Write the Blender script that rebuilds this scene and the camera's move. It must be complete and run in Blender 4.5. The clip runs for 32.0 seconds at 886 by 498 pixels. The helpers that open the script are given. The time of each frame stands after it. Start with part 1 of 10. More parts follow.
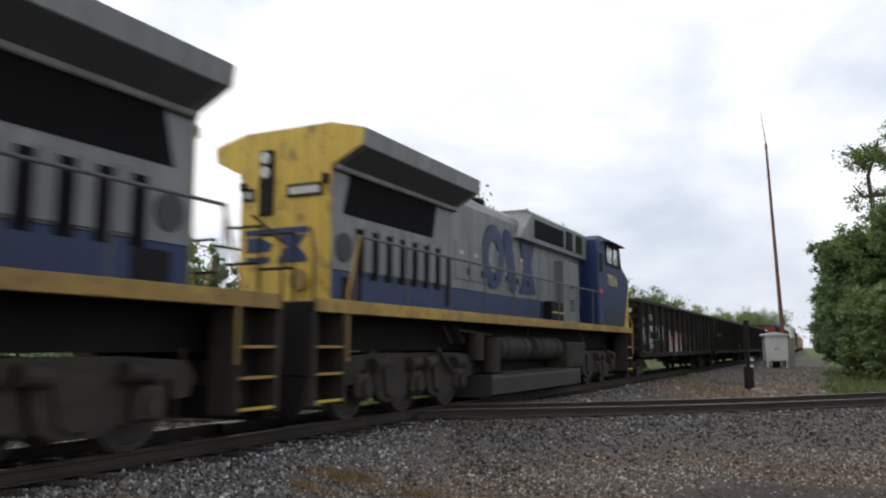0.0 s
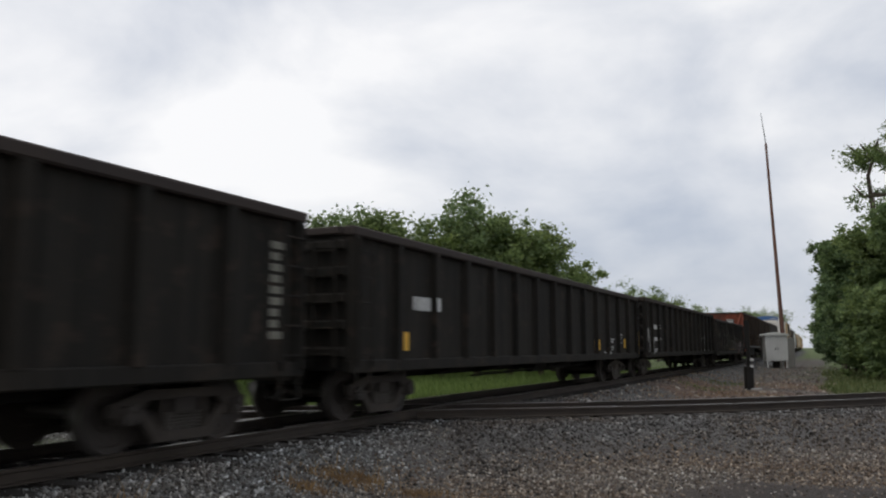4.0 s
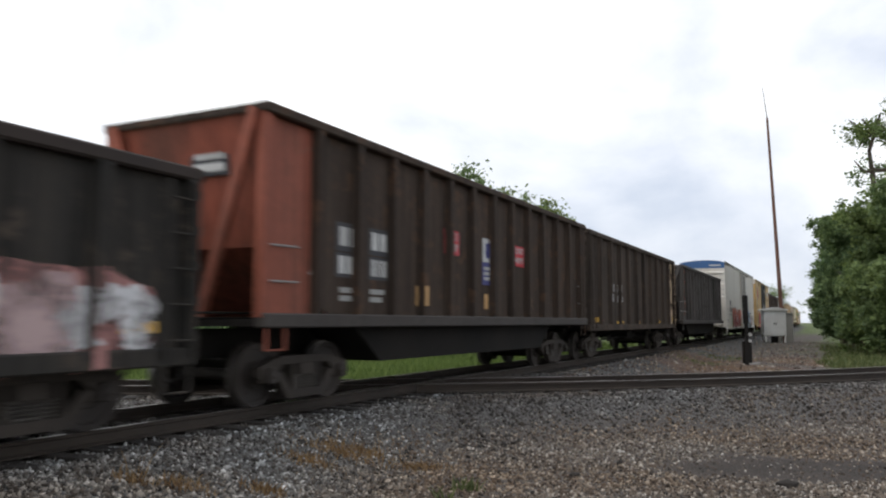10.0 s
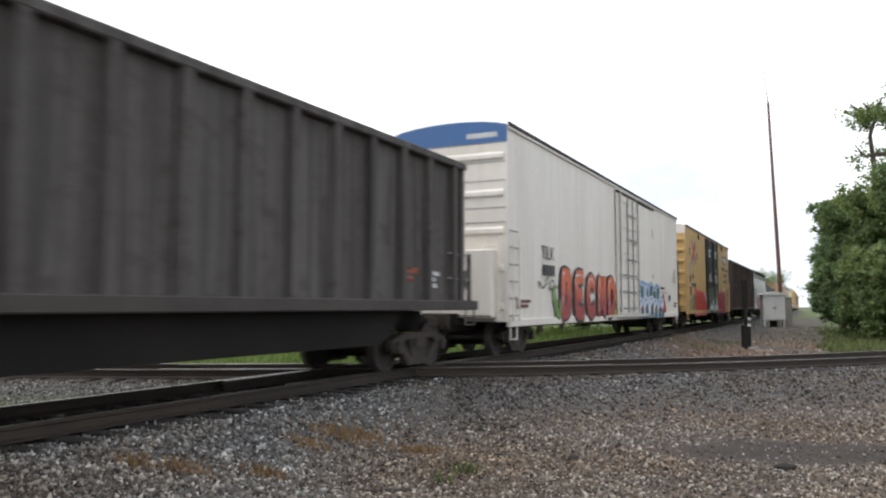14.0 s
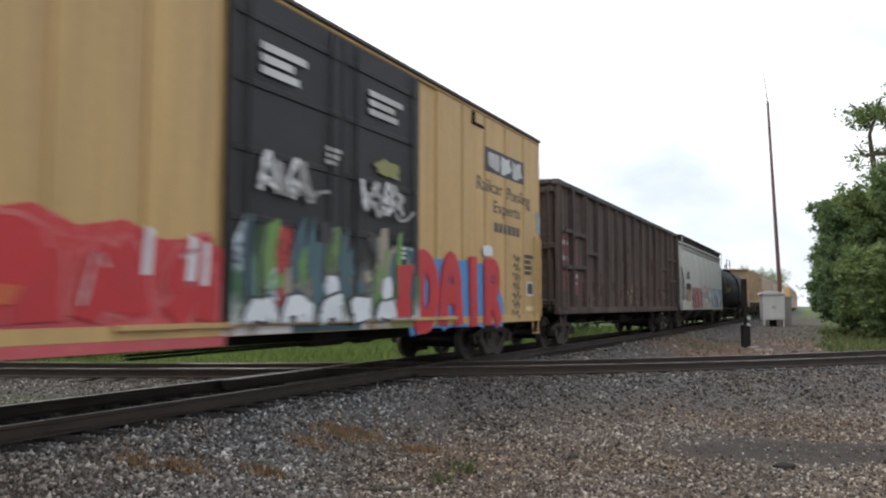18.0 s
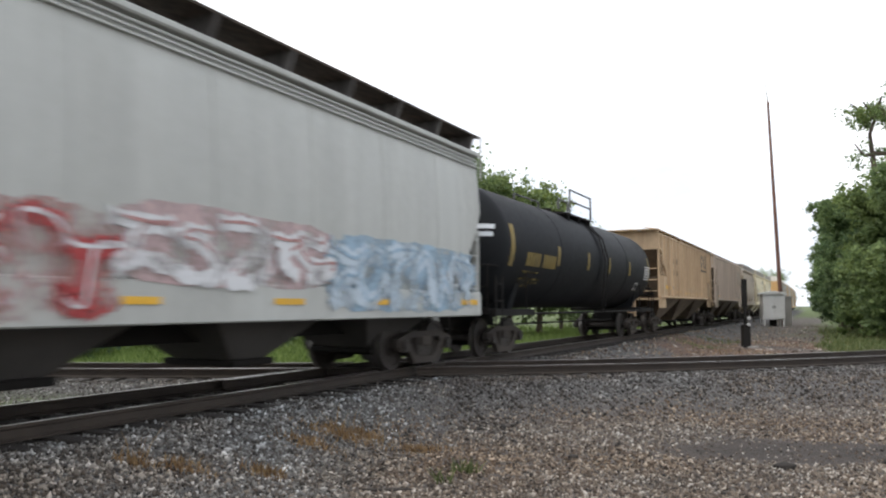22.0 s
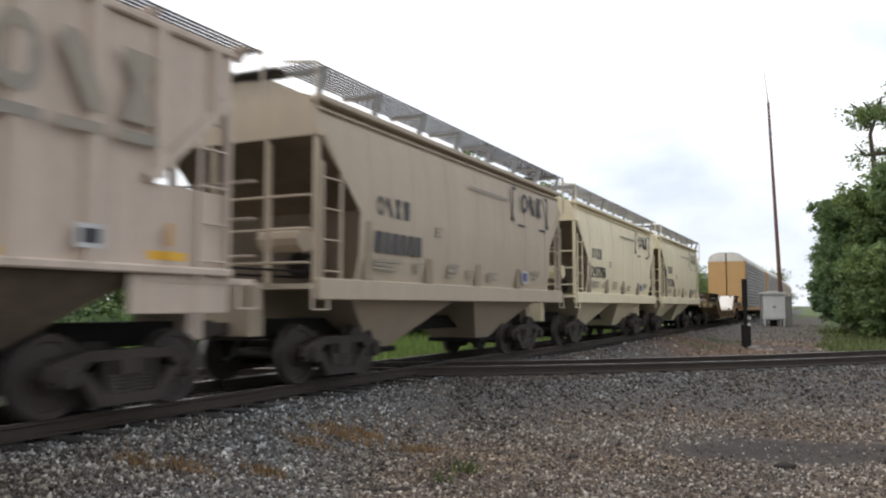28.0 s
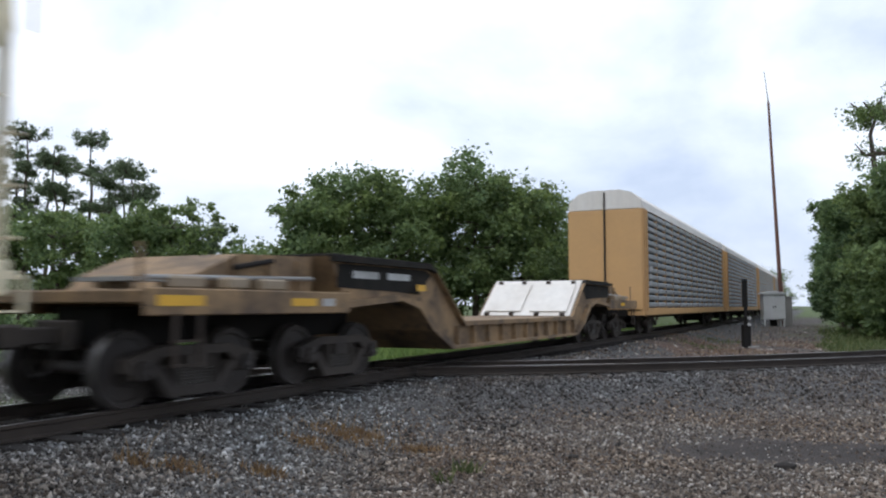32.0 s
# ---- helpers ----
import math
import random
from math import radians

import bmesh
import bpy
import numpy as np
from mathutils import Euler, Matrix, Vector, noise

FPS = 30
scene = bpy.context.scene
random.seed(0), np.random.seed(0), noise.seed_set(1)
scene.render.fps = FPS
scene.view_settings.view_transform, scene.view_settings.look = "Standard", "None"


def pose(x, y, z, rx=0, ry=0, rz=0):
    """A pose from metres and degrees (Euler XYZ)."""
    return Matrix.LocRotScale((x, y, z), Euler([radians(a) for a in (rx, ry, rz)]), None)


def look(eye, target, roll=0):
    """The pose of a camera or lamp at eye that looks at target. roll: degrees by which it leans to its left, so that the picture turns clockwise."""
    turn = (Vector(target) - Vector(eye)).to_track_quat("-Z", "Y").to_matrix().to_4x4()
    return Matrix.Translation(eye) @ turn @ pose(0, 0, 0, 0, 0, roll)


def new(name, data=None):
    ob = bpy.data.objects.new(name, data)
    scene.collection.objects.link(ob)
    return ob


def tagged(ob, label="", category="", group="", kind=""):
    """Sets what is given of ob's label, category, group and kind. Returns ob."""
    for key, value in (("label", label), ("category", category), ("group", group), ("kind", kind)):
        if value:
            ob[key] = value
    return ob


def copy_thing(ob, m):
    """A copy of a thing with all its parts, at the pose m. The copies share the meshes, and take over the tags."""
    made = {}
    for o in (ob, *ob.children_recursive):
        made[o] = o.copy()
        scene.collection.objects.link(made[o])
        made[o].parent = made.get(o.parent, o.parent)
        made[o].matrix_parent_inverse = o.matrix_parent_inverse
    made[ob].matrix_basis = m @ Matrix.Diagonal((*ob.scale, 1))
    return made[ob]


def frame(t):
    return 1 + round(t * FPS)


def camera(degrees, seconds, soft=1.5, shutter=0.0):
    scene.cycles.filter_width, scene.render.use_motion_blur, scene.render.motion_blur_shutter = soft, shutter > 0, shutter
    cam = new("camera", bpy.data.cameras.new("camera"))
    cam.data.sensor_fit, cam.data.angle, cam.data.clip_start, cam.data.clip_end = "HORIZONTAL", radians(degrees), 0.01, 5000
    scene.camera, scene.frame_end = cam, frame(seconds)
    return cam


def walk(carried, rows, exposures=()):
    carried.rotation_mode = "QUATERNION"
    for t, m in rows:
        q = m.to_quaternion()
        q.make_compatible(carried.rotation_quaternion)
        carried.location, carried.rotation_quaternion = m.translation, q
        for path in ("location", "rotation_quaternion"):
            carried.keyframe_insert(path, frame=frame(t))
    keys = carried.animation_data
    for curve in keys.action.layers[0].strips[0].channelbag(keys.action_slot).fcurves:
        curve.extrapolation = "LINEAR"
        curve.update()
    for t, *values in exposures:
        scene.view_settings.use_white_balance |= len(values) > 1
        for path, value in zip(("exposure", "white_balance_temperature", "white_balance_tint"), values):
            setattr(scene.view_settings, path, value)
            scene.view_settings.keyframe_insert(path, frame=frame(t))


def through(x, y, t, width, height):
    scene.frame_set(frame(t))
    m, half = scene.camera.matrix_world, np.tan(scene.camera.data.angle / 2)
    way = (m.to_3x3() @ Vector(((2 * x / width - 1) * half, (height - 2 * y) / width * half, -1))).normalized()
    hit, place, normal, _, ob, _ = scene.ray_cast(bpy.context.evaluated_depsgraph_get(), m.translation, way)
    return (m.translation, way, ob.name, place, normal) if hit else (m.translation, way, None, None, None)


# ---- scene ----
# Camera on a tripod beside the line: holds, tilts down between 8 and 12 s, holds again.
EYE_Z = 1.22
LENS = 59.1


def aim(t, tilt, turn, roll):
    return (t, pose(0.0, 0.0, EYE_Z, 90.0 + tilt, 0.0, turn) @ pose(0, 0, 0, 0, 0, roll))


cam = camera(LENS, 32.0, 2.1, 0.5)
UP, DOWN = 7.17, 4.13
walk(cam, [
    aim(0.0, UP, 26.37, 0.0), aim(4.0, UP, 26.37, 0.0), aim(7.5, UP, 26.37, 0.0),
    aim(8.0, UP + 0.12, 26.44, 0.0), aim(8.5, UP + 0.25, 26.39, 0.0), aim(9.0, UP + 0.13, 26.35, 0.0),
    aim(9.5, 5.82, 26.33, 0.03), aim(10.0, 5.34, 26.35, 0.04), aim(10.5, 4.88, 26.34, 0.05), aim(11.0, 4.88, 26.36, 0.05),
    aim(11.5, 4.47, 26.37, 0.06), aim(12.0, 4.08, 26.38, 0.06), aim(12.5, 4.08, 26.42, 0.06), aim(13.0, 4.08, 26.38, 0.06),
    aim(14.0, 4.19, 26.33, 0.06), aim(17.0, DOWN + 0.02, 26.30, 0.06), aim(24.0, DOWN, 26.32, 0.06), aim(32.0, DOWN, 26.34, 0.06),
], exposures=[
    (0.0, 0.22, 6500, 10), (1.2, 0.2, 6500, 10), (2.0, 0.06, 6500, 10), (3.0, -0.15, 6500, 10), (9.0, -0.2, 6500, 10), (9.7, 0.12, 6500, 10), (10.5, 0.5, 6500, 10), (12.0, 0.75, 6500, 10), (14.5, 0.7, 6500, 10), (17.0, 0.25, 6500, 10), (18.0, 0.55, 6500, 10), (19.0, 0.72, 6500, 10), (21.0, 0.8, 6500, 10), (25.0, 0.7, 6500, 10), (28.0, 0.5, 6500, 10), (30.0, 0.36, 6420, 10), (31.0, 0.3, 6250, 10), (32.0, 0.25, 5900, 10),
])

# Overcast daylight: a sky with thin broken cloud and a wide, weak sun.
world = bpy.data.worlds.new("sky")
scene.world = world
world.use_nodes = True
wn, wl = world.node_tree.nodes, world.node_tree.links
wn.clear()
w_out = wn.new("ShaderNodeOutputWorld")
w_bg = wn.new("ShaderNodeBackground")
w_sky = wn.new("ShaderNodeTexSky")
w_sky.sky_type = "NISHITA"
w_sky.sun_disc = False
w_sky.sun_elevation = radians(48)
w_sky.sun_rotation = radians(-60)
w_sky.air_density, w_sky.dust_density = 1.0, 2.5
w_co = wn.new("ShaderNodeTexCoord")
w_map = wn.new("ShaderNodeMapping")
w_map.inputs["Scale"].default_value = (1.0, 1.0, 1.9)
w_map.inputs["Location"].default_value = (0.35, 0.1, 0.0)
w_noise = wn.new("ShaderNodeTexNoise")
w_noise.inputs["Scale"].default_value = 2.1
w_noise.inputs["Detail"].default_value = 7.0
w_noise.inputs["Roughness"].default_value = 0.52
w_noise.inputs["Distortion"].default_value = 0.25
w_ramp = wn.new("ShaderNodeValToRGB")
w_ramp.color_ramp.elements[0].position, w_ramp.color_ramp.elements[0].color = 0.38, (7.0, 7.7, 9.0, 1)
w_ramp.color_ramp.elements[1].position, w_ramp.color_ramp.elements[1].color = 0.63, (13.4, 13.4, 13.5, 1)
w_mix = wn.new("ShaderNodeMixRGB")
w_mix.inputs[0].default_value = 0.88
wl.new(w_co.outputs["Generated"], w_map.inputs["Vector"])
wl.new(w_map.outputs[0], w_noise.inputs["Vector"])
wl.new(w_noise.outputs["Fac"], w_ramp.inputs[0])
wl.new(w_sky.outputs[0], w_mix.inputs[1])
wl.new(w_ramp.outputs[0], w_mix.inputs[2])
wl.new(w_mix.outputs[0], w_bg.inputs[0])
w_bg.inputs[1].default_value = 0.085
wl.new(w_bg.outputs[0], w_out.inputs[0])
sun = new("sun", bpy.data.lights.new("sun", "SUN"))
sun.data.energy, sun.data.angle, sun.data.color = 0.8, radians(25), (1.0, 0.95, 0.88)
sun.matrix_world = look((0, 0, 50), (12, 22, 0))

# ---- materials ----
def shader(name):
    m = bpy.data.materials.new(name)
    m.use_nodes = True
    n, l = m.node_tree.nodes, m.node_tree.links
    return m, n, l, n["Principled BSDF"]


def coat(name, colour, wear, rough=0.6, metal=0.0, fine=9.0, coarse=0.8, amount=0.5, streak=0.0, bump=0.15, spread=0.0, runs=0.28, scuff=None):
    """A worn surface: a base colour, a second colour in coarse stains and fine grain, upright streaks, fine relief."""
    m, n, l, p = shader(name)
    co = n.new("ShaderNodeTexCoord")
    big, small = n.new("ShaderNodeTexNoise"), n.new("ShaderNodeTexNoise")
    big.inputs["Scale"].default_value, big.inputs["Detail"].default_value = coarse, 6.0
    small.inputs["Scale"].default_value, small.inputs["Detail"].default_value = fine, 8.0
    small.inputs["Roughness"].default_value = 0.7
    ob = n.new("ShaderNodeObjectInfo")
    shift = n.new("ShaderNodeVectorMath")
    shift.operation = "ADD"
    mul = n.new("ShaderNodeVectorMath")
    mul.operation = "MULTIPLY"
    mul.inputs[1].default_value = (37.0, 11.0, 23.0)
    l.new(ob.outputs["Random"], mul.inputs[0])
    l.new(co.outputs["Object"], shift.inputs[0])
    l.new(mul.outputs[0], shift.inputs[1])
    l.new(shift.outputs[0], small.inputs["Vector"])
    if streak:
        st = n.new("ShaderNodeMapping")
        st.inputs["Scale"].default_value = (streak, streak, 0.22)
        l.new(shift.outputs[0], st.inputs["Vector"])
        l.new(st.outputs[0], big.inputs["Vector"])
    else:
        l.new(shift.outputs[0], big.inputs["Vector"])
    add = n.new("ShaderNodeMath")
    add.operation = "MULTIPLY_ADD"
    add.inputs[1].default_value = 0.55
    l.new(small.outputs["Fac"], add.inputs[0])
    l.new(big.outputs["Fac"], add.inputs[2])
    ramp = n.new("ShaderNodeMapRange")
    ramp.inputs[1].default_value, ramp.inputs[2].default_value = 0.62, 1.0
    ramp.inputs[3].default_value, ramp.inputs[4].default_value = 0.0, amount
    l.new(add.outputs[0], ramp.inputs[0])
    mix = n.new("ShaderNodeMixRGB")
    mix.inputs[1].default_value, mix.inputs[2].default_value = (*colour, 1), (*wear, 1)
    l.new(ramp.outputs[0], mix.inputs[0])
    last = mix.outputs[0]
    if streak:
        # thin upright runs of dirt, and scattered scuffs
        run, sm = n.new("ShaderNodeTexNoise"), n.new("ShaderNodeMapping")
        sm.inputs["Scale"].default_value = (streak * 4.5, streak * 4.5, 0.3)
        run.inputs["Scale"].default_value, run.inputs["Detail"].default_value = 1.0, 5.0
        l.new(shift.outputs[0], sm.inputs["Vector"])
        l.new(sm.outputs[0], run.inputs["Vector"])
        rv = n.new("ShaderNodeMapRange")
        rv.inputs[1].default_value, rv.inputs[2].default_value = 0.3, 0.7
        rv.inputs[3].default_value, rv.inputs[4].default_value = 1 - runs, 1 + runs
        l.new(run.outputs["Fac"], rv.inputs[0])
        hv = n.new("ShaderNodeHueSaturation")
        l.new(rv.outputs[0], hv.inputs["Value"])
        l.new(last, hv.inputs["Color"])
        last = hv.outputs[0]
    if scuff:
        sc = n.new("ShaderNodeTexNoise")
        sc.inputs["Scale"].default_value, sc.inputs["Detail"].default_value, sc.inputs["Roughness"].default_value = 2.6, 10.0, 0.72
        l.new(shift.outputs[0], sc.inputs["Vector"])
        sr = n.new("ShaderNodeMapRange")
        sr.inputs[1].default_value, sr.inputs[2].default_value = 0.54, 0.63
        sr.inputs[4].default_value = 0.75
        l.new(sc.outputs["Fac"], sr.inputs[0])
        smx = n.new("ShaderNodeMixRGB")
        smx.inputs[2].default_value = (*scuff, 1)
        l.new(sr.outputs[0], smx.inputs[0])
        l.new(last, smx.inputs[1])
        last = smx.outputs[0]
    if spread:
        hs = n.new("ShaderNodeHueSaturation")
        mr = n.new("ShaderNodeMapRange")
        mr.inputs[3].default_value, mr.inputs[4].default_value = 1 - spread, 1 + spread
        l.new(ob.outputs["Random"], mr.inputs[0])
        l.new(mr.outputs[0], hs.inputs["Value"])
        l.new(last, hs.inputs["Color"])
        last = hs.outputs[0]
    l.new(last, p.inputs["Base Color"])
    rr = n.new("ShaderNodeMapRange")
    rr.inputs[3].default_value, rr.inputs[4].default_value = max(0.05, rough - 0.15), min(1, rough + 0.15)
    l.new(small.outputs["Fac"], rr.inputs[0])
    l.new(rr.outputs[0], p.inputs["Roughness"])
    p.inputs["Metallic"].default_value = metal
    if bump:
        b = n.new("ShaderNodeBump")
        b.inputs["Strength"].default_value, b.inputs["Distance"].default_value = bump, 0.02
        l.new(small.outputs["Fac"], b.inputs["Height"])
        l.new(b.outputs[0], p.inputs["Normal"])
    return m


def islands(name, low, high, rough=0.85, through=0.0, grain=6.0, stops=(), warm=(1.0, 1.0, 1.0)):
    """Stones, leaves, blades: the shade differs from piece to piece."""
    m, n, l, p = shader(name)
    g = n.new("ShaderNodeNewGeometry")
    ramp = n.new("ShaderNodeValToRGB")
    ramp.color_ramp.elements[0].color, ramp.color_ramp.elements[1].color = (*low, 1), (*high, 1)
    for at_, c_ in stops:
        ramp.color_ramp.elements.new(at_).color = (*c_, 1)
    l.new(g.outputs["Random Per Island"], ramp.inputs[0])
    co, no = n.new("ShaderNodeTexCoord"), n.new("ShaderNodeTexNoise")
    no.inputs["Scale"].default_value = grain
    l.new(co.outputs["Object"], no.inputs["Vector"])
    mr = n.new("ShaderNodeMapRange")
    mr.inputs[3].default_value, mr.inputs[4].default_value = 0.6, 1.4
    l.new(no.outputs["Fac"], mr.inputs[0])
    hs = n.new("ShaderNodeHueSaturation")
    l.new(mr.outputs[0], hs.inputs["Value"])
    l.new(ramp.outputs[0], hs.inputs["Color"])
    tint = n.new("ShaderNodeMixRGB")
    tint.blend_type = "MULTIPLY"
    tint.inputs[2].default_value = (*warm, 1)
    wide = n.new("ShaderNodeTexNoise")
    wide.inputs["Scale"].default_value, wide.inputs["Detail"].default_value = grain * 0.35, 4.0
    l.new(co.outputs["Object"], wide.inputs["Vector"])
    wr = n.new("ShaderNodeMapRange")
    wr.inputs[1].default_value, wr.inputs[2].default_value = 0.4, 0.62
    l.new(wide.outputs["Fac"], wr.inputs[0])
    l.new(wr.outputs[0], tint.inputs[0])
    l.new(hs.outputs[0], tint.inputs[1])
    l.new(tint.outputs[0], p.inputs["Base Color"])
    p.inputs["Roughness"].default_value = rough
    if through:
        t = n.new("ShaderNodeBsdfTranslucent")
        l.new(tint.outputs[0], t.inputs[0])
        mx = n.new("ShaderNodeMixShader")
        mx.inputs[0].default_value = through
        l.new(p.outputs[0], mx.inputs[1])
        l.new(t.outputs[0], mx.inputs[2])
        l.new(mx.outputs[0], n["Material Output"].inputs[0])
    return m


def spray(name, colour, cover=0.6, scale=2.2, edge=0.16):
    """Thin sprayed paint: patchy, so that the wall shows through."""
    m, n, l, p = shader(name)
    co = n.new("ShaderNodeTexCoord")
    a, b = n.new("ShaderNodeTexNoise"), n.new("ShaderNodeTexNoise")
    a.inputs["Scale"].default_value, a.inputs["Detail"].default_value = scale, 7.0
    b.inputs["Scale"].default_value, b.inputs["Detail"].default_value = scale * 6, 5.0
    for q in (a, b):
        l.new(co.outputs["Object"], q.inputs["Vector"])
    add = n.new("ShaderNodeMath")
    add.operation = "MULTIPLY_ADD"
    add.inputs[1].default_value = 0.45
    l.new(b.outputs["Fac"], add.inputs[0])
    l.new(a.outputs["Fac"], add.inputs[2])
    r = n.new("ShaderNodeMapRange")
    mid = 0.725 + (0.5 - cover) * 0.55
    r.inputs[1].default_value, r.inputs[2].default_value = mid - edge, mid + edge
    l.new(add.outputs[0], r.inputs[0])
    p.inputs["Base Color"].default_value = (*colour, 1)
    p.inputs["Roughness"].default_value = 0.65
    t = n.new("ShaderNodeBsdfTransparent")
    mx = n.new("ShaderNodeMixShader")
    l.new(r.outputs[0], mx.inputs[0])
    l.new(t.outputs[0], mx.inputs[1])
    l.new(p.outputs[0], mx.inputs[2])
    l.new(mx.outputs[0], n["Material Output"].inputs[0])
    return m


def fade(name, low, high, z0, z1, wear, rough=0.6):
    """Paint sprayed from one colour below into another above, blotchy where they meet."""
    m, n, l, p = shader(name)
    co, sep, no = n.new("ShaderNodeTexCoord"), n.new("ShaderNodeSeparateXYZ"), n.new("ShaderNodeTexNoise")
    no.inputs["Scale"].default_value, no.inputs["Detail"].default_value = 3.0, 6.0
    l.new(co.outputs["Object"], sep.inputs[0])
    l.new(co.outputs["Object"], no.inputs["Vector"])
    add = n.new("ShaderNodeMath")
    add.operation = "MULTIPLY_ADD"
    add.inputs[1].default_value = (z1 - z0) * 1.2
    l.new(no.outputs["Fac"], add.inputs[0])
    l.new(sep.outputs[2], add.inputs[2])
    mr = n.new("ShaderNodeMapRange")
    mr.inputs[1].default_value, mr.inputs[2].default_value = z0 + (z1 - z0) * 0.6, z1 + (z1 - z0) * 0.6
    l.new(add.outputs[0], mr.inputs[0])
    mix = n.new("ShaderNodeMixRGB")
    mix.inputs[1].default_value, mix.inputs[2].default_value = (*low, 1), (*high, 1)
    l.new(mr.outputs[0], mix.inputs[0])
    spot_, sr = n.new("ShaderNodeTexNoise"), n.new("ShaderNodeMapRange")
    spot_.inputs["Scale"].default_value, spot_.inputs["Detail"].default_value = 7.0, 8.0
    l.new(co.outputs["Object"], spot_.inputs["Vector"])
    sr.inputs[1].default_value, sr.inputs[2].default_value, sr.inputs[4].default_value = 0.52, 0.7, 0.6
    l.new(spot_.outputs["Fac"], sr.inputs[0])
    wm = n.new("ShaderNodeMixRGB")
    wm.inputs[2].default_value = (*wear, 1)
    l.new(sr.outputs[0], wm.inputs[0])
    l.new(mix.outputs[0], wm.inputs[1])
    l.new(wm.outputs[0], p.inputs["Base Color"])
    p.inputs["Roughness"].default_value = rough
    return m


M = {}
M["truck"] = coat("cast_steel", (0.045, 0.039, 0.035), (0.1, 0.083, 0.067), 0.75, fine=14, amount=0.6)
M["spring"] = coat("dusty_spring_steel", (0.09, 0.08, 0.07), (0.05, 0.043, 0.037), 0.7, 0.2, fine=12)
M["wheel"] = coat("wheel_steel", (0.036, 0.031, 0.028), (0.075, 0.056, 0.044), 0.6, 0.3, fine=12)
M["tread"] = coat("polished_tread", (0.16, 0.15, 0.14), (0.09, 0.08, 0.07), 0.4, 0.7, fine=20, bump=0)
M["under"] = coat("underframe_black", (0.014, 0.013, 0.012), (0.03, 0.025, 0.021), 0.8, fine=8)
M["rail"] = coat("rusty_rail", (0.027, 0.02, 0.015), (0.058, 0.041, 0.028), 0.8, fine=18, coarse=2)
M["railtop"] = coat("rail_head", (0.36, 0.34, 0.33), (0.2, 0.17, 0.15), 0.35, 0.8, fine=25, bump=0.03)
M["tie"] = coat("creosoted_tie", (0.022, 0.0175, 0.014), (0.048, 0.041, 0.034), 0.9, fine=16, coarse=3, spread=0.3, bump=0.5)
M["gon"] = coat("gondola_black", (0.0155, 0.0145, 0.0125), (0.03, 0.025, 0.0195), 0.75, fine=7, coarse=0.7, amount=0.7, streak=2.2, runs=0.35, scuff=(0.045, 0.033, 0.025))
M["gon_chord"] = coat("gondola_chord", (0.042, 0.034, 0.031), (0.062, 0.047, 0.038), 0.7, fine=9)
M["gon_graf"] = coat("gondola_graphite", (0.027, 0.0255, 0.023), (0.062, 0.053, 0.044), 0.7, fine=7, amount=0.6, streak=2.0, runs=0.4, scuff=(0.09, 0.07, 0.054))
M["red"] = coat("oxide_red", (0.3, 0.075, 0.04), (0.14, 0.055, 0.035), 0.7, fine=6, amount=0.75, streak=1.6, runs=0.3)
M["redside"] = coat("oxide_brown", (0.062, 0.044, 0.033), (0.038, 0.031, 0.026), 0.75, fine=6, amount=0.7, streak=1.8, runs=0.35, scuff=(0.11, 0.062, 0.038))
M["dusty_sill"] = coat("dusty_sill", (0.062, 0.053, 0.046), (0.038, 0.032, 0.028), 0.85, fine=6, amount=0.8)
M["brown"] = coat("dusty_brown", (0.049, 0.039, 0.0315), (0.082, 0.062, 0.049), 0.8, fine=5, amount=0.75, streak=1.8, runs=0.45, scuff=(0.1, 0.07, 0.05))
M["grey"] = coat("weathered_grey", (0.1041, 0.09638, 0.09009), (0.06604, 0.05734, 0.05148), 0.75, fine=6, amount=0.7, streak=1.8, runs=0.4, scuff=(0.066, 0.056, 0.05))
M["white"] = coat("reefer_white", (0.74, 0.7, 0.635), (0.5, 0.42, 0.33), 0.5, fine=5, amount=0.35, streak=1.0, bump=0.05, runs=0.05)
M["blue_roof"] = coat("end_blue", (0.045, 0.13, 0.32), (0.06, 0.12, 0.25), 0.5, fine=6)
M["yellow"] = coat("boxcar_yellow", (0.52, 0.34, 0.13), (0.37, 0.245, 0.115), 0.55, fine=6, amount=0.55, streak=1.6, bump=0.06, runs=0.1)
M["boxblack"] = coat("door_black", (0.014, 0.014, 0.015), (0.034, 0.031, 0.029), 0.65, fine=6)
M["maroon"] = coat("tuscan_brown", (0.068, 0.051, 0.045), (0.115, 0.09, 0.079), 0.75, fine=5, amount=0.8, streak=1.5, runs=0.45, scuff=(0.125, 0.083, 0.064))
M["hopwhite"] = coat("hopper_grey_white", (0.47, 0.475, 0.44), (0.33, 0.325, 0.29), 0.6, fine=5, amount=0.5, streak=0.7, bump=0.05, runs=0.06)
M["tank"] = coat("tank_black", (0.0105, 0.0115, 0.013), (0.02, 0.0205, 0.021), 0.62, fine=6, coarse=0.6, amount=0.5, bump=0.05)
M["tank_faint"] = spray("faint_yellow", (0.16, 0.115, 0.025), 0.5, 4.0)
M["s_black"] = spray("thin_black", (0.02, 0.02, 0.021), 0.62)
M["tan"] = coat("hopper_tan", (0.56, 0.405, 0.25), (0.37, 0.255, 0.155), 0.65, fine=6, amount=0.75, streak=1.8, bump=0.06, runs=0.1)
M["pink"] = coat("faded_tan", (0.5625, 0.4625, 0.375), (0.425, 0.3375, 0.2625), 0.7, fine=6, amount=0.6, streak=2.0, bump=0.06, runs=0.09)
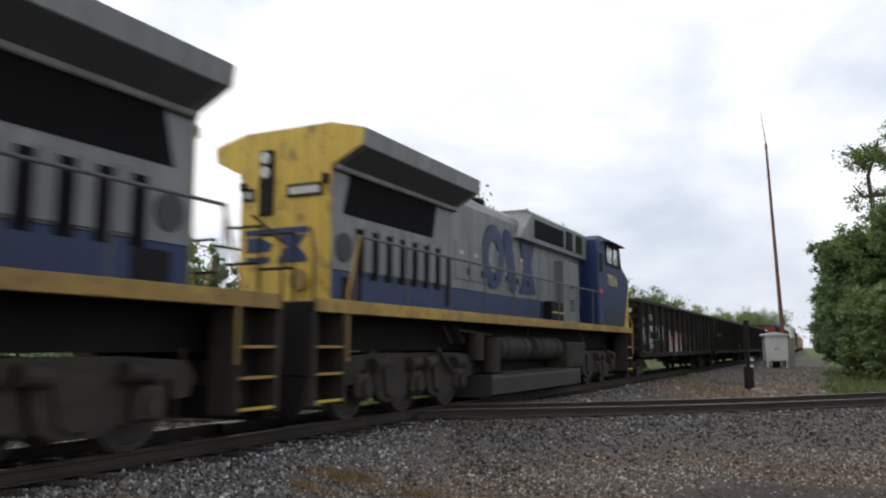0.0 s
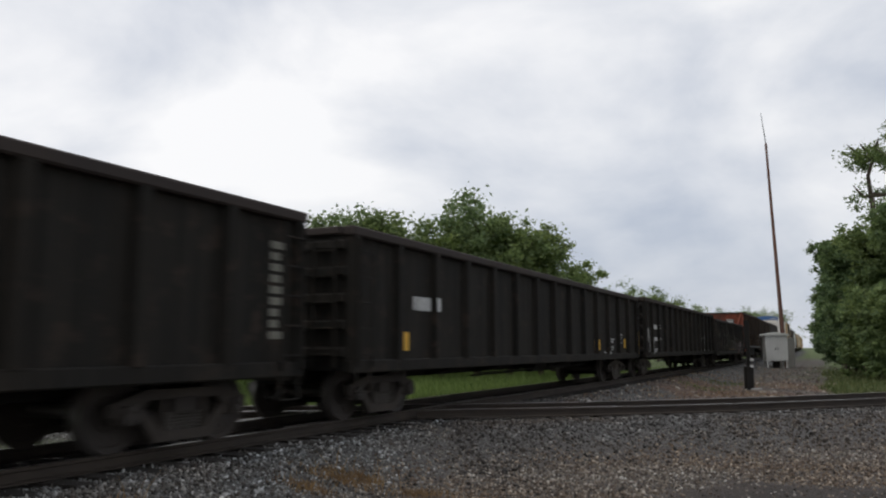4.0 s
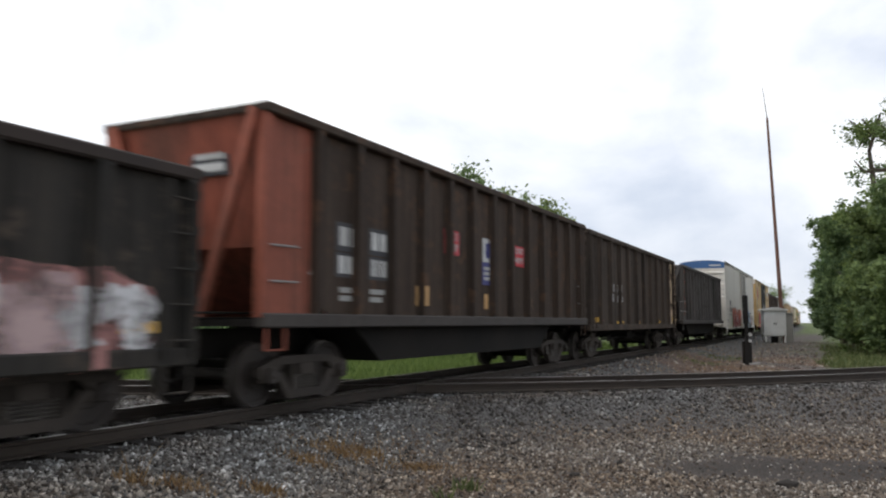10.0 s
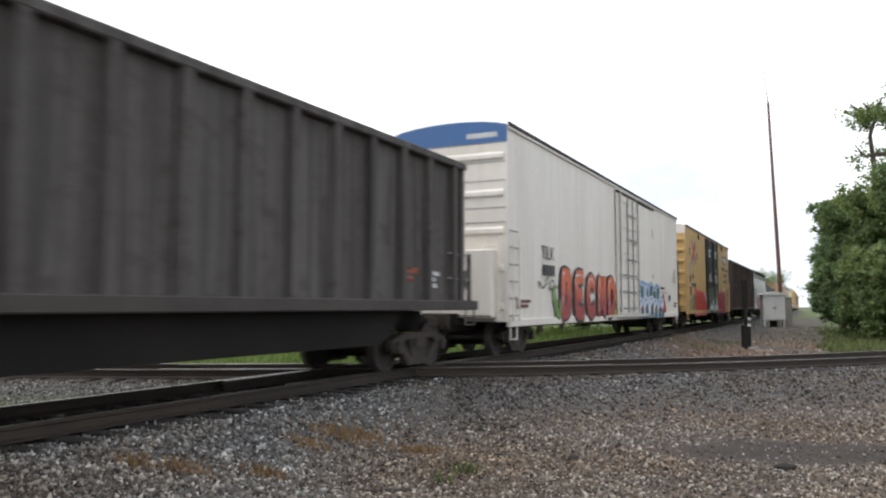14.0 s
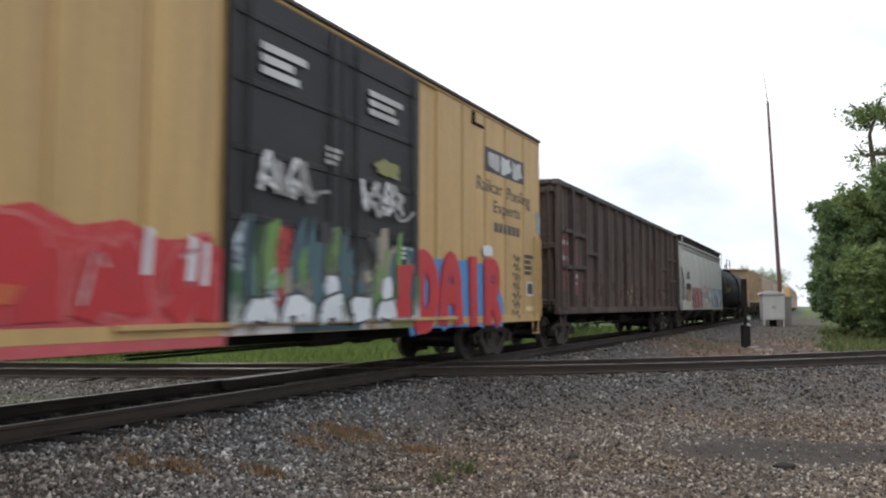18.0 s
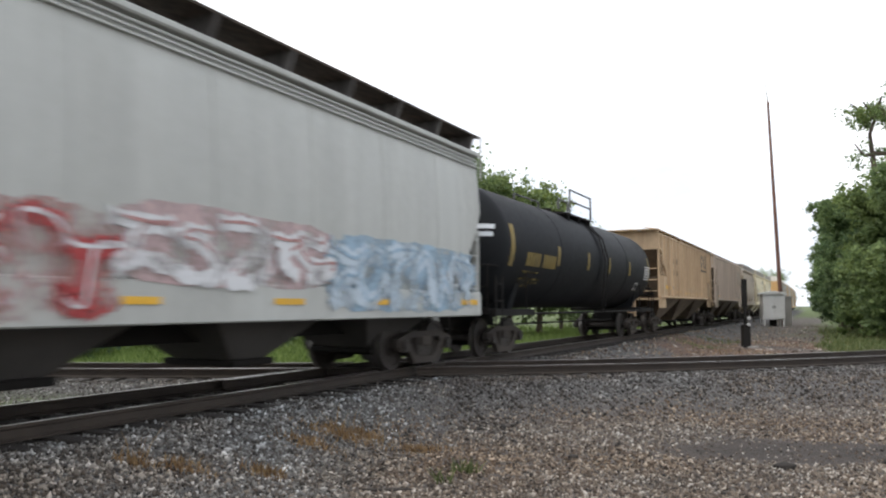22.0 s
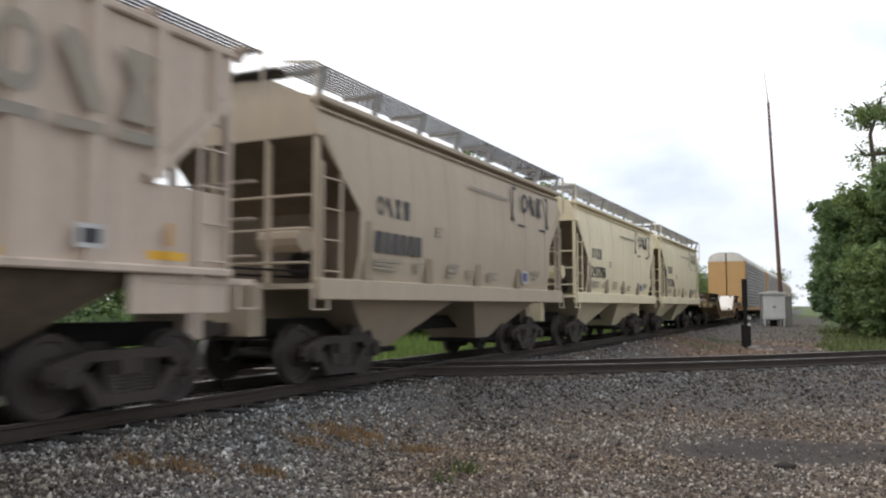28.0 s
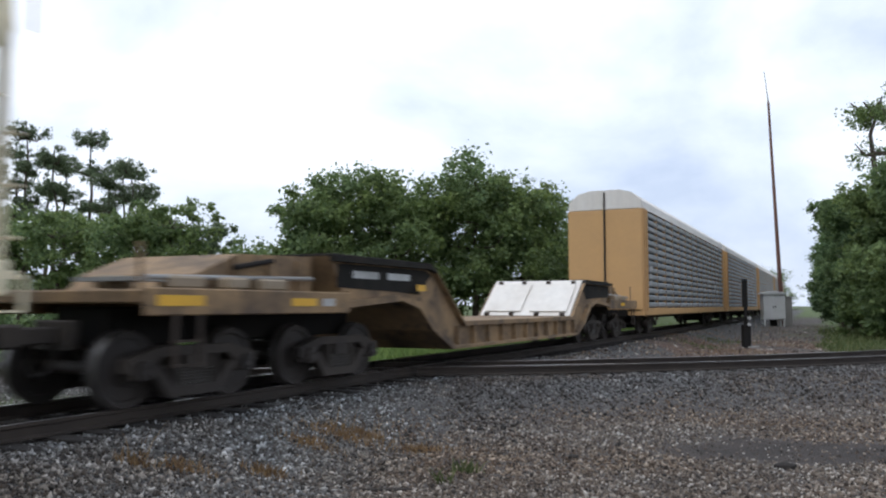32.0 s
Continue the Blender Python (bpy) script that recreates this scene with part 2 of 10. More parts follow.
M["putty"] = coat("hopper_putty", (0.46, 0.375, 0.275), (0.36, 0.3, 0.225), 0.65, fine=5, amount=0.4, streak=0.9, bump=0.04, runs=0.04)
M["cream"] = coat("hopper_cream", (0.76, 0.67, 0.46), (0.56, 0.47, 0.32), 0.6, fine=5, amount=0.35, streak=0.8, bump=0.04, runs=0.03)
M["flat"] = coat("flatcar_tan", (0.31, 0.2, 0.098), (0.07, 0.05, 0.036), 0.75, fine=4, coarse=1.2, amount=0.9, scuff=(0.055, 0.043, 0.034))
M["rackyellow"] = coat("rack_yellow", (0.56, 0.33, 0.13), (0.42, 0.26, 0.12), 0.6, fine=6, amount=0.4)
M["rackpanel"] = coat("galvanised_panel", (0.36, 0.37, 0.37), (0.24, 0.24, 0.24), 0.5, 0.3, fine=8, amount=0.6, spread=0.12)
M["lgrey"] = coat("loco_grey", (0.185, 0.192, 0.19), (0.12, 0.12, 0.115), 0.45, fine=5, amount=0.6, streak=1.5, bump=0.04, runs=0.22)
M["lblue"] = coat("loco_blue", (0.008, 0.024, 0.092), (0.013, 0.024, 0.065), 0.5, fine=5, amount=0.6, bump=0.04, streak=1.2, runs=0.25)
M["lyellow"] = coat("loco_yellow", (0.612, 0.425, 0.051), (0.33, 0.2, 0.06), 0.45, fine=5, amount=0.5, bump=0.04, streak=1.4, runs=0.12, scuff=(0.2, 0.12, 0.05))
M["ldark"] = coat("grille_black", (0.012, 0.012, 0.013), (0.024, 0.022, 0.021), 0.7, fine=12)
M["pipe"] = coat("handrail_steel", (0.3, 0.3, 0.29), (0.2, 0.18, 0.15), 0.5, 0.2, fine=9, bump=0)
M["orange"] = coat("reflector_yellow", (0.75, 0.42, 0.03), (0.5, 0.28, 0.04), 0.5, fine=10, bump=0)
M["mark"] = coat("stencil_white", (0.6, 0.6, 0.58), (0.3, 0.29, 0.27), 0.6, fine=14, amount=0.9, bump=0)
M["markdark"] = coat("stencil_black", (0.035, 0.035, 0.037), (0.1, 0.09, 0.08), 0.6, fine=14, amount=0.6, bump=0)
M["pane"] = coat("clear_pane", (0.8, 0.84, 0.84), (0.7, 0.74, 0.73), 0.02, 0.0, fine=2, bump=0)
M["pane"].node_tree.nodes["Principled BSDF"].inputs["Transmission Weight"].default_value = 1.0
M["lens"] = coat("lamp_lens", (0.5, 0.5, 0.47), (0.4, 0.38, 0.33), 0.1, 0.2, bump=0)
# Near-black for flat sheets that paint the dark inside of intakes and louvres.
M["void"] = coat("intake_shade_black", (0.0055, 0.0055, 0.006), (0.011, 0.01, 0.01), 0.9, fine=14)
M["lscreen"] = coat("screen_grey", (0.085, 0.088, 0.09), (0.11, 0.11, 0.11), 0.7, fine=20)
M["lfilter"] = coat("filter_grey", (0.06, 0.06, 0.06), (0.035, 0.034, 0.032), 0.7, fine=9)
M["lrail"] = coat("grimy_handrail", (0.11, 0.11, 0.105), (0.06, 0.055, 0.05), 0.6, 0.1, fine=9, bump=0)
M["lstripe"] = coat("frame_yellow", (0.42, 0.27, 0.045), (0.15, 0.085, 0.03), 0.55, fine=4, coarse=0.9, amount=0.9, scuff=(0.14, 0.08, 0.03))
M["lskirt"] = coat("grimy_blue", (0.012, 0.02, 0.045), (0.03, 0.028, 0.028), 0.6, fine=5, amount=0.8)
M["lochre"] = coat("ochre_plate", (0.33, 0.2, 0.045), (0.18, 0.11, 0.04), 0.6, fine=8)
M["loco_truck"] = coat("dusty_cast_steel", (0.052, 0.046, 0.039), (0.025, 0.022, 0.02), 0.8, fine=9, coarse=1.6, amount=0.8)
M["ftank"] = coat("grimy_tank", (0.03, 0.027, 0.024), (0.05, 0.043, 0.036), 0.75, fine=6, coarse=1.0, amount=0.7)
M["number_yellow"] = coat("number_yellow", (0.68, 0.6, 0.28), (0.4, 0.36, 0.2), 0.5, fine=12, bump=0)
M["sign_red"] = coat("sign_red", (0.55, 0.03, 0.05), (0.4, 0.05, 0.05), 0.5, fine=10, bump=0)
M["sign_blue"] = coat("sign_blue", (0.05, 0.055, 0.2), (0.06, 0.06, 0.15), 0.5, fine=10, bump=0)
M["g_pale"] = coat("spray_pale", (0.357, 0.357, 0.34), (0.221, 0.2125, 0.1955), 0.7, fine=8, amount=0.9, bump=0)
M["g_cream"] = coat("spray_cream", (0.231, 0.224, 0.182), (0.14, 0.133, 0.112), 0.7, fine=8, amount=0.9, bump=0)
M["g_red"] = coat("spray_red", (0.5, 0.025, 0.03), (0.36, 0.03, 0.035), 0.55, fine=8, amount=0.6, bump=0)
M["g_salmon"] = coat("spray_salmon", (0.55, 0.09, 0.09), (0.5, 0.16, 0.14), 0.55, fine=3, amount=0.9, bump=0)
M["g_orange"] = coat("spray_orange", (0.52, 0.13, 0.04), (0.42, 0.05, 0.04), 0.55, fine=4, amount=0.9, bump=0)
M["g_blue"] = coat("spray_blue", (0.06, 0.24, 0.52), (0.09, 0.2, 0.4), 0.55, fine=8, amount=0.6, bump=0)
M["g_blue_pale"] = coat("spray_pale_blue", (0.2, 0.32, 0.52), (0.28, 0.38, 0.52), 0.6, fine=6, amount=0.8, bump=0)
M["g_ice"] = coat("spray_ice", (0.42, 0.5, 0.58), (0.45, 0.47, 0.5), 0.6, fine=6, amount=0.9, bump=0)
M["g_white"] = coat("spray_white", (0.7, 0.72, 0.74), (0.5, 0.53, 0.56), 0.55, fine=8, amount=0.7, bump=0)
M["g_teal"] = coat("spray_teal", (0.045, 0.09, 0.11), (0.08, 0.16, 0.17), 0.55, fine=6, amount=0.8, bump=0)
M["g_green"] = coat("spray_green", (0.12, 0.28, 0.06), (0.16, 0.22, 0.08), 0.55, fine=6, amount=0.8, bump=0)
M["g_olive"] = coat("spray_olive", (0.2, 0.22, 0.07), (0.28, 0.25, 0.1), 0.6, fine=6, amount=0.8, bump=0)
M["g_black"] = coat("spray_black", (0.03, 0.03, 0.034), (0.07, 0.065, 0.07), 0.6, fine=8, amount=0.6, bump=0)
M["g_grey"] = coat("spray_grey", (0.27, 0.24, 0.2), (0.36, 0.3, 0.2), 0.6, fine=6, amount=0.8, bump=0)
M["faint_grey"] = coat("faded_lettering", (0.5, 0.47, 0.43), (0.6, 0.57, 0.52), 0.6, fine=9, amount=0.8, bump=0)
M["panel_red"] = coat("faded_red_panel", (0.17, 0.04, 0.04), (0.1, 0.045, 0.04), 0.7, fine=6, amount=0.7, bump=0.05)
M["cream_rust"] = coat("rusting_cream", (0.56, 0.42, 0.28), (0.13, 0.06, 0.04), 0.7, fine=3.5, coarse=1.6, amount=1.0, bump=0.1)
M["maroon_plate"] = coat("maroon_plate", (0.13, 0.055, 0.045), (0.2, 0.1, 0.07), 0.7, fine=6, amount=0.7, bump=0)
M["load"] = coat("wood_scrap", (0.13, 0.1, 0.075), (0.22, 0.17, 0.13), 0.95, fine=5, amount=0.9, bump=0.8)
M["tank_yellow"] = coat("grimy_yellow", (0.26, 0.18, 0.03), (0.1, 0.075, 0.03), 0.6, fine=10, amount=0.9, bump=0)
# Outlet bays: grime and underside shade mixed into one brown.
M["bay_tan"] = coat("shaded_grimy_bay", (0.17, 0.128, 0.085), (0.07, 0.053, 0.04), 0.8, fine=5, amount=0.9, bump=0.06)
# Slope sheets: grime, darkened further for the shade behind the end posts.
M["slope_tan"] = coat("shaded_slope_grime", (0.13, 0.095, 0.06), (0.06, 0.045, 0.033), 0.8, fine=5, amount=0.8, bump=0.06)
M["bolster"] = coat("worn_bolster", (0.3, 0.24, 0.165), (0.2, 0.16, 0.11), 0.7, fine=6, amount=0.6)
# Soot plus the shade under the off-white hopper, both put into the colour.
M["bay_white"] = coat("shaded_sooty_bay", (0.06, 0.055, 0.05), (0.12, 0.11, 0.1), 0.8, fine=5, amount=0.6, bump=0.06)
M["s_red"] = spray("thin_red", (0.4, 0.05, 0.05), 0.62)
M["s_rose"] = spray("thin_rose", (0.42, 0.2, 0.18), 0.5)
M["s_pink"] = spray("thin_pink", (0.5, 0.36, 0.35), 0.55)
M["s_white"] = spray("thin_white", (0.66, 0.66, 0.66), 0.66)
M["s_blue"] = spray("thin_blue", (0.3, 0.42, 0.52), 0.55)
M["s_ice"] = spray("thin_ice", (0.52, 0.6, 0.66), 0.6)
M["s_grey"] = spray("thin_grey", (0.2, 0.19, 0.17), 0.5)
M["s_cream"] = spray("thin_cream", (0.24, 0.22, 0.17), 0.6)
M["s_tan"] = spray("thin_tan", (0.4, 0.3, 0.2), 0.5)
M["s_cream_rust"] = spray("flaking_cream", (0.6, 0.45, 0.3), 0.62, 2.2, 0.13)
M["s_rust"] = spray("rust_bloom", (0.14, 0.075, 0.05), 0.5, 2.6, 0.2)
M["s_orange"] = spray("faded_orange", (0.26, 0.075, 0.035), 0.45, 3.0)
M["f_pink"] = fade("pink_over_white", (0.42, 0.43, 0.43), (0.4, 0.22, 0.21), 1.15, 1.5, (0.16, 0.12, 0.11))
M["f_ember"] = fade("red_into_orange", (0.3, 0.045, 0.045), (0.6, 0.13, 0.05), 1.3, 2.0, (0.34, 0.2, 0.17))
M["f_brick"] = fade("red_into_salmon", (0.5, 0.09, 0.1), (0.5, 0.045, 0.045), 0.9, 1.5, (0.55, 0.17, 0.16))
M["f_door"] = fade("white_into_green", (0.5, 0.52, 0.5), (0.045, 0.12, 0.06), 1.0, 1.4, (0.03, 0.05, 0.05))
M["rooftar"] = coat("dark_roof_edge", (0.05, 0.045, 0.042), (0.09, 0.08, 0.07), 0.8, fine=8)
for key in ("gon", "tank", "under", "truck", "brown", "maroon", "grey", "redside", "loco_truck", "void", "ldark", "gon_chord", "gon_graf"):
    M[key].node_tree.nodes["Principled BSDF"].inputs["Specular IOR Level"].default_value = 0.15

# ---- small mesh kit ----
def part(name, bm, material, parent, label="", at=None, smooth=False):
    me = bpy.data.meshes.new(name)
    bm.normal_update()
    bm.to_mesh(me)
    bm.free()
    me.materials.append(material)
    if smooth:
        me.shade_smooth()
        me.set_sharp_from_angle(angle=radians(38))
    return link(name, me, parent, label, at)


def link(name, me, parent, label="", at=None):
    ob = new(name, me)
    if parent is not None:
        ob.parent = parent
    if at is not None:
        ob.matrix_basis = at if isinstance(at, Matrix) else Matrix.Translation(at)
    if label:
        tagged(ob, label)
    return ob


def box(bm, x0, x1, y0, y1, z0, z1, bevel=0.0):
    v = [bm.verts.new((x, y, z)) for x in (x0, x1) for y in (y0, y1) for z in (z0, z1)]
    f = [bm.faces.new([v[i] for i in q]) for q in ((0, 1, 3, 2), (4, 6, 7, 5), (0, 4, 5, 1), (2, 3, 7, 6), (0, 2, 6, 4), (1, 5, 7, 3))]
    if bevel:
        edges = list({e for q in f for e in q.edges})
        bmesh.ops.bevel(bm, geom=edges, offset=bevel, segments=1, affect="EDGES")
    return bm


def prism(bm, outline, axis, a, b):
    """A flat outline pushed along an axis from a to b."""
    def at(p, q, w):
        return {"x": (w, p, q), "y": (p, w, q), "z": (p, q, w)}[axis]
    lo = [bm.verts.new(at(p, q, a)) for p, q in outline]
    hi = [bm.verts.new(at(p, q, b)) for p, q in outline]
    bm.faces.new(lo)
    bm.faces.new(hi[::-1])
    n = len(lo)
    for i in range(n):
        bm.faces.new((lo[i], hi[i], hi[(i + 1) % n], lo[(i + 1) % n]))
    bmesh.ops.recalc_face_normals(bm, faces=bm.faces[:])
    return bm


def rod(bm, a, b, r, seg=8, r2=None):
    a, b = Vector(a), Vector(b)
    d = b - a
    m = Matrix.Translation((a + b) / 2) @ d.to_track_quat("Z", "Y").to_matrix().to_4x4()
    bmesh.ops.create_cone(bm, cap_ends=True, segments=seg, radius1=r, radius2=r if r2 is None else r2, depth=d.length, matrix=m)
    return bm


def beam(bm, a, b, w, h):
    """A square bar from a to b."""
    a, b = Vector(a), Vector(b)
    d = b - a
    m = Matrix.Translation((a + b) / 2) @ d.to_track_quat("X", "Z").to_matrix().to_4x4() @ Matrix.Diagonal((d.length, w, h, 1))
    bmesh.ops.create_cube(bm, size=1.0, matrix=m)
    return bm


def B():
    return bmesh.new()


def words(name, text, size, material, parent, at, label="", stretch=1.0, thick=0.004):
    """Lettering in the built-in font, turned into a mesh that lies on a side facing the camera's side of the car."""
    cu = bpy.data.curves.new(name, "FONT")
    cu.body, cu.size, cu.extrude, cu.align_x, cu.align_y = text, size, thick, "CENTER", "CENTER"
    cu.space_line = 0.9
    tmp = bpy.data.objects.new(name, cu)
    me = bpy.data.meshes.new_from_object(tmp)
    bpy.data.objects.remove(tmp)
    me.materials.append(material)
    return link(name, me, parent, label, at @ Matrix.Diagonal((stretch, 1, 1, 1)))


def on_side(x, y, z):
    """The pose of a sign on the car's side that faces the camera (its -y side)."""
    return pose(x, y, z, 90, 0, 0)


def bars(name, w, h, rows, material, parent, at, label="", fill=0.62, seed=1):
    """Writing too small or private to letter: plain bars of its size."""
    r = random.Random(seed)
    bm = B()
    rh = h / rows
    for i in range(rows):
        y = h / 2 - (i + 0.5) * rh
        ww = w * (1 if i == 0 else r.uniform(0.6, 1))
        box(bm, -w / 2, -w / 2 + ww, y - rh * fill / 2, y + rh * fill / 2, 0, 0.004)
    return part(name, bm, material, parent, label, at)


SPEED = 10.55
TRACK_X = -8.30
BEND = (70.0, 260.0, 0.026)


def line(s):
    """Centre and heading of the train's track at y = s: straight, then bending gently away to the west."""
    a, b, turn = BEND
    if s <= a:
        return TRACK_X, s, 0.0
    r = (b - a) / turn
    if s <= b:
        ang = (s - a) / r
        return TRACK_X - r * (1 - math.cos(ang)), a + r * math.sin(ang), ang
    x, y = TRACK_X - r * (1 - math.cos(turn)), a + r * math.sin(turn)
    return x - (s - b) * math.sin(turn), y + (s - b) * math.cos(turn), turn

# ---- ground, tracks ----
TURN0 = radians(26.45)
FWD = Vector((-math.sin(TURN0), math.cos(TURN0)))
RGT = Vector((math.cos(TURN0), math.sin(TURN0)))


def cross_line(c):
    """The second track: a slow curve across the first one; c runs along it. Returns point and heading."""
    k = max(-13.0, min(14.0, c))
    z = 16.45 + 0.175 * k + 0.016 * k * k
    slope = 0.175 + 0.032 * k
    z += (c - k) * slope
    p = RGT * c + FWD * z
    d = (RGT + FWD * slope).normalized()
    return p, d


CROSS = [cross_line(c * 0.5) for c in range(-240, 241)]
CROSS_XY = np.array([(p.x, p.y) for p, d in CROSS])
LINE_XY = np.array([line(s)[:2] for s in np.arange(-150, 900, 1.0)])


def smooth_step(e0, e1, v):
    t = np.clip((v - e0) / (e1 - e0), 0, 1)
    return t * t * (3 - 2 * t)


def near_line(x, y, pts):
    """Distance from each point to a polyline of many short steps."""
    out = np.full(x.shape, 1e9)
    for i in range(0, len(pts), 1):
        px, py = pts[i]
        np.minimum(out, (x - px) ** 2 + (y - py) ** 2, out)
    return np.sqrt(out)


def wobble(x, y, f, seed):
    return (np.sin(x * f + seed) * np.cos(y * f * 1.13 + seed * 2.1) + 0.5 * np.sin(x * f * 2.7 + y * f * 1.9 + seed * 3.3)
            + 0.3 * np.cos(x * f * 5.1 - y * f * 4.3 + seed * 1.7)) / 1.8


def track_dist(x, y):
    d1 = np.where(y < 70, np.abs(x - TRACK_X), 0)
    far = y >= 70
    if far.any():
        d1[far] = near_line(x[far], y[far], LINE_XY)
    return d1, near_line(x, y, CROSS_XY)


def height(x, y):
    d1, d2 = track_dist(x, y)
    d = np.minimum(d1, d2)
    bed = smooth_step(3.6, 1.55, d)
    low = -0.62 + 0.05 * wobble(x, y, 0.35, 1.0) + 0.02 * wobble(x, y, 1.7, 4.0)
    top = -0.215 + 0.012 * wobble(x, y, 2.3, 2.0)
    z = low + (top - low) * bed
    far = np.hypot(x, y)
    ahead, aside = x * FWD.x + y * FWD.y, x * RGT.x + y * RGT.y
    bank = np.exp(-((d2 - 2.75) / 0.75) ** 2) * smooth_step(-1.2, 1.0, aside) * smooth_step(24.0, 19.0, ahead)
    z = z + bank * (0.1 + 0.05 * wobble(x, y, 1.1, 9.0))
    return z + 0.25 * smooth_step(40, 200, far) * wobble(x, y, 0.03, 2.0)


def spaced(lo, hi, step, reach, grow):
    mid = list(np.arange(lo, hi + 1e-6, step))
    a, d = [lo], step
    while a[-1] > -reach:
        d *= grow
        a.append(a[-1] - d)
    b, d = [hi], step
    while b[-1] < reach:
        d *= grow
        b.append(b[-1] + d)
    return np.array(a[:0:-1] + mid + b[1:])


gx, gy = spaced(-22, 16, 0.2, 3000, 1.17), spaced(1, 36, 0.2, 3000, 1.17)
GX, GY = np.meshgrid(gx, gy)
GZ = height(GX.ravel(), GY.ravel()).reshape(GX.shape)
nx, ny = len(gx), len(gy)
verts = np.stack([GX.ravel(), GY.ravel(), GZ.ravel()], 1)
ii = (np.arange(ny - 1)[:, None] * nx + np.arange(nx - 1)[None, :]).ravel()
quads = np.stack([ii, ii + 1, ii + nx + 1, ii + nx], 1)
me = bpy.data.meshes.new("ground")
me.from_pydata(verts.tolist(), [], quads.tolist())
me.shade_smooth()
X, Y = GX.ravel(), GY.ravel()
d1, d2 = track_dist(X, Y)
dm = np.minimum(d1, d2)
side = X - TRACK_X
cam_z = X * FWD.x + Y * FWD.y
cam_x = X * RGT.x + Y * RGT.y
beyond = smooth_step(2.6, 3.6, -side) * smooth_step(2.0, 3.0, d2)
right = smooth_step(0.475, 0.5, cam_x / np.maximum(cam_z, 1) + 0.02 * wobble(X, Y, 0.4, 3.0)) * smooth_step(27, 32, cam_z)
patch = smooth_step(0.25, 0.6, wobble(X, Y, 0.5, 5.0)) * smooth_step(2.5, 4, dm) * smooth_step(24, 30, cam_z) * 0.6
farg = smooth_step(110, 170, np.hypot(X, Y)) * smooth_step(2.2, 4, d1)
grass_f = np.clip(beyond + right + patch * 0.6 + farg, 0, 1)
ballast_f = smooth_step(4.2, 2.6, dm + 0.4 * wobble(X, Y, 0.9, 3.0))
mud_shade_f = smooth_step(1.25, 0.7, np.hypot((cam_x - 4.7) / 2.4, (cam_z - 10.1) / 0.85) + 0.5 * wobble(X, Y, 1.5, 8.0))
mud_shade_f = np.maximum(mud_shade_f, 0.92 * smooth_step(1.15, 0.7, d1))       # the train's shade, painted dark between the rails
red_f = smooth_step(1.2, 0.6, np.hypot((cam_x - 17.2) / 2.2, (cam_z - 37.0) / 5.0) + 0.35 * wobble(X, Y, 0.7, 2.0))
red_f = np.maximum(red_f, 0.75 * smooth_step(1.2, 0.5, np.hypot((cam_x - 11.5) / 3.2, (cam_z - 33.0) / 5.5) + 0.4 * wobble(X, Y, 0.8, 6.0)))
col = me.color_attributes.new("cover", "FLOAT_COLOR", "POINT")
col.data.foreach_set("color", np.stack([grass_f, mud_shade_f, ballast_f, red_f], 1).astype(np.float32).ravel())

gm, n, l, p = shader("ground_cover")
at = n.new("ShaderNodeVertexColor")
at.layer_name = "cover"
sep = n.new("ShaderNodeSeparateColor")
l.new(at.outputs[0], sep.inputs[0])
co = n.new("ShaderNodeTexCoord")


def ground_noise(scale, detail=6.0):
    t = n.new("ShaderNodeTexNoise")
    t.inputs["Scale"].default_value, t.inputs["Detail"].default_value, t.inputs["Roughness"].default_value = scale, detail, 0.65
    l.new(co.outputs["Object"], t.inputs["Vector"])
    return t


def ground_ramp(src, a, b, p0=0.3, p1=0.7):
    r = n.new("ShaderNodeValToRGB")
    r.color_ramp.elements[0].position, r.color_ramp.elements[1].position = p0, p1
    r.color_ramp.elements[0].color, r.color_ramp.elements[1].color = (*a, 1), (*b, 1)
    l.new(src, r.inputs[0])
    return r.outputs[0]


def ground_mix(f, a, b):
    mx = n.new("ShaderNodeMixRGB")
    l.new(f, mx.inputs[0])
    l.new(a, mx.inputs[1])
    l.new(b, mx.inputs[2])
    return mx.outputs[0]


vor = n.new("ShaderNodeTexVoronoi")
vor.inputs["Scale"].default_value = 34.0
l.new(co.outputs["Object"], vor.inputs["Vector"])
vsep = n.new("ShaderNodeSeparateColor")
l.new(vor.outputs["Color"], vsep.inputs[0])
stone_c = ground_ramp(vsep.outputs[0], (0.033, 0.03, 0.028), (0.145, 0.138, 0.13), 0.0, 1.0)
dirt_c = ground_ramp(ground_noise(1.1).outputs["Fac"], (0.06, 0.044, 0.033), (0.14, 0.112, 0.09))
grav_c = ground_mix(ground_noise(14.0, 3).outputs["Fac"], stone_c, dirt_c)
# serves the mud patch and the painted shade between the rails
mud_shade_c = ground_ramp(ground_noise(3.0).outputs["Fac"], (0.028, 0.022, 0.018), (0.06, 0.047, 0.038))
red_c = ground_ramp(ground_noise(2.0).outputs["Fac"], (0.075, 0.036, 0.02), (0.15, 0.085, 0.05))
grass_c = ground_ramp(ground_noise(4.0).outputs["Fac"], (0.055, 0.085, 0.025), (0.12, 0.15, 0.045))
bal_c = ground_mix(sep.outputs[2], grav_c, stone_c)
mixed = ground_mix(at.outputs["Alpha"], ground_mix(sep.outputs[1], bal_c, mud_shade_c), red_c)
l.new(ground_mix(sep.outputs[0], mixed, grass_c), p.inputs["Base Color"])
p.inputs["Roughness"].default_value = 0.95
bp = n.new("ShaderNodeBump")
bp.inputs["Strength"].default_value, bp.inputs["Distance"].default_value = 0.9, 0.03
l.new(vor.outputs["Distance"], bp.inputs["Height"])
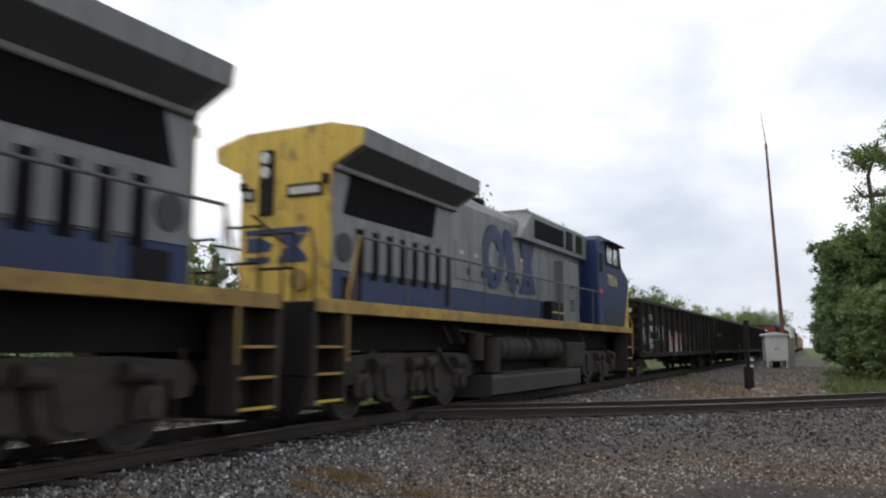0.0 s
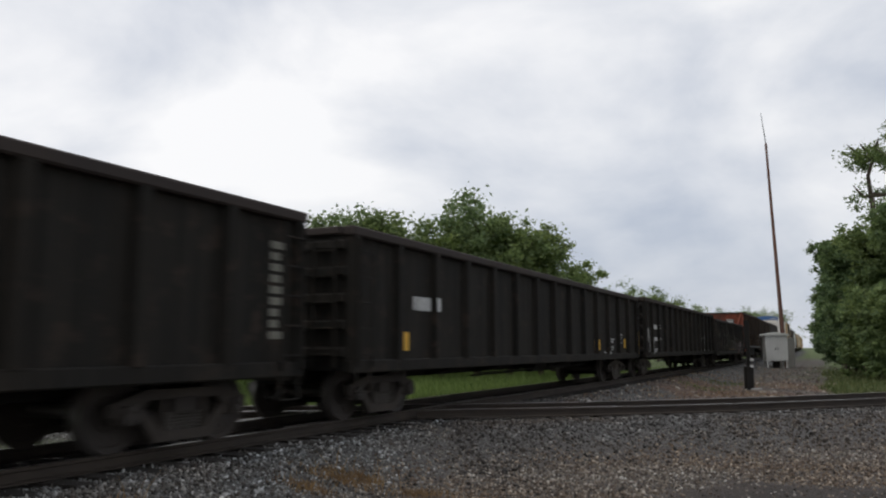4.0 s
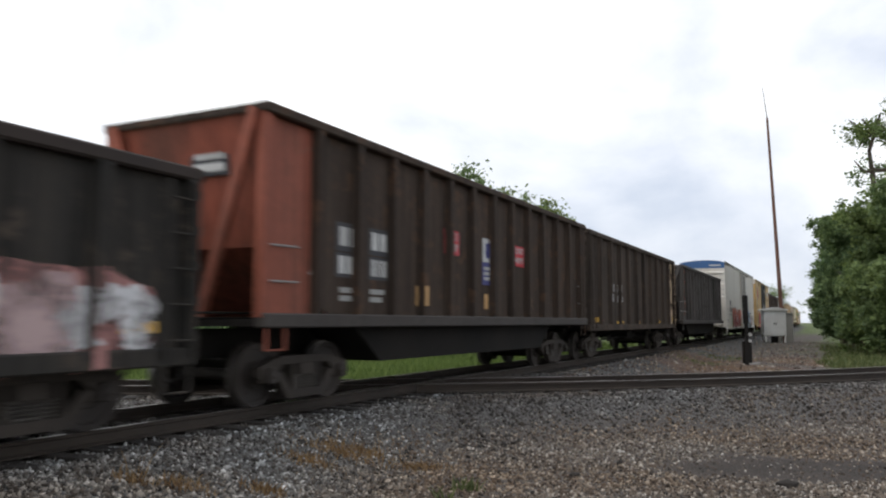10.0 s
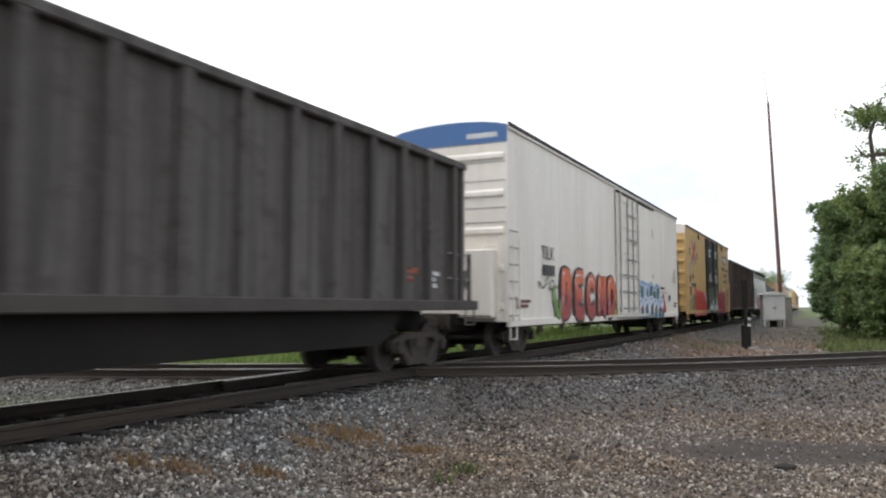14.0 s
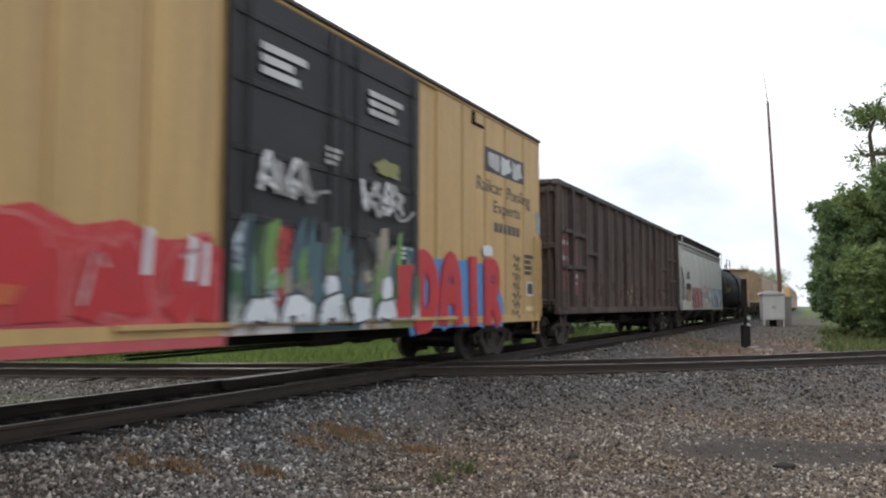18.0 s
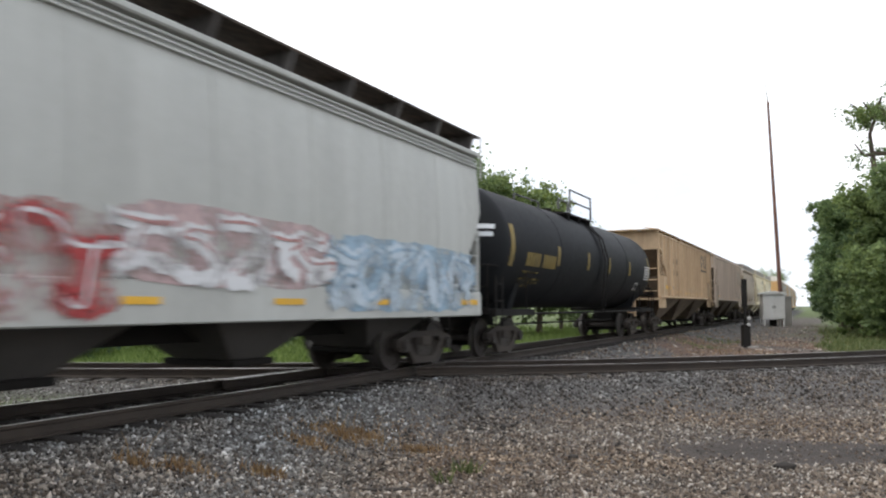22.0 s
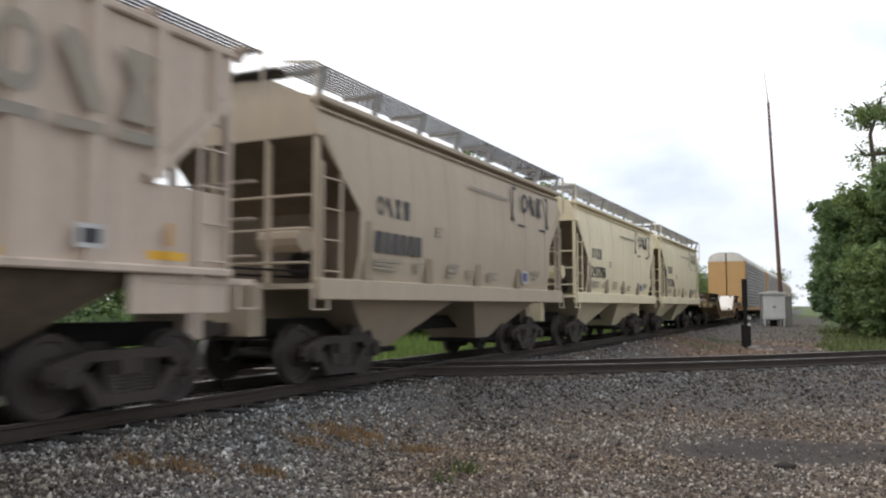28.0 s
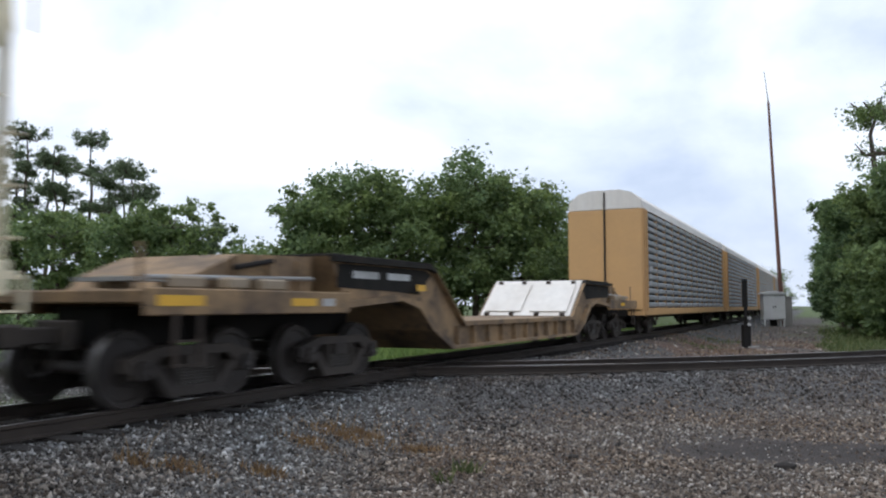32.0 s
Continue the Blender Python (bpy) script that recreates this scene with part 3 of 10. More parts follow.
l.new(bp.outputs[0], p.inputs["Normal"])
me.materials.append(gm)
ground = tagged(new("ground", me), "grey-brown gravel lot with dirt, weeds and grass beyond the tracks", "ground", kind="structure")

# Rails: head, web and foot, as one profile drawn along each line.
PROFILE = [(-0.075, -0.17), (0.075, -0.17), (0.075, -0.155), (0.012, -0.135), (0.012, -0.05), (0.037, -0.038), (0.037, -0.004), (0.030, 0.0),
           (-0.030, 0.0), (-0.037, -0.004), (-0.037, -0.038), (-0.012, -0.05), (-0.012, -0.135), (-0.075, -0.155)]


def sweep(name, pts, profile, material, parent, label="", drop=0.0):
    """A profile (across, up) along a list of (x, y, heading vector)."""
    vs, fs, k = [], [], len(profile)
    for q, d in pts:
        nx_, ny_ = d[1], -d[0]
        for a, z in profile:
            vs.append((q[0] + nx_ * a, q[1] + ny_ * a, z - drop))
    for i in range(len(pts) - 1):
        for j in range(k):
            a, b = i * k + j, i * k + (j + 1) % k
            fs.append((a, b, b + k, a + k))
    fs.append(tuple(range(k))[::-1])
    fs.append(tuple(range((len(pts) - 1) * k, len(pts) * k)))
    me = bpy.data.meshes.new(name)
    me.from_pydata(vs, [], fs)
    me.materials.append(material)
    me.materials.append(M["railtop"])
    for pl in me.polygons[: (len(pts) - 1) * k]:
        if pl.index % k == 7:
            pl.material_index = 1
    return link(name, me, parent, label)


def offset(pts, o):
    return [((q[0] + d[1] * o, q[1] - d[0] * o), d) for q, d in pts]


main_pts = []
for s in [-140, -60, -20] + list(range(0, 70, 10)) + list(range(70, 270, 10)) + [300, 400, 600, 900]:
    x, y, ang = line(s)
    main_pts.append(((x, y), (-math.sin(ang), math.cos(ang))))
cross_pts = [((q.x, q.y), (d.x, d.y)) for q, d in (cross_line(c) for c in [-120, -60, -30] + [k * 1.0 for k in range(-16, 17)] + [30, 60, 120])]
track_main = tagged(new("railway_track"), "main railway track on dark ties with shiny rail heads", "railway track", "tracks", "structure")
track_cross = tagged(new("railway_track"), "second railway track crossing the main line at a diamond", "railway track", "tracks", "structure")
for o in (-0.755, 0.755):
    sweep("rail", offset(main_pts, o), PROFILE, M["rail"], track_main)
# The second track is cut at the diamond: its rails butt against the first track's rails with flangeway gaps.
for o in (-0.755, 0.755):
    pts = offset(cross_pts, o)
    fine = []
    for (qa, da), (qb, db) in zip(pts, pts[1:]):
        steps = max(1, int(math.hypot(qb[0] - qa[0], qb[1] - qa[1]) / 0.1))
        for i in range(steps):
            f = i / steps
            fine.append(((qa[0] + (qb[0] - qa[0]) * f, qa[1] + (qb[1] - qa[1]) * f), da))
    run = []
    for q, d in fine:
        if min(abs(q[0] - TRACK_X - 0.755), abs(q[0] - TRACK_X + 0.755)) < 0.13:
            if len(run) > 2:
                sweep("rail", run[::6] + [run[-1]] if len(run) > 12 else run, PROFILE, M["rail"], track_cross)
            run = []
        else:
            run.append((q, d))
    if len(run) > 2:
        sweep("rail", run[::6] + [run[-1]], PROFILE, M["rail"], track_cross)

# guard rails beside the running rails at the diamond
near = min(range(len(CROSS)), key=lambda i: abs(CROSS[i][0].x - TRACK_X))
for o in (-0.62, 0.62):
    for a_, b_ in ((2, 9), (-9, -2)):
        g = [((CROSS[near + k][0].x, CROSS[near + k][0].y), (CROSS[near + k][1].x, CROSS[near + k][1].y)) for k in range(a_, b_ + 1)]
        g = [q for q in g if abs(q[0][0] - TRACK_X) > 0.95]
        if len(g) > 2:
            sweep("guard_rail", offset(g, o), PROFILE, M["rail"], track_cross)
yc = CROSS[near][0].y
for o in (-0.62, 0.62):
    for a_, b_ in ((-4.2, -1.4), (1.4, 4.2)):
        sweep("guard_rail", [((TRACK_X + o, yc + a_ + (b_ - a_) * k / 4), (0.0, 1.0)) for k in range(5)], PROFILE, M["rail"], track_main)

tie_bm = box(B(), -1.3, 1.3, -0.115, 0.115, -0.36, -0.178, 0.012)
tie_me = bpy.data.meshes.new("tie")
tie_bm.to_mesh(tie_me)
tie_bm.free()
tie_me.materials.append(M["tie"])
r = random.Random(4)
for i in range(-8, 150):
    s = i * 0.52 + r.uniform(-0.03, 0.03)
    x, y, ang = line(s)
    link("tie", tie_me, track_main, at=pose(x + r.uniform(-0.05, 0.05), y, r.uniform(-0.006, 0.004), 0, 0, math.degrees(ang) + r.uniform(-1.5, 1.5)))
for i in range(-34, 50):
    q, d = cross_line(i * 0.52)
    if abs(q.x - TRACK_X) < 1.9:
        continue
    link("tie", tie_me, track_cross, at=pose(q.x, q.y, r.uniform(-0.006, 0.004) - 0.004, 0, 0, math.degrees(math.atan2(d.y, d.x)) + 90 + r.uniform(-1.5, 1.5)))

# ---- running gear ----
WHEEL_R = 0.455
HALF_BASE = 0.89


def wheel_mesh(radius):
    """Two flanged wheels on an axle, lathed about y."""
    bm = B()
    ring = [(0.02, -0.09), (radius * 0.42, -0.09), (radius * 0.46, -0.055), (radius * 0.80, -0.05), (radius * 0.84, -0.075), (radius, -0.075), (radius, 0.035), (radius + 0.028, 0.05),
            (radius + 0.026, 0.07), (radius * 0.84, 0.07), (radius * 0.80, 0.03), (radius * 0.46, 0.03), (radius * 0.40, 0.09), (0.02, 0.09)]
    seg = 28
    tread = []
    for sgn in (-1, 1):
        rows = []
        for i in range(seg):
            a = 2 * math.pi * i / seg
            rows.append([bm.verts.new((q * math.cos(a), sgn * (0.745 - w), q * math.sin(a))) for q, w in ring])
        for i in range(seg):
            for j in range(len(ring) - 1):
                f = bm.faces.new((rows[i][j], rows[(i + 1) % seg][j], rows[(i + 1) % seg][j + 1], rows[i][j + 1]))
                if j == 5:
                    f.material_index = 1
        for i in range(0, seg, 7):
            a = 2 * math.pi * (i + 0.5) / seg
            rod(bm, (radius * 0.62 * math.cos(a), sgn * 0.79, radius * 0.62 * math.sin(a)), (radius * 0.62 * math.cos(a), sgn * 0.805, radius * 0.62 * math.sin(a)), 0.035, 8)
    rod(bm, (0, -1.02, 0), (0, 1.02, 0), 0.085, 12)
    for sgn in (-1, 1):
        rod(bm, (0, sgn * 1.02, 0), (0, sgn * 1.15, 0), 0.12, 10)
        for k in range(3):
            a = k * 2.094
            rod(bm, (0.06 * math.cos(a), sgn * 1.15, 0.06 * math.sin(a)), (0.06 * math.cos(a), sgn * 1.17, 0.06 * math.sin(a)), 0.022, 6)
    bmesh.ops.recalc_face_normals(bm, faces=bm.faces[:])
    me = bpy.data.meshes.new("wheelset")
    bm.to_mesh(me)
    bm.free()
    me.materials.append(M["wheel"])
    me.materials.append(M["tread"])
    return me


WHEELSET = wheel_mesh(WHEEL_R)
LOCO_R = 0.51
WHEELSET_LOCO = wheel_mesh(LOCO_R)
SPIN = []          # every turning wheelset: object, place on its truck, radius


def mesh_of(bm, name, material, smooth=False):
    me = bpy.data.meshes.new(name)
    bm.normal_update()
    bm.to_mesh(me)
    bm.free()
    me.materials.append(material)
    return me


def side_frame_mesh():
    bm = B()
    prism(bm, [(-1.12, 0.58), (-0.62, 0.72), (0.62, 0.72), (1.12, 0.58), (1.12, 0.44), (1.04, 0.40), (0.74, 0.44), (0.56, 0.60), (-0.56, 0.60), (-0.74, 0.44), (-1.04, 0.40), (-1.12, 0.44)], "y", -0.07, 0.07)
    prism(bm, [(-0.74, 0.45), (-0.60, 0.50), (-0.36, 0.22), (0.36, 0.22), (0.60, 0.50), (0.74, 0.45), (0.46, 0.10), (-0.46, 0.10)], "y", -0.07, 0.07)
    for x in (-0.36, 0.30):
        box(bm, x, x + 0.06, -0.07, 0.07, 0.2, 0.62)
    for x in (-HALF_BASE, HALF_BASE):
        box(bm, x - 0.16, x + 0.16, -0.09, 0.09, 0.34, 0.56, 0.02)
    return mesh_of(bm, "side_frame", M["truck"])


SIDE_FRAME = side_frame_mesh()
bm = box(B(), -0.2, 0.2, -1.1, 1.1, 0.42, 0.62, 0.02)
BOLSTER = mesh_of(box(bm, -0.18, 0.18, -0.4, 0.4, 0.62, 0.78), "truck", M["truck"])
BRAKE_BEAM = mesh_of(beam(B(), (0, -0.85, 0.3), (0, 0.85, 0.3), 0.1, 0.12), "brake_beam", M["under"])
bm = B()
coil = [(0.06, 0.22)] + [(0.092 if k % 2 else 0.06, 0.23 + 0.02 * k + dz) for k in range(10) for dz in (0.0, 0.016)] + [(0.06, 0.44)]
rings = [[bm.verts.new((q * math.cos(a * 0.6283), q * math.sin(a * 0.6283), z)) for a in range(10)] for q, z in coil]
for lower, upper in zip(rings, rings[1:]):
    for a in range(10):
        bm.faces.new((lower[a], lower[(a + 1) % 10], upper[(a + 1) % 10], upper[a]))
SPRING = mesh_of(bm, "spring", M["spring"])
bm = B()
box(bm, -0.5, 0.05, -0.11, 0.11, -0.1, 0.1, 0.02)
box(bm, -0.72, -0.48, -0.15, 0.13, -0.14, 0.14, 0.03)
box(bm, -0.80, -0.62, -0.15, -0.06, -0.13, 0.13, 0.02)
box(bm, -0.06, 0.12, -0.3, 0.3, -0.18, 0.18, 0.02)
COUPLER = mesh_of(bm, "coupler", M["truck"])
bm = B()
for k in range(6):
    a, b = k / 6, (k + 1) / 6
    rod(bm, (-0.1 - 0.5 * a, -0.35 + 0.1 * a, -0.05 - 0.35 * math.sin(a * math.pi) ** 0.8), (-0.1 - 0.5 * b, -0.35 + 0.1 * b, -0.05 - 0.35 * math.sin(b * math.pi) ** 0.8), 0.025, 6)
HOSE = mesh_of(bm, "air_hose", M["under"])


def add_truck(car, x, name="truck"):
    t = link(name, BOLSTER, car, at=(x, 0, 0))
    for y in (-1.0, 1.0):
        link("side_frame", SIDE_FRAME, t, at=(0, y, 0))
    for dx in (-0.42, 0.42):
        link("brake_beam", BRAKE_BEAM, t, at=(dx, 0, 0))
    for dx in (-HALF_BASE, HALF_BASE):
        w = link("wheelset", WHEELSET, t, at=(dx, 0, WHEEL_R))
        SPIN.append((w, (dx, 0, WHEEL_R), WHEEL_R))
    for y in (-1.0, 1.0):
        for dx in (-0.19, 0.0, 0.19):
            link("spring", SPRING, t, at=(dx, y, 0))
    return t


def add_ends(car, half, z=0.86):
    link("coupler", COUPLER, car, at=pose(-half + 0.62, 0, z))
    link("coupler", COUPLER, car, at=pose(half - 0.62, 0, z, 0, 0, 180))
    link("air_hose", HOSE, car, at=pose(-half + 0.55, 0, z - 0.05))
    link("air_hose", HOSE, car, at=pose(half - 0.55, 0, z - 0.05, 0, 0, 180))


def ladder(car, x, y, z0, z1, w, material, along="x", rungs=None, label=""):
    k = rungs or max(2, int((z1 - z0) / 0.36))
    ox, oy = (w / 2, 0) if along == "x" else (0, w / 2)
    wide, deep = (0.03, 0.05) if along == "x" else (0.05, 0.03)
    root = part("ladder", beam(B(), (x - ox, y - oy, z0), (x - ox, y - oy, z1), wide, deep), material, car, label)
    part("stile", beam(B(), (x + ox, y + oy, z0), (x + ox, y + oy, z1), wide, deep), material, root)
    for i in range(k):
        z = z0 + (i + 0.5) * (z1 - z0) / k
        part("rung", rod(B(), (x - ox, y - oy, z), (x + ox, y + oy, z), 0.014, 6), material, root)
    return root


def stirrup(car, x, y, z, material):
    bm = B()
    for dx in (-0.2, 0.2):
        beam(bm, (x + dx, y, z), (x + dx, y, z - 0.34), 0.02, 0.05)
    beam(bm, (x - 0.21, y, z - 0.34), (x + 0.21, y, z - 0.34), 0.06, 0.02)
    return part("stirrup_step", bm, material, car)


def centre_sill(car, half, z0=0.62, z1=0.95, material=None):
    bm = B()
    box(bm, -half + 0.7, half - 0.7, -0.3, 0.3, z0, z1)
    return part("centre_sill", bm, material or M["under"], car)


def brake_gear(car, x, z=0.75):
    """Air reservoir, brake cylinder, valve and rods hung under the floor."""
    bm = B()
    rod(bm, (x - 0.5, -0.75, z), (x + 0.5, -0.75, z), 0.2, 12)
    part("air_reservoir", bm, M["under"], car)
    bm = B()
    rod(bm, (x + 1.2, -0.6, z - 0.05), (x + 1.75, -0.6, z - 0.05), 0.16, 12)
    part("brake_cylinder", bm, M["under"], car)
    bm = B()
    rod(bm, (x - 4.2, -0.9, z - 0.12), (x + 4.6, -0.9, z - 0.08), 0.018, 6)
    rod(bm, (x - 3.8, -0.5, z - 0.2), (x + 4.2, -0.5, z - 0.14), 0.02, 6)
    part("brake_rod", bm, M["under"], car)


def car_root(name, label, category):
    return tagged(new(name), label, category, "cars of the freight train")


# ---- open cars ----
POSTS = {}         # car name: its side posts as (x, half width, depth), for paint that runs over them

def gondola(name, label, L, H, posts, mat, chord, floor=0.95, W=3.12, tc=None, ribs_end=5, depth=0.13):
    """A gondola: floor, four plate walls, a top chord, upright side posts, ribbed ends, ladders."""
    car = car_root(name, label, "gondola car")
    h = L / 2 - 0.62
    w = W / 2
    wi = w - depth
    for sgn in (-1, 1):
        y0, y1 = sorted((sgn * wi, sgn * (wi - 0.05)))
        part("side_wall", box(B(), -h, h, y0, y1, floor, H - 0.1), mat, car)
    for sgn in (-1, 1):
        x0, x1 = sorted((sgn * h, sgn * (h - 0.06)))
        part("end_wall", box(B(), x0, x1, -wi, wi, floor, H - 0.06), mat, car)
    bm = B()
    box(bm, -h, h, -wi + 0.02, wi - 0.02, floor - 0.1, floor + 0.04)
    part("floor", bm, M["under"], car)
    for sgn in (-1, 1):
        bm = B()
        y0, y1 = sorted((sgn * (wi - 0.09), sgn * (w + 0.005)))
        box(bm, -h - 0.03, h + 0.03, y0, y1, H - 0.16, H, 0.025)
        part("top_chord", bm, chord, car)
        bm = B()
        y0, y1 = sorted((sgn * (wi - 0.03), sgn * (w - 0.02)))
        box(bm, -h, h, y0, y1, floor - 0.14, floor + 0.07, 0.02)
        part("side_sill", bm, mat, car)
    for sgn in (-1, 1):
        bm = B()
        x0, x1 = sorted((sgn * (h - 0.06), sgn * (h + 0.1)))
        box(bm, x0, x1, -wi + 0.09, wi - 0.09, H - 0.14, H - 0.01, 0.02)
        part("end_chord", bm, chord, car)
    bm = prism(B(), [(-0.11, 0.0), (-0.075, -depth), (0.075, -depth), (0.11, 0.0)], "z", floor + 0.06, H - 0.15)
    post = mesh_of(bm, "side_post", mat)
    for i in range(posts):
        x = -h + 0.12 + (2 * h - 0.24) * i / (posts - 1)
        POSTS.setdefault(car.name, []).append((x, 0.075, depth))
        link("side_post", post, car, at=pose(x, -wi, 0))
        link("side_post", post, car, at=pose(x, wi, 0, 0, 0, 180))
    bm = prism(B(), [(0.0, 0.0), (-0.12, 0.04), (-0.12, 0.14), (0.0, 0.18)], "y", -wi, wi)
    rib = mesh_of(bm, "end_rib", mat)
    for i in range(ribs_end):
        z = floor + 0.1 + (H - floor - 0.5) * i / max(1, ribs_end - 1)
        link("end_rib", rib, car, at=pose(-h, 0, z))
        link("end_rib", rib, car, at=pose(h, 0, z, 0, 0, 180))
    for sx in (-1, 1):
        ladder(car, sx * (h - 0.33), -w - 0.03 if sx < 0 else -w - 0.03, floor - 0.05, H - 0.2, 0.42, mat)
        ladder(car, sx * (h + 0.14), -wi + 0.35, floor - 0.05, H - 0.2, 0.42, mat, "y")
        stirrup(car, sx * (h - 0.33), -w + 0.02, floor - 0.1, mat)
        bm = B()
        x0, x1 = sorted((sx * (h - 0.02), sx * (h + 0.3)))
        box(bm, x0, x1, -0.75, 0.75, 0.9, 1.02)
        part("end_sill", bm, M["under"], car)
    centre_sill(car, L / 2)
    bearer = mesh_of(prism(B(), [(-wi + 0.05, floor - 0.08), (wi - 0.05, floor - 0.08), (0.4, 0.62), (-0.4, 0.62)], "x", -0.06, 0.06), "cross_bearer", M["under"])
    for i in range(7):
        link("cross_bearer", bearer, car, at=(-h + 2.2 + (2 * h - 4.4) * i / 6, 0, 0))
    brake_gear(car, 0.4)
    t = tc or L / 2 - 2.4
    add_truck(car, -t)
    add_truck(car, t)
    add_ends(car, L / 2)
    return car


def panels(car, w, z0, z1, xs, material, name="panel"):
    for a, b in zip(xs, xs[1:]):
        bm = B()
        box(bm, a + 0.01, b - 0.01, -w - 0.004, -w + 0.02, z0, z1)
        part(name, bm, material, car)


def open_hopper(name, label, L, H, posts, mat, endmat, sillmat, W=3.14, sill=1.28, tub=True, inset=0.2, redbay=None):
    """A tall open-top hopper: ribbed sides on a heavy side sill, sloping end sheet behind a slanted end frame."""
    car = car_root(name, label, "hopper car")
    h = L / 2 - 0.55
    w = W / 2
    wi = w - 0.14
    hb = h - inset
    for sgn in (-1, 1):
        bm = B()
        y0, y1 = sorted((sgn * wi, sgn * (wi - 0.05)))
        box(bm, -hb, hb, y0, y1, sill, H - 0.08)
        part("side_wall", bm, mat, car)
        bm = B()
        y0, y1 = sorted((sgn * (wi - 0.08), sgn * (w + 0.01)))
        box(bm, -hb - 0.05, hb + 0.05, y0, y1, H - 0.14, H, 0.02)
        part("top_chord", bm, mat, car)
        bm = B()
        y0, y1 = sorted((sgn * (wi - 0.04), sgn * (w + 0.02)))
        box(bm, -h, h, y0, y1, sill - 0.14, sill + 0.06, 0.02)
        part("side_sill", bm, sillmat, car)
    lead = endmat
    for sx in (-1, 1):
        endmat = mat if redbay and sx > 0 else lead
        bm = B()
        f = [(sx * (hb), H - 0.05), (sx * (hb - 0.06), H - 0.05), (sx * (hb - 2.6), sill), (sx * (hb - 2.5), sill)]
        if redbay or inset > 0.3:
            f = [(sx * hb, H - 0.05), (sx * (hb - 0.06), H - 0.05), (sx * (hb - 0.5), sill + 1.0), (sx * (hb - 1.7), sill), (sx * (hb - 1.6), sill), (sx * (hb - 0.43), sill + 1.0)]
        prism(bm, f, "y", -wi, wi)
        part("end_sheet", bm, endmat, car)
        for sgn in (-1, 1):
            part("end_brace", beam(B(), (sx * (hb + 0.05), sgn * (wi - 0.06), H - 0.08), (sx * (h - 0.1), sgn * 0.35, sill - 0.02), 0.1, 0.17), endmat, car)
            part("end_post", beam(B(), (sx * (hb - 0.06), sgn * (wi + 0.03), H - 0.1), (sx * (hb - 0.06), sgn * (wi + 0.03), sill), 0.14, 0.17), endmat, car)
            part("corner_post", beam(B(), (sx * (h - 0.08), sgn * (wi - 0.02), sill), (sx * (h - 0.08), sgn * (wi - 0.02), sill + 1.05), 0.07, 0.07), endmat, car)
            for z in (sill + 0.5, sill + 1.0):
                part("grab_rail", rod(B(), (sx * (h - 0.08), sgn * (wi - 0.02), z), (sx * (hb - 0.75), sgn * (wi + 0.1), z), 0.016, 6), M["pipe"], car)
        if redbay and sx < 0:
            xa, xb = sorted((sx * (hb - 0.15), sx * (hb - 1.25)))
            part("end_bay_panel", box(B(), xa, xb, -wi - 0.006, -wi + 0.02, sill + 0.06, H - 0.14), redbay, car)
        bm = B()
        x0, x1 = sorted((sx * (hb - 2.2), sx * h))
        box(bm, x0, x1, -wi, wi, sill - 0.12, sill - 0.02)
        part("end_platform", bm, M["under"], car)
        bm = B()
        box(bm, min(sx * (hb + 0.05), sx * (hb - 0.12)), max(sx * (hb + 0.05), sx * (hb - 0.12)), -wi + 0.08, wi - 0.08, H - 0.12, H - 0.01)
        part("end_chord", bm, mat, car)
        if 0.1 < inset < 0.3:
            ladder(car, sx * (h - 0.3), -w + 0.02, sill, H * 0.62 + sill * 0.38, 0.4, endmat)
        stirrup(car, sx * (h - 0.3), -w + 0.04, sill - 0.1, endmat)
    bm = prism(B(), [(-0.09, 0.0), (-0.07, -0.14), (0.07, -0.14), (0.09, 0.0)], "z", sill + 0.05, H - 0.13)
    post = mesh_of(bm, "side_post", mat)
    for i in range(posts):
        x = -hb + 1.25 + (2 * hb - 1.7) * i / (posts - 1)
        POSTS.setdefault(car.name, []).append((x, 0.07, 0.14))
        link("side_post", post, car, at=pose(x, -wi, 0))
        link("side_post", post, car, at=pose(x, wi, 0, 0, 0, 180))
    if tub:
        bm = prism(B(), [(-h + 2.6, sill - 0.1), (h - 2.6, sill - 0.1), (h - 3.5, 0.55), (-h + 3.5, 0.55)], "y", -wi + 0.15, wi - 0.15)
        part("tub", bm, M["under"], car)
    centre_sill(car, L / 2, 0.7, 1.12)
    t = L / 2 - 2.2
    add_truck(car, -t)
    add_truck(car, t)
    add_ends(car, L / 2)
    brake_gear(car, -h + 1.6, 1.45)
    return car


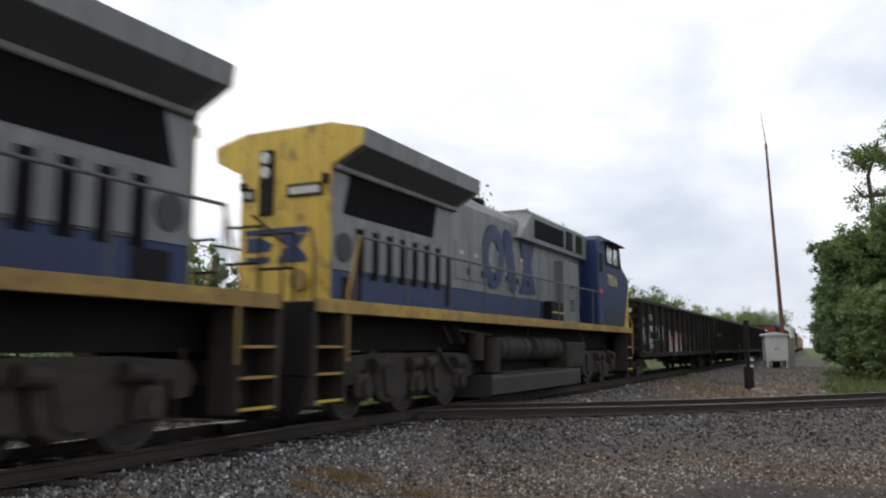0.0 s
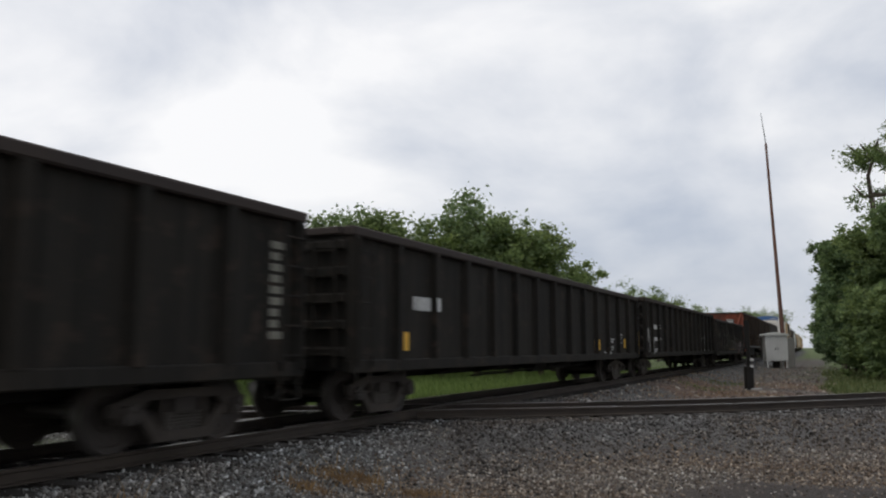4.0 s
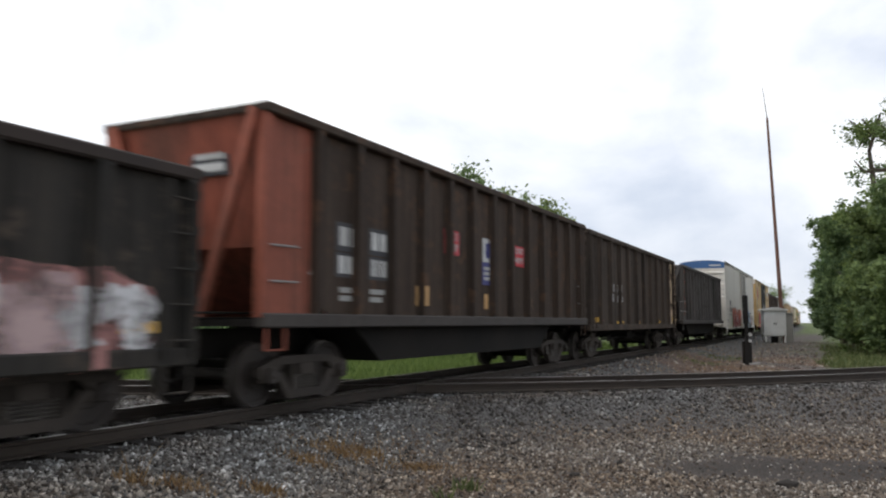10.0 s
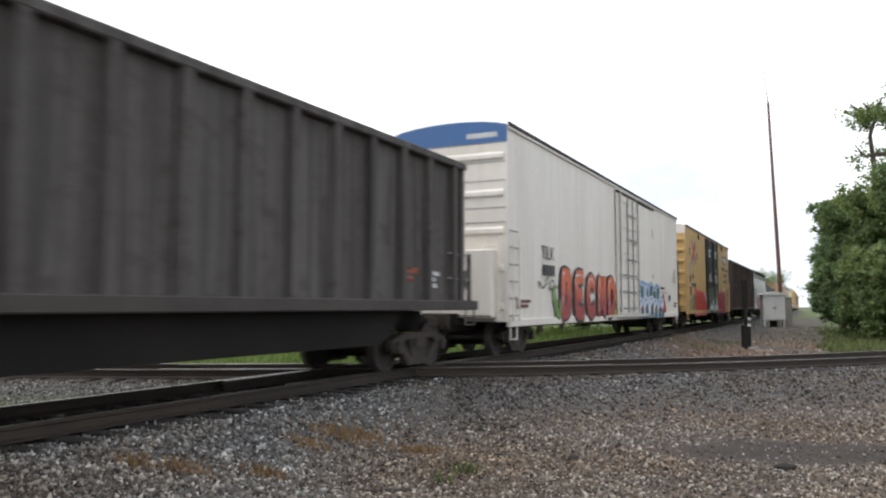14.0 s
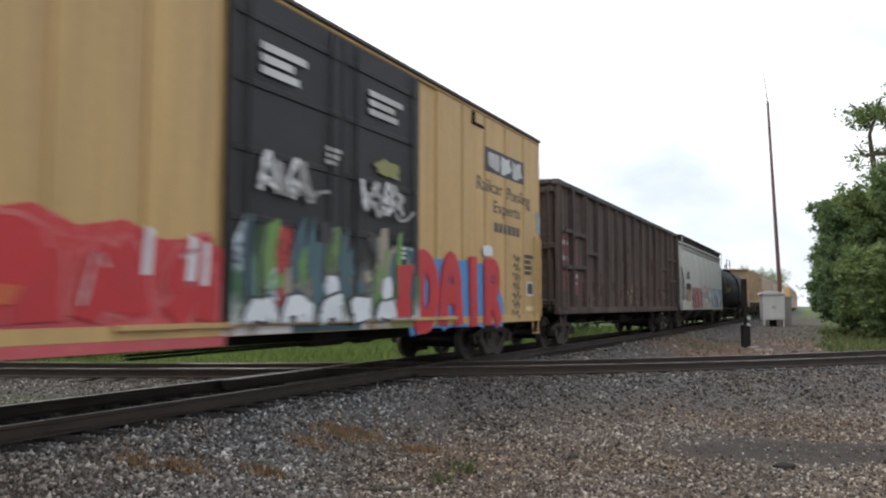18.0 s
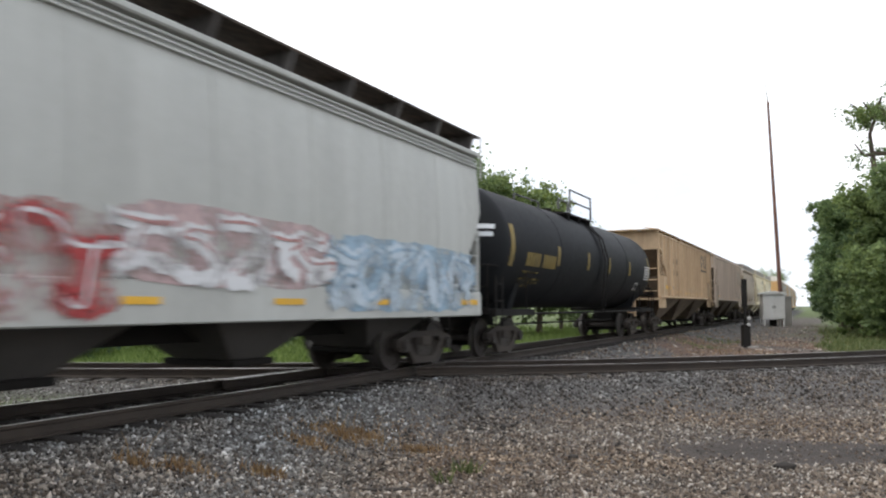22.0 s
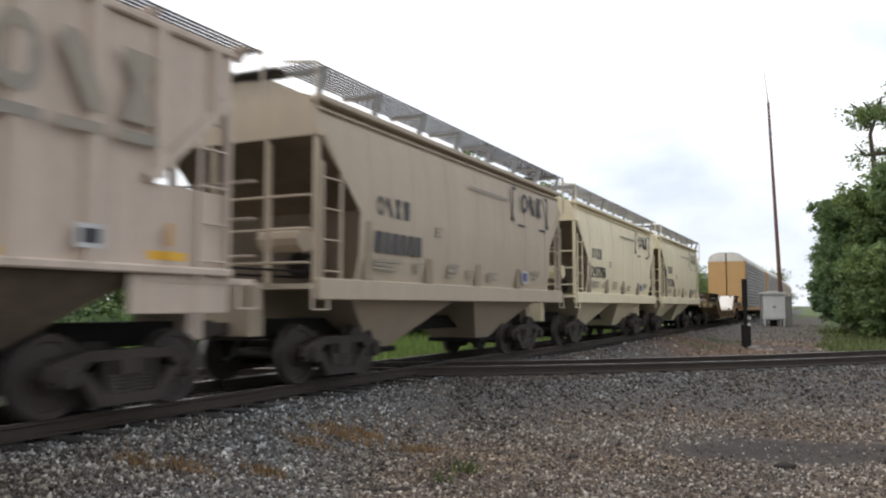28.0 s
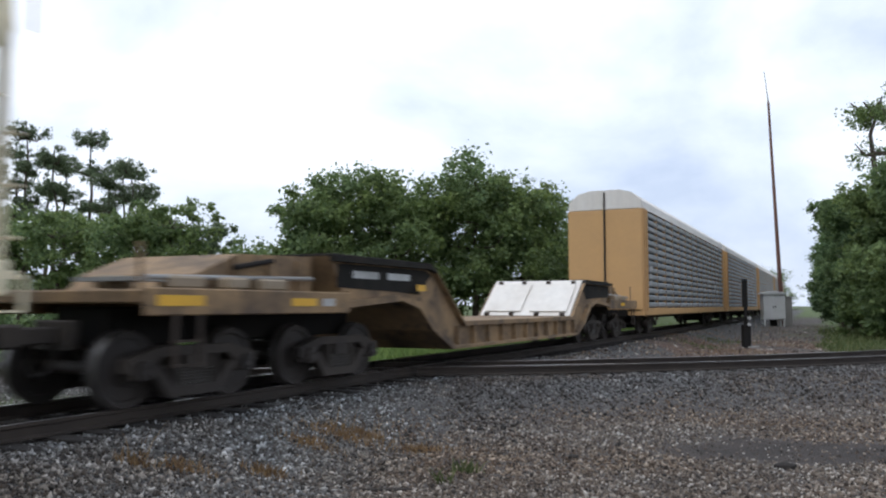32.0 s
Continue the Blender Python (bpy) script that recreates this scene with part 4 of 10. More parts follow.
# ---- closed cars ----
def house_car(name, label, category, L, H, mat, roofmat, endmat, W=3.15, floor=0.95, door=None, doormat=None, flutes=0, roof_rise=0.18, inset=0.75, corr=8, capmat=None):
    """A box or refrigerator car: sides with upright seams, sliding doors, corrugated ends, a ribbed roof."""
    car = car_root(name, label, category)
    h = L / 2 - inset
    w = W / 2
    bm = B()
    box(bm, -h, h, -w + 0.05, w - 0.05, floor, H - 0.02)
    part("body", bm, mat, car)
    n_ = flutes or 14
    for sgn in (-1, 1):
        for i in range(n_):
            a, b = -h + 2 * h * i / n_, -h + 2 * h * (i + 1) / n_
            if door and sgn < 0 and b > door[0] and a < door[1]:
                continue
            bm = B()
            y0, y1 = sorted((sgn * (w - 0.06), sgn * (w - 0.012)))
            box(bm, a + (0.035 if flutes > 8 else 0.012), b - (0.035 if flutes > 8 else 0.012), y0, y1, floor + 0.04, H - 0.1, 0.015 if flutes > 8 else 0.008)
            part("side_panel", bm, mat, car)
        bm = B()
        y0, y1 = sorted((sgn * (w - 0.08), sgn * w))
        box(bm, -h, h, y0, y1, H - 0.11, H - 0.01, 0.015)
        part("eave", bm, mat, car)
        bm = B()
        box(bm, -h, h, y0, y1, floor - 0.12, floor + 0.06, 0.015)
        part("side_sill", bm, mat, car)
    bm = B()
    arch = [(-w - 0.02, H - 0.03)] + [(w * math.sin(radians(a)) / math.sin(radians(60)), H + roof_rise * (math.cos(radians(a)) - 0.5) * 2) for a in range(-60, 61, 15)] + [(w + 0.02, H - 0.03)]
    prism(bm, arch, "x", -h - 0.03, h + 0.03)
    part("roof", bm, roofmat, car)
    for i in range(12):
        x = -h + 0.8 + (2 * h - 1.6) * i / 11
        bm = B()
        prism(bm, [(a, b + 0.035) for a, b in arch], "x", x - 0.05, x + 0.05)
        part("roof_rib", bm, roofmat, car)
    rib = mesh_of(prism(B(), [(0.0, 0.0), (-0.12 if flutes > 8 else -0.05, 0.05), (-0.12 if flutes > 8 else -0.05, 0.14), (0.0, 0.2)], "y", -w + 0.12, w - 0.12), "end_corrugation", endmat)
    for sx in (-1, 1):
        bm = B()
        x0, x1 = sorted((sx * h, sx * (h + 0.04)))
        box(bm, x0, x1, -w + 0.02, w - 0.02, floor, H)
        part("end_wall", bm, endmat, car)
        if capmat:
            x0, x1 = sorted((sx * (h + 0.04), sx * (h + 0.055)))
            cap = [(-w + 0.03, H - 0.42)] + [(q * 0.985, z - 0.02) for q, z in arch[1:-1]] + [(w - 0.03, H - 0.42)]
            part("end_cap_panel", prism(B(), cap, "x", x0, x1), capmat, car)
        for i in range(corr):
            z = floor + 0.25 + (H - floor - 1.1) * i / (corr - 1)
            link("end_corrugation", rib, car, at=pose(sx * (h + 0.04), 0, z, 0, 0, 0 if sx < 0 else 180))
        if flutes != 1 or sx < 0:
            ladder(car, sx * (h - 0.32), -w - 0.05, floor, floor + 2.0 if category == "boxcar" else floor + 1.6, 0.42, mat, label="side ladder")
        ladder(car, sx * (h + 0.2), -w + 0.4, floor, floor + 2.0, 0.42, mat, "y")
        stirrup(car, sx * (h - 0.32), -w + 0.02, floor - 0.08, mat)
        bm = B()
        x0, x1 = sorted((sx * h, sx * (h + 0.5)))
        box(bm, x0, x1, -0.45, 0.45, 0.78, 1.05)
        part("draft_box", bm, M["under"], car)
        bm = B()
        x0, x1 = sorted((sx * (h + 0.05), sx * (h + 0.42)))
        box(bm, x0, x1, -w + 0.3, w - 0.3, floor + 0.12, floor + 0.15)
        part("crossover_platform", bm, M["under"], car)
    if door:
        k = door[2]
        for i in range(k):
            a, b = door[0] + (door[1] - door[0]) * i / k, door[0] + (door[1] - door[0]) * (i + 1) / k
            bm = B()
            box(bm, a + 0.015, b - 0.015, -w - 0.05, -w + 0.02, floor + 0.08, H - 0.14, 0.015)
            d = part("door", bm, doormat, car)
            for j in range(5):
                z = floor + 0.5 + j * (H - floor - 1.0) / 4
                bm = box(B(), a + 0.1, b - 0.1, -w - 0.075, -w - 0.045, z - 0.05, z + 0.05, 0.012)
                part("door_rib", bm, doormat, d)
            for x in (a + 0.35, b - 0.35):
                bm = B()
                rod(bm, (x, -w - 0.1, floor + 0.1), (x, -w - 0.1, H - 0.2), 0.022, 8)
                part("lock_rod", bm, doormat, d)
        bm = B()
        box(bm, door[0] - 1.6, door[1] + 1.6, -w - 0.07, -w + 0.01, floor + 0.0, floor + 0.06)
        part("door_track", bm, mat, car)
    centre_sill(car, L / 2)
    brake_gear(car, 1.0)
    t = L / 2 - 3.2
    add_truck(car, -t)
    add_truck(car, t)
    add_ends(car, L / 2)
    return car


def covered_hopper(name, label, L, H, mat, roofmat, bays, curved, W=3.15, sill=1.42, slope=None, posts=0, low=2.6, mid=3.5, topin=0.45, skirt=(0.33, 0.0), boxed=False, grate=False, baymat=None, lift=0.16, slopemat=None, bracketmat=None):
    """A covered hopper: curved or ribbed sides cut back over the end platforms, slope sheets, outlet bays, roof hatches and running board."""
    car = car_root(name, label, "covered hopper")
    h = L / 2 - 0.6
    w = W / 2
    cut = slope or 1.15                      # how far the body's end slopes in
    top = h - topin                          # the end is upright above mid, slopes in to low, is upright again below
    if curved:
        sect = [(-w * 0.93, sill), (-w * 0.985, sill + 0.45), (-w, sill + 1.1), (-w * 0.985, sill + 1.75), (-w * 0.965, sill + 2.1), (-w * 0.93, H - 0.42), (-w * 0.84, H - 0.12), (-w * 0.6, H)]
    else:
        sect = [(-w + 0.1, sill), (-w + 0.1, sill + 1.0), (-w + 0.1, sill + 1.5), (-w + 0.1, sill + 2.0), (-w + 0.1, H - 0.5), (-w + 0.1, H - 0.2), (-w * 0.55, H)]
    def widen(z):
        for (ya, za), (yb, zb) in zip(sect, sect[1:]):
            if za <= z <= zb:
                return ya + (yb - ya) * (z - za) / (zb - za)
        return sect[0][0]
    sect = sorted(sect + [(widen(z), z) for z in (low, mid)], key=lambda q: q[1])
    sect = sect + [(-a, b) for a, b in sect[::-1]]

    def reach(z):
        return top - cut * min(1.0, max(0.0, (mid - z) / (mid - low)))
    bm = B()
    rings = []
    for sx in (-1, 1):
        rings.append([bm.verts.new((sx * reach(z), y, z)) for y, z in sect])
    cuts = 1
    n_ = len(sect)
    for i in range(n_):
        bm.faces.new((rings[0][i], rings[1][i], rings[1][(i + 1) % n_], rings[0][(i + 1) % n_]))
    # end walls: upright at the top, sloping below
    for r_ in rings:
        for i in range(n_ // 2 - 1):
            f = bm.faces.new((r_[i], r_[i + 1], r_[n_ - 2 - i], r_[n_ - 1 - i]))
            # lower end faces take slopemat, its colour darkened for the shade there
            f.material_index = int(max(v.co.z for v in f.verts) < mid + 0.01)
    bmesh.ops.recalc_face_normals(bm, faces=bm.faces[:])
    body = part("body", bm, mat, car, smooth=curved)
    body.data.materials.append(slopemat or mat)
    if curved:
        for i in range(1, 8):
            x = -top + 2 * top * i / 8
            bm = B()
            prism(bm, [(y * 1.004, z) for y, z in sect[1:-1]], "x", x - 0.02, x + 0.02)
            part("weld_seam", bm, mat, car)
    if posts:
        post = mesh_of(prism(B(), [(-0.09, 0.0), (-0.06, -0.1), (0.06, -0.1), (0.09, 0.0)], "z", sill, H - 0.2), "side_post", mat)
        for i in range(posts):
            x = -top + 0.35 + (2 * top - 0.7) * i / (posts - 1)
            zz = sill if abs(x) < top - cut else None
            if zz is None:
                z0 = mid - (mid - low) * (top - abs(x)) / cut
                if z0 > H - 0.6:
                    continue
                pm = mesh_of(prism(B(), [(-0.09, 0.0), (-0.06, -0.1), (0.06, -0.1), (0.09, 0.0)], "z", z0, H - 0.2), "side_post", mat)
            else:
                pm = post
            link("side_post", pm, car, at=pose(x, -w + 0.1, 0))
            link("side_post", pm, car, at=pose(x, w - 0.1, 0, 0, 0, 180))
    for sgn in (-1, 1):
        bm = B()
        y0, y1 = sorted((sgn * (w * 0.9), sgn * (w + 0.0)))
        box(bm, -h if skirt[1] == 0 else -top, h if skirt[1] == 0 else top, y0, y1, sill - skirt[0], sill + skirt[1], 0.02)
        part("side_sill", bm, mat, car)
        if boxed:
            for sx in (-1, 1):
                x0, x1 = sorted((sx * (top - cut - 0.25), sx * top))
                y0, y1 = sorted((sgn * (w - 0.14), sgn * (w - 0.09)))
                part("end_side_panel", box(B(), x0, x1, y0, y1, 1.12, low, 0.01), mat, car)
        bm = B()
        y0, y1 = sorted((sgn * (w * 0.86), sgn * (w * 0.98)))
        box(bm, -top, top, y0, y1, H - 0.22, H - 0.12, 0.02)
        part("roof_eave", bm, mat, car)
    # end frames: corner posts, slanted braces, platform, ladder, rails
    for sx in (-1, 1):
        bm = B()
        x0, x1 = sorted((sx * (top - cut), sx * h))
        box(bm, x0, x1, -w + 0.08, w - 0.08, sill - 0.14, sill - 0.06)
        part("end_platform", bm, mat, car)
        for y in (-w + 0.12, -0.55, 0.55, w - 0.12):
            bm = B()
            beam(bm, (sx * (top - 0.06), y, mid + 0.1), (sx * (top - 0.06), y, sill - 0.06), 0.08, 0.09)
            part("end_post", bm, mat, car)
        for y in (-w + 0.04, w - 0.04):
            bm = B()
            beam(bm, (sx * (top - 0.1), y, mid + 0.05), (sx * (top - 0.1 - cut * 0.98), y, low + 0.02), 0.06, 0.14)
            part("end_gusset", bm, mat, car)
        ladder(car, sx * (top - 0.34), -w + 0.03, sill - 0.1, mid - 0.4, 0.5, mat, rungs=4)
        if bays == 4:
            ladder(car, sx * (h + 0.02), -w + 0.42, sill - 0.3, H - 0.1, 0.42, mat, "y")
        stirrup(car, sx * (h - 0.2), -w + 0.02, sill - 0.1, mat)
        for z in (sill + 0.25, sill + 0.75, sill + 1.25):
            bm = B()
            rod(bm, (sx * (h - 0.02), -w + 0.1, z), (sx * (h - 0.02), w - 0.1, z), 0.02, 6)
            part("end_handrail", bm, mat, car)
        bm = B()
        x0, x1 = sorted((sx * (h - 0.2), sx * (h + 0.12)))
        box(bm, x0, x1, -0.5, 0.5, 0.75, sill - 0.1)
        part("draft_box", bm, mat, car)
    # outlet bays
    span = 2 * (top - cut) + 0.4
    for i in range(bays):
        x = -span / 2 + span * (i + 0.5) / bays
        q = span / bays / 2 - 0.04
        bm = B()
        v = [bm.verts.new(c_) for c_ in ((x - q, -w * 0.9, sill - 0.02), (x + q, -w * 0.9, sill - 0.02), (x + q, w * 0.9, sill - 0.02), (x - q, w * 0.9, sill - 0.02),
                                         (x - 0.35, -0.55, 0.42), (x + 0.35, -0.55, 0.42), (x + 0.35, 0.55, 0.42), (x - 0.35, 0.55, 0.42))]
        for f in ((0, 1, 5, 4), (1, 2, 6, 5), (2, 3, 7, 6), (3, 0, 4, 7), (4, 5, 6, 7)):
            bm.faces.new([v[j] for j in f])
        bmesh.ops.recalc_face_normals(bm, faces=bm.faces[:])
        # baymat, where given, carries the underside's shade as well as dirt
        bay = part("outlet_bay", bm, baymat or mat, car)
        bm = box(B(), x - 0.45, x + 0.45, -0.7, 0.7, 0.34, 0.44, 0.02)
        part("outlet_gate", bm, M["under"], bay)
    # roof: running board on brackets, hatches
    zb = H + lift
    for sgn in (-1, 1):
        bm = B()
        if grate:
            for j in range(9):
                y = sgn * (w * 0.52 + w * 0.46 * j / 8)
                box(bm, -h, h, y - 0.006, y + 0.006, zb, zb + 0.025)
            q = -h
            while q < h:
                y0, y1 = sorted((sgn * (w * 0.5), sgn * (w * 0.99)))
                box(bm, q, q + 0.01, y0, y1, zb + 0.005, zb + 0.02)
                q += 0.13
        else:
            y0, y1 = sorted((sgn * (w * 0.5), sgn * (w * 0.98)))
            box(bm, -h, h, y0, y1, zb, zb + 0.04)
        part("running_board", bm, roofmat, car)
    for sx in (-1, 1):
        x0, x1 = sorted((sx * (h - 0.5), sx * h))
        part("cross_board", box(B(), x0, x1, -w * 0.5, w * 0.5, zb + 0.002, zb + 0.038), roofmat, car)
        bm = B()
        for ya, za, yb, zb_ in ((-w, H - 0.7, -w, H + lift + 0.02), (-w, H + lift + 0.02, -w * 0.6, H + lift + 0.1)):
            rod(bm, (sx * (h - 0.02), ya, za), (sx * (h - 0.02), yb, zb_), 0.022, 6)
        part("roof_grab_rail", bm, mat, car)
    k = int(L / 1.5)
    shape = [(w * 0.8, H - 0.16), (w * 0.9, H - 0.16), (w * 0.98, zb), (w * 0.5, zb), (w * 0.52, H - 0.02), (w * 0.62, H - 0.02)]
    if grate:
        shape = [(w * 0.85, H - 0.18), (w * 0.9, H - 0.18), (w * 0.985, zb), (w * 0.5, zb), (w * 0.5, zb - 0.05), (w * 0.93, zb - 0.05)]
    plate = mesh_of(prism(B(), shape, "x", -0.05, 0.05), "board_bracket", bracketmat or mat)
    for i in range(k):
        x = -h + 0.3 + (2 * h - 0.6) * i / (k - 1)
        link("board_bracket", plate, car, at=pose(x, 0, 0))
        link("board_bracket", plate, car, at=pose(x, 0, 0, 0, 0, 180))
    if curved:
        for sgn in (-1, 1):
            for dz, wy in ((0.3, 0.925), (0.38, 0.935), (0.46, 0.942)) if bays > 2 else ((0.34, 0.925),):
                y0, y1 = sorted((sgn * w * wy, sgn * w * (wy + 0.022)))
                part("eave_moulding", box(B(), -top + 0.02, top - 0.02, y0, y1, H - dz, H - dz + 0.035, 0.006), mat, car)
    bm = B()
    if grate and curved:
        prism(bm, [(-w * 0.62, H - 0.02), (-w * 0.4, H + lift * 0.6), (0, H + lift * 0.8), (w * 0.4, H + lift * 0.6), (w * 0.62, H - 0.02)], "x", -top, top)
        part("roof_crown", bm, mat, car)
    else:
        box(bm, -top + 0.3, top - 0.3, -0.38, 0.38, H - 0.03, H + 0.13, 0.04)
        part("hatch_trough", bm, roofmat, car)
    centre_sill(car, L / 2, 0.7, 1.0)
    brake_gear(car, -h + 1.2, sill + 0.25)
    t = L / 2 - 2.2
    add_truck(car, -t)
    add_truck(car, t)
    add_ends(car, L / 2)
    return car


def tank_car(name, label, L, R, zc, mat):
    car = car_root(name, label, "tank car")
    h = L / 2 - 0.45
    bm = B()
    prof = [(-h, 0.0)] + [(-h + 0.75 * (1 - math.cos(radians(a))), R * math.sin(radians(a))) for a in range(18, 91, 12)]
    prof += [(-x, r_) for x, r_ in prof[::-1]]
    seg = 48
    rows = [[bm.verts.new((x, r_ * math.cos(2 * math.pi * i / seg), zc + r_ * math.sin(2 * math.pi * i / seg))) for i in range(seg)] for x, r_ in prof[1:-1]]
    for a, b in zip(rows, rows[1:]):
        for i in range(seg):
            bm.faces.new((a[i], b[i], b[(i + 1) % seg], a[(i + 1) % seg]))
    bm.faces.new(rows[0])
    bm.faces.new(rows[-1][::-1])
    bmesh.ops.recalc_face_normals(bm, faces=bm.faces[:])
    part("tank", bm, mat, car, smooth=True)
    for x in (-h * 0.45, h * 0.45):
        bm = B()
        rod(bm, (x - 0.02, 0, zc), (x + 0.02, 0, zc), R + 0.008, 48)
        part("weld_seam", bm, mat, car)
    for sx in (-1, 1):
        x0, x1 = sorted((sx * (h - 2.6), sx * (h + 0.1)))
        part("end_platform", box(B(), x0, x1, -1.35, 1.35, 1.02, 1.14), M["under"], car)
        part("stub_sill", box(B(), x0, x1, -0.35, 0.35, 0.7, 1.02), M["under"], car)
    for sx in (-1, 1):
        bm = prism(B(), [(-R * 0.8, zc - R * 0.6), (R * 0.8, zc - R * 0.6), (1.0, 1.05), (-1.0, 1.05)], "x", sx * (h - 2.0) - 0.15, sx * (h - 2.0) + 0.15)
        part("saddle", bm, mat, car)
        bm = B()
        for z in (1.14, 1.65, 2.15):
            rod(bm, (sx * (h + 0.05), -1.3, z), (sx * (h + 0.05), 1.3, z), 0.02, 6)
        for y in (-1.3, 1.3):
            rod(bm, (sx * (h + 0.05), y, 1.1), (sx * (h + 0.05), y, 2.15), 0.02, 6)
            rod(bm, (sx * (h + 0.05), y, 2.15), (sx * (h - 2.2), y * 1.08, 2.15), 0.02, 6)
            rod(bm, (sx * (h - 2.2), y * 1.08, 2.15), (sx * (h - 2.2), y * 1.08, 1.1), 0.02, 6)
        part("end_railing", bm, M["under"], car)
        ladder(car, sx * (h - 0.15), -1.5, 0.75, 1.9, 0.4, M["under"])
        bm = B()
        box(bm, min(sx * (h - 2.6), sx * (h + 0.1)), max(sx * (h - 2.6), sx * (h + 0.1)), -1.5, -1.42, 0.98, 1.12)
        part("walkway_edge", bm, M["under"], car)
    bm = B()
    rod(bm, (-h + 2.2, -1.46, 1.02), (h - 2.2, -1.46, 1.02), 0.03, 8)
    part("side_rail", bm, M["under"], car)
    bm = B()
    rod(bm, (-h + 2.0, -0.5, 0.72), (h - 2.0, -0.5, 0.68), 0.025, 6)
    part("brake_rod", bm, M["under"], car)
    # fittings platform and its loop railings
    zt = zc + R
    part("top_platform", box(B(), -1.75, 1.15, -0.98, -0.34, zt - 0.16, zt - 0.1, 0.01), M["under"], car)
    part("top_platform", box(B(), -1.75, 1.15, 0.34, 0.98, zt - 0.16, zt - 0.1, 0.01), M["under"], car)
    bm = B()
    rod(bm, (-0.2, 0, zt - 0.1), (-0.2, 0, zt + 0.1), 0.42, 20)
    rod(bm, (0.55, 0.1, zt - 0.1), (0.55, 0.1, zt + 0.12), 0.16, 12)
    rod(bm, (-1.0, -0.1, zt - 0.1), (-1.0, -0.1, zt + 0.14), 0.14, 12)
    part("manway", bm, M["under"], car)
    for x in (-1.5, -0.3, 0.9):
        part("platform_bracket", box(B(), x - 0.04, x + 0.04, -0.98, 0.98, zt - 0.4, zt - 0.15), M["under"], car)
    for sgn in (-1, 1):
        bm = B()
        for p_ in ([(-2.5, zt - 0.1), (-2.5, zt + 0.22), (-1.55, zt + 0.22), (-1.55, zt - 0.12)], [(-1.3, zt - 0.12), (-1.3, zt + 0.66), (1.1, zt + 0.66), (1.1, zt - 0.12)], [(-1.3, zt + 0.3), (1.1, zt + 0.3)]):
            for a, b in zip(p_, p_[1:]):
                rod(bm, (a[0], sgn * 0.95, a[1]), (b[0], sgn * 0.95, b[1]), 0.034, 6)
        part("platform_railing", bm, M["lrail"], car)
    bm = B()
    for i in range(9):
        z = 1.1 + i * (zc + R - 1.1) / 8
        y = -(1.5 if z < zc else math.sqrt(max(0.0, R * R - (z - zc) ** 2)) + 0.12)
        part("rung", rod(B(), (0.5 - 0.22, y, z), (0.5 + 0.22, y, z), 0.014, 6), M["under"], car)
    for x in (0.28, 0.72):
        bm = B()
        pts = [(x, -(1.5 if z < zc else math.sqrt(max(0.0, R * R - (z - zc) ** 2)) + 0.12), z) for z in (1.0, zc, zc + R * 0.5, zc + R * 0.85, zc + R)]
        for a, b in zip(pts, pts[1:]):
            rod(bm, a, b, 0.02, 6)
        part("ladder_stile", bm, M["under"], car)
    add_truck(car, -(h - 2.0) - 0.38)
    add_truck(car, h - 2.0 + 0.1)
    add_ends(car, L / 2)
    return car


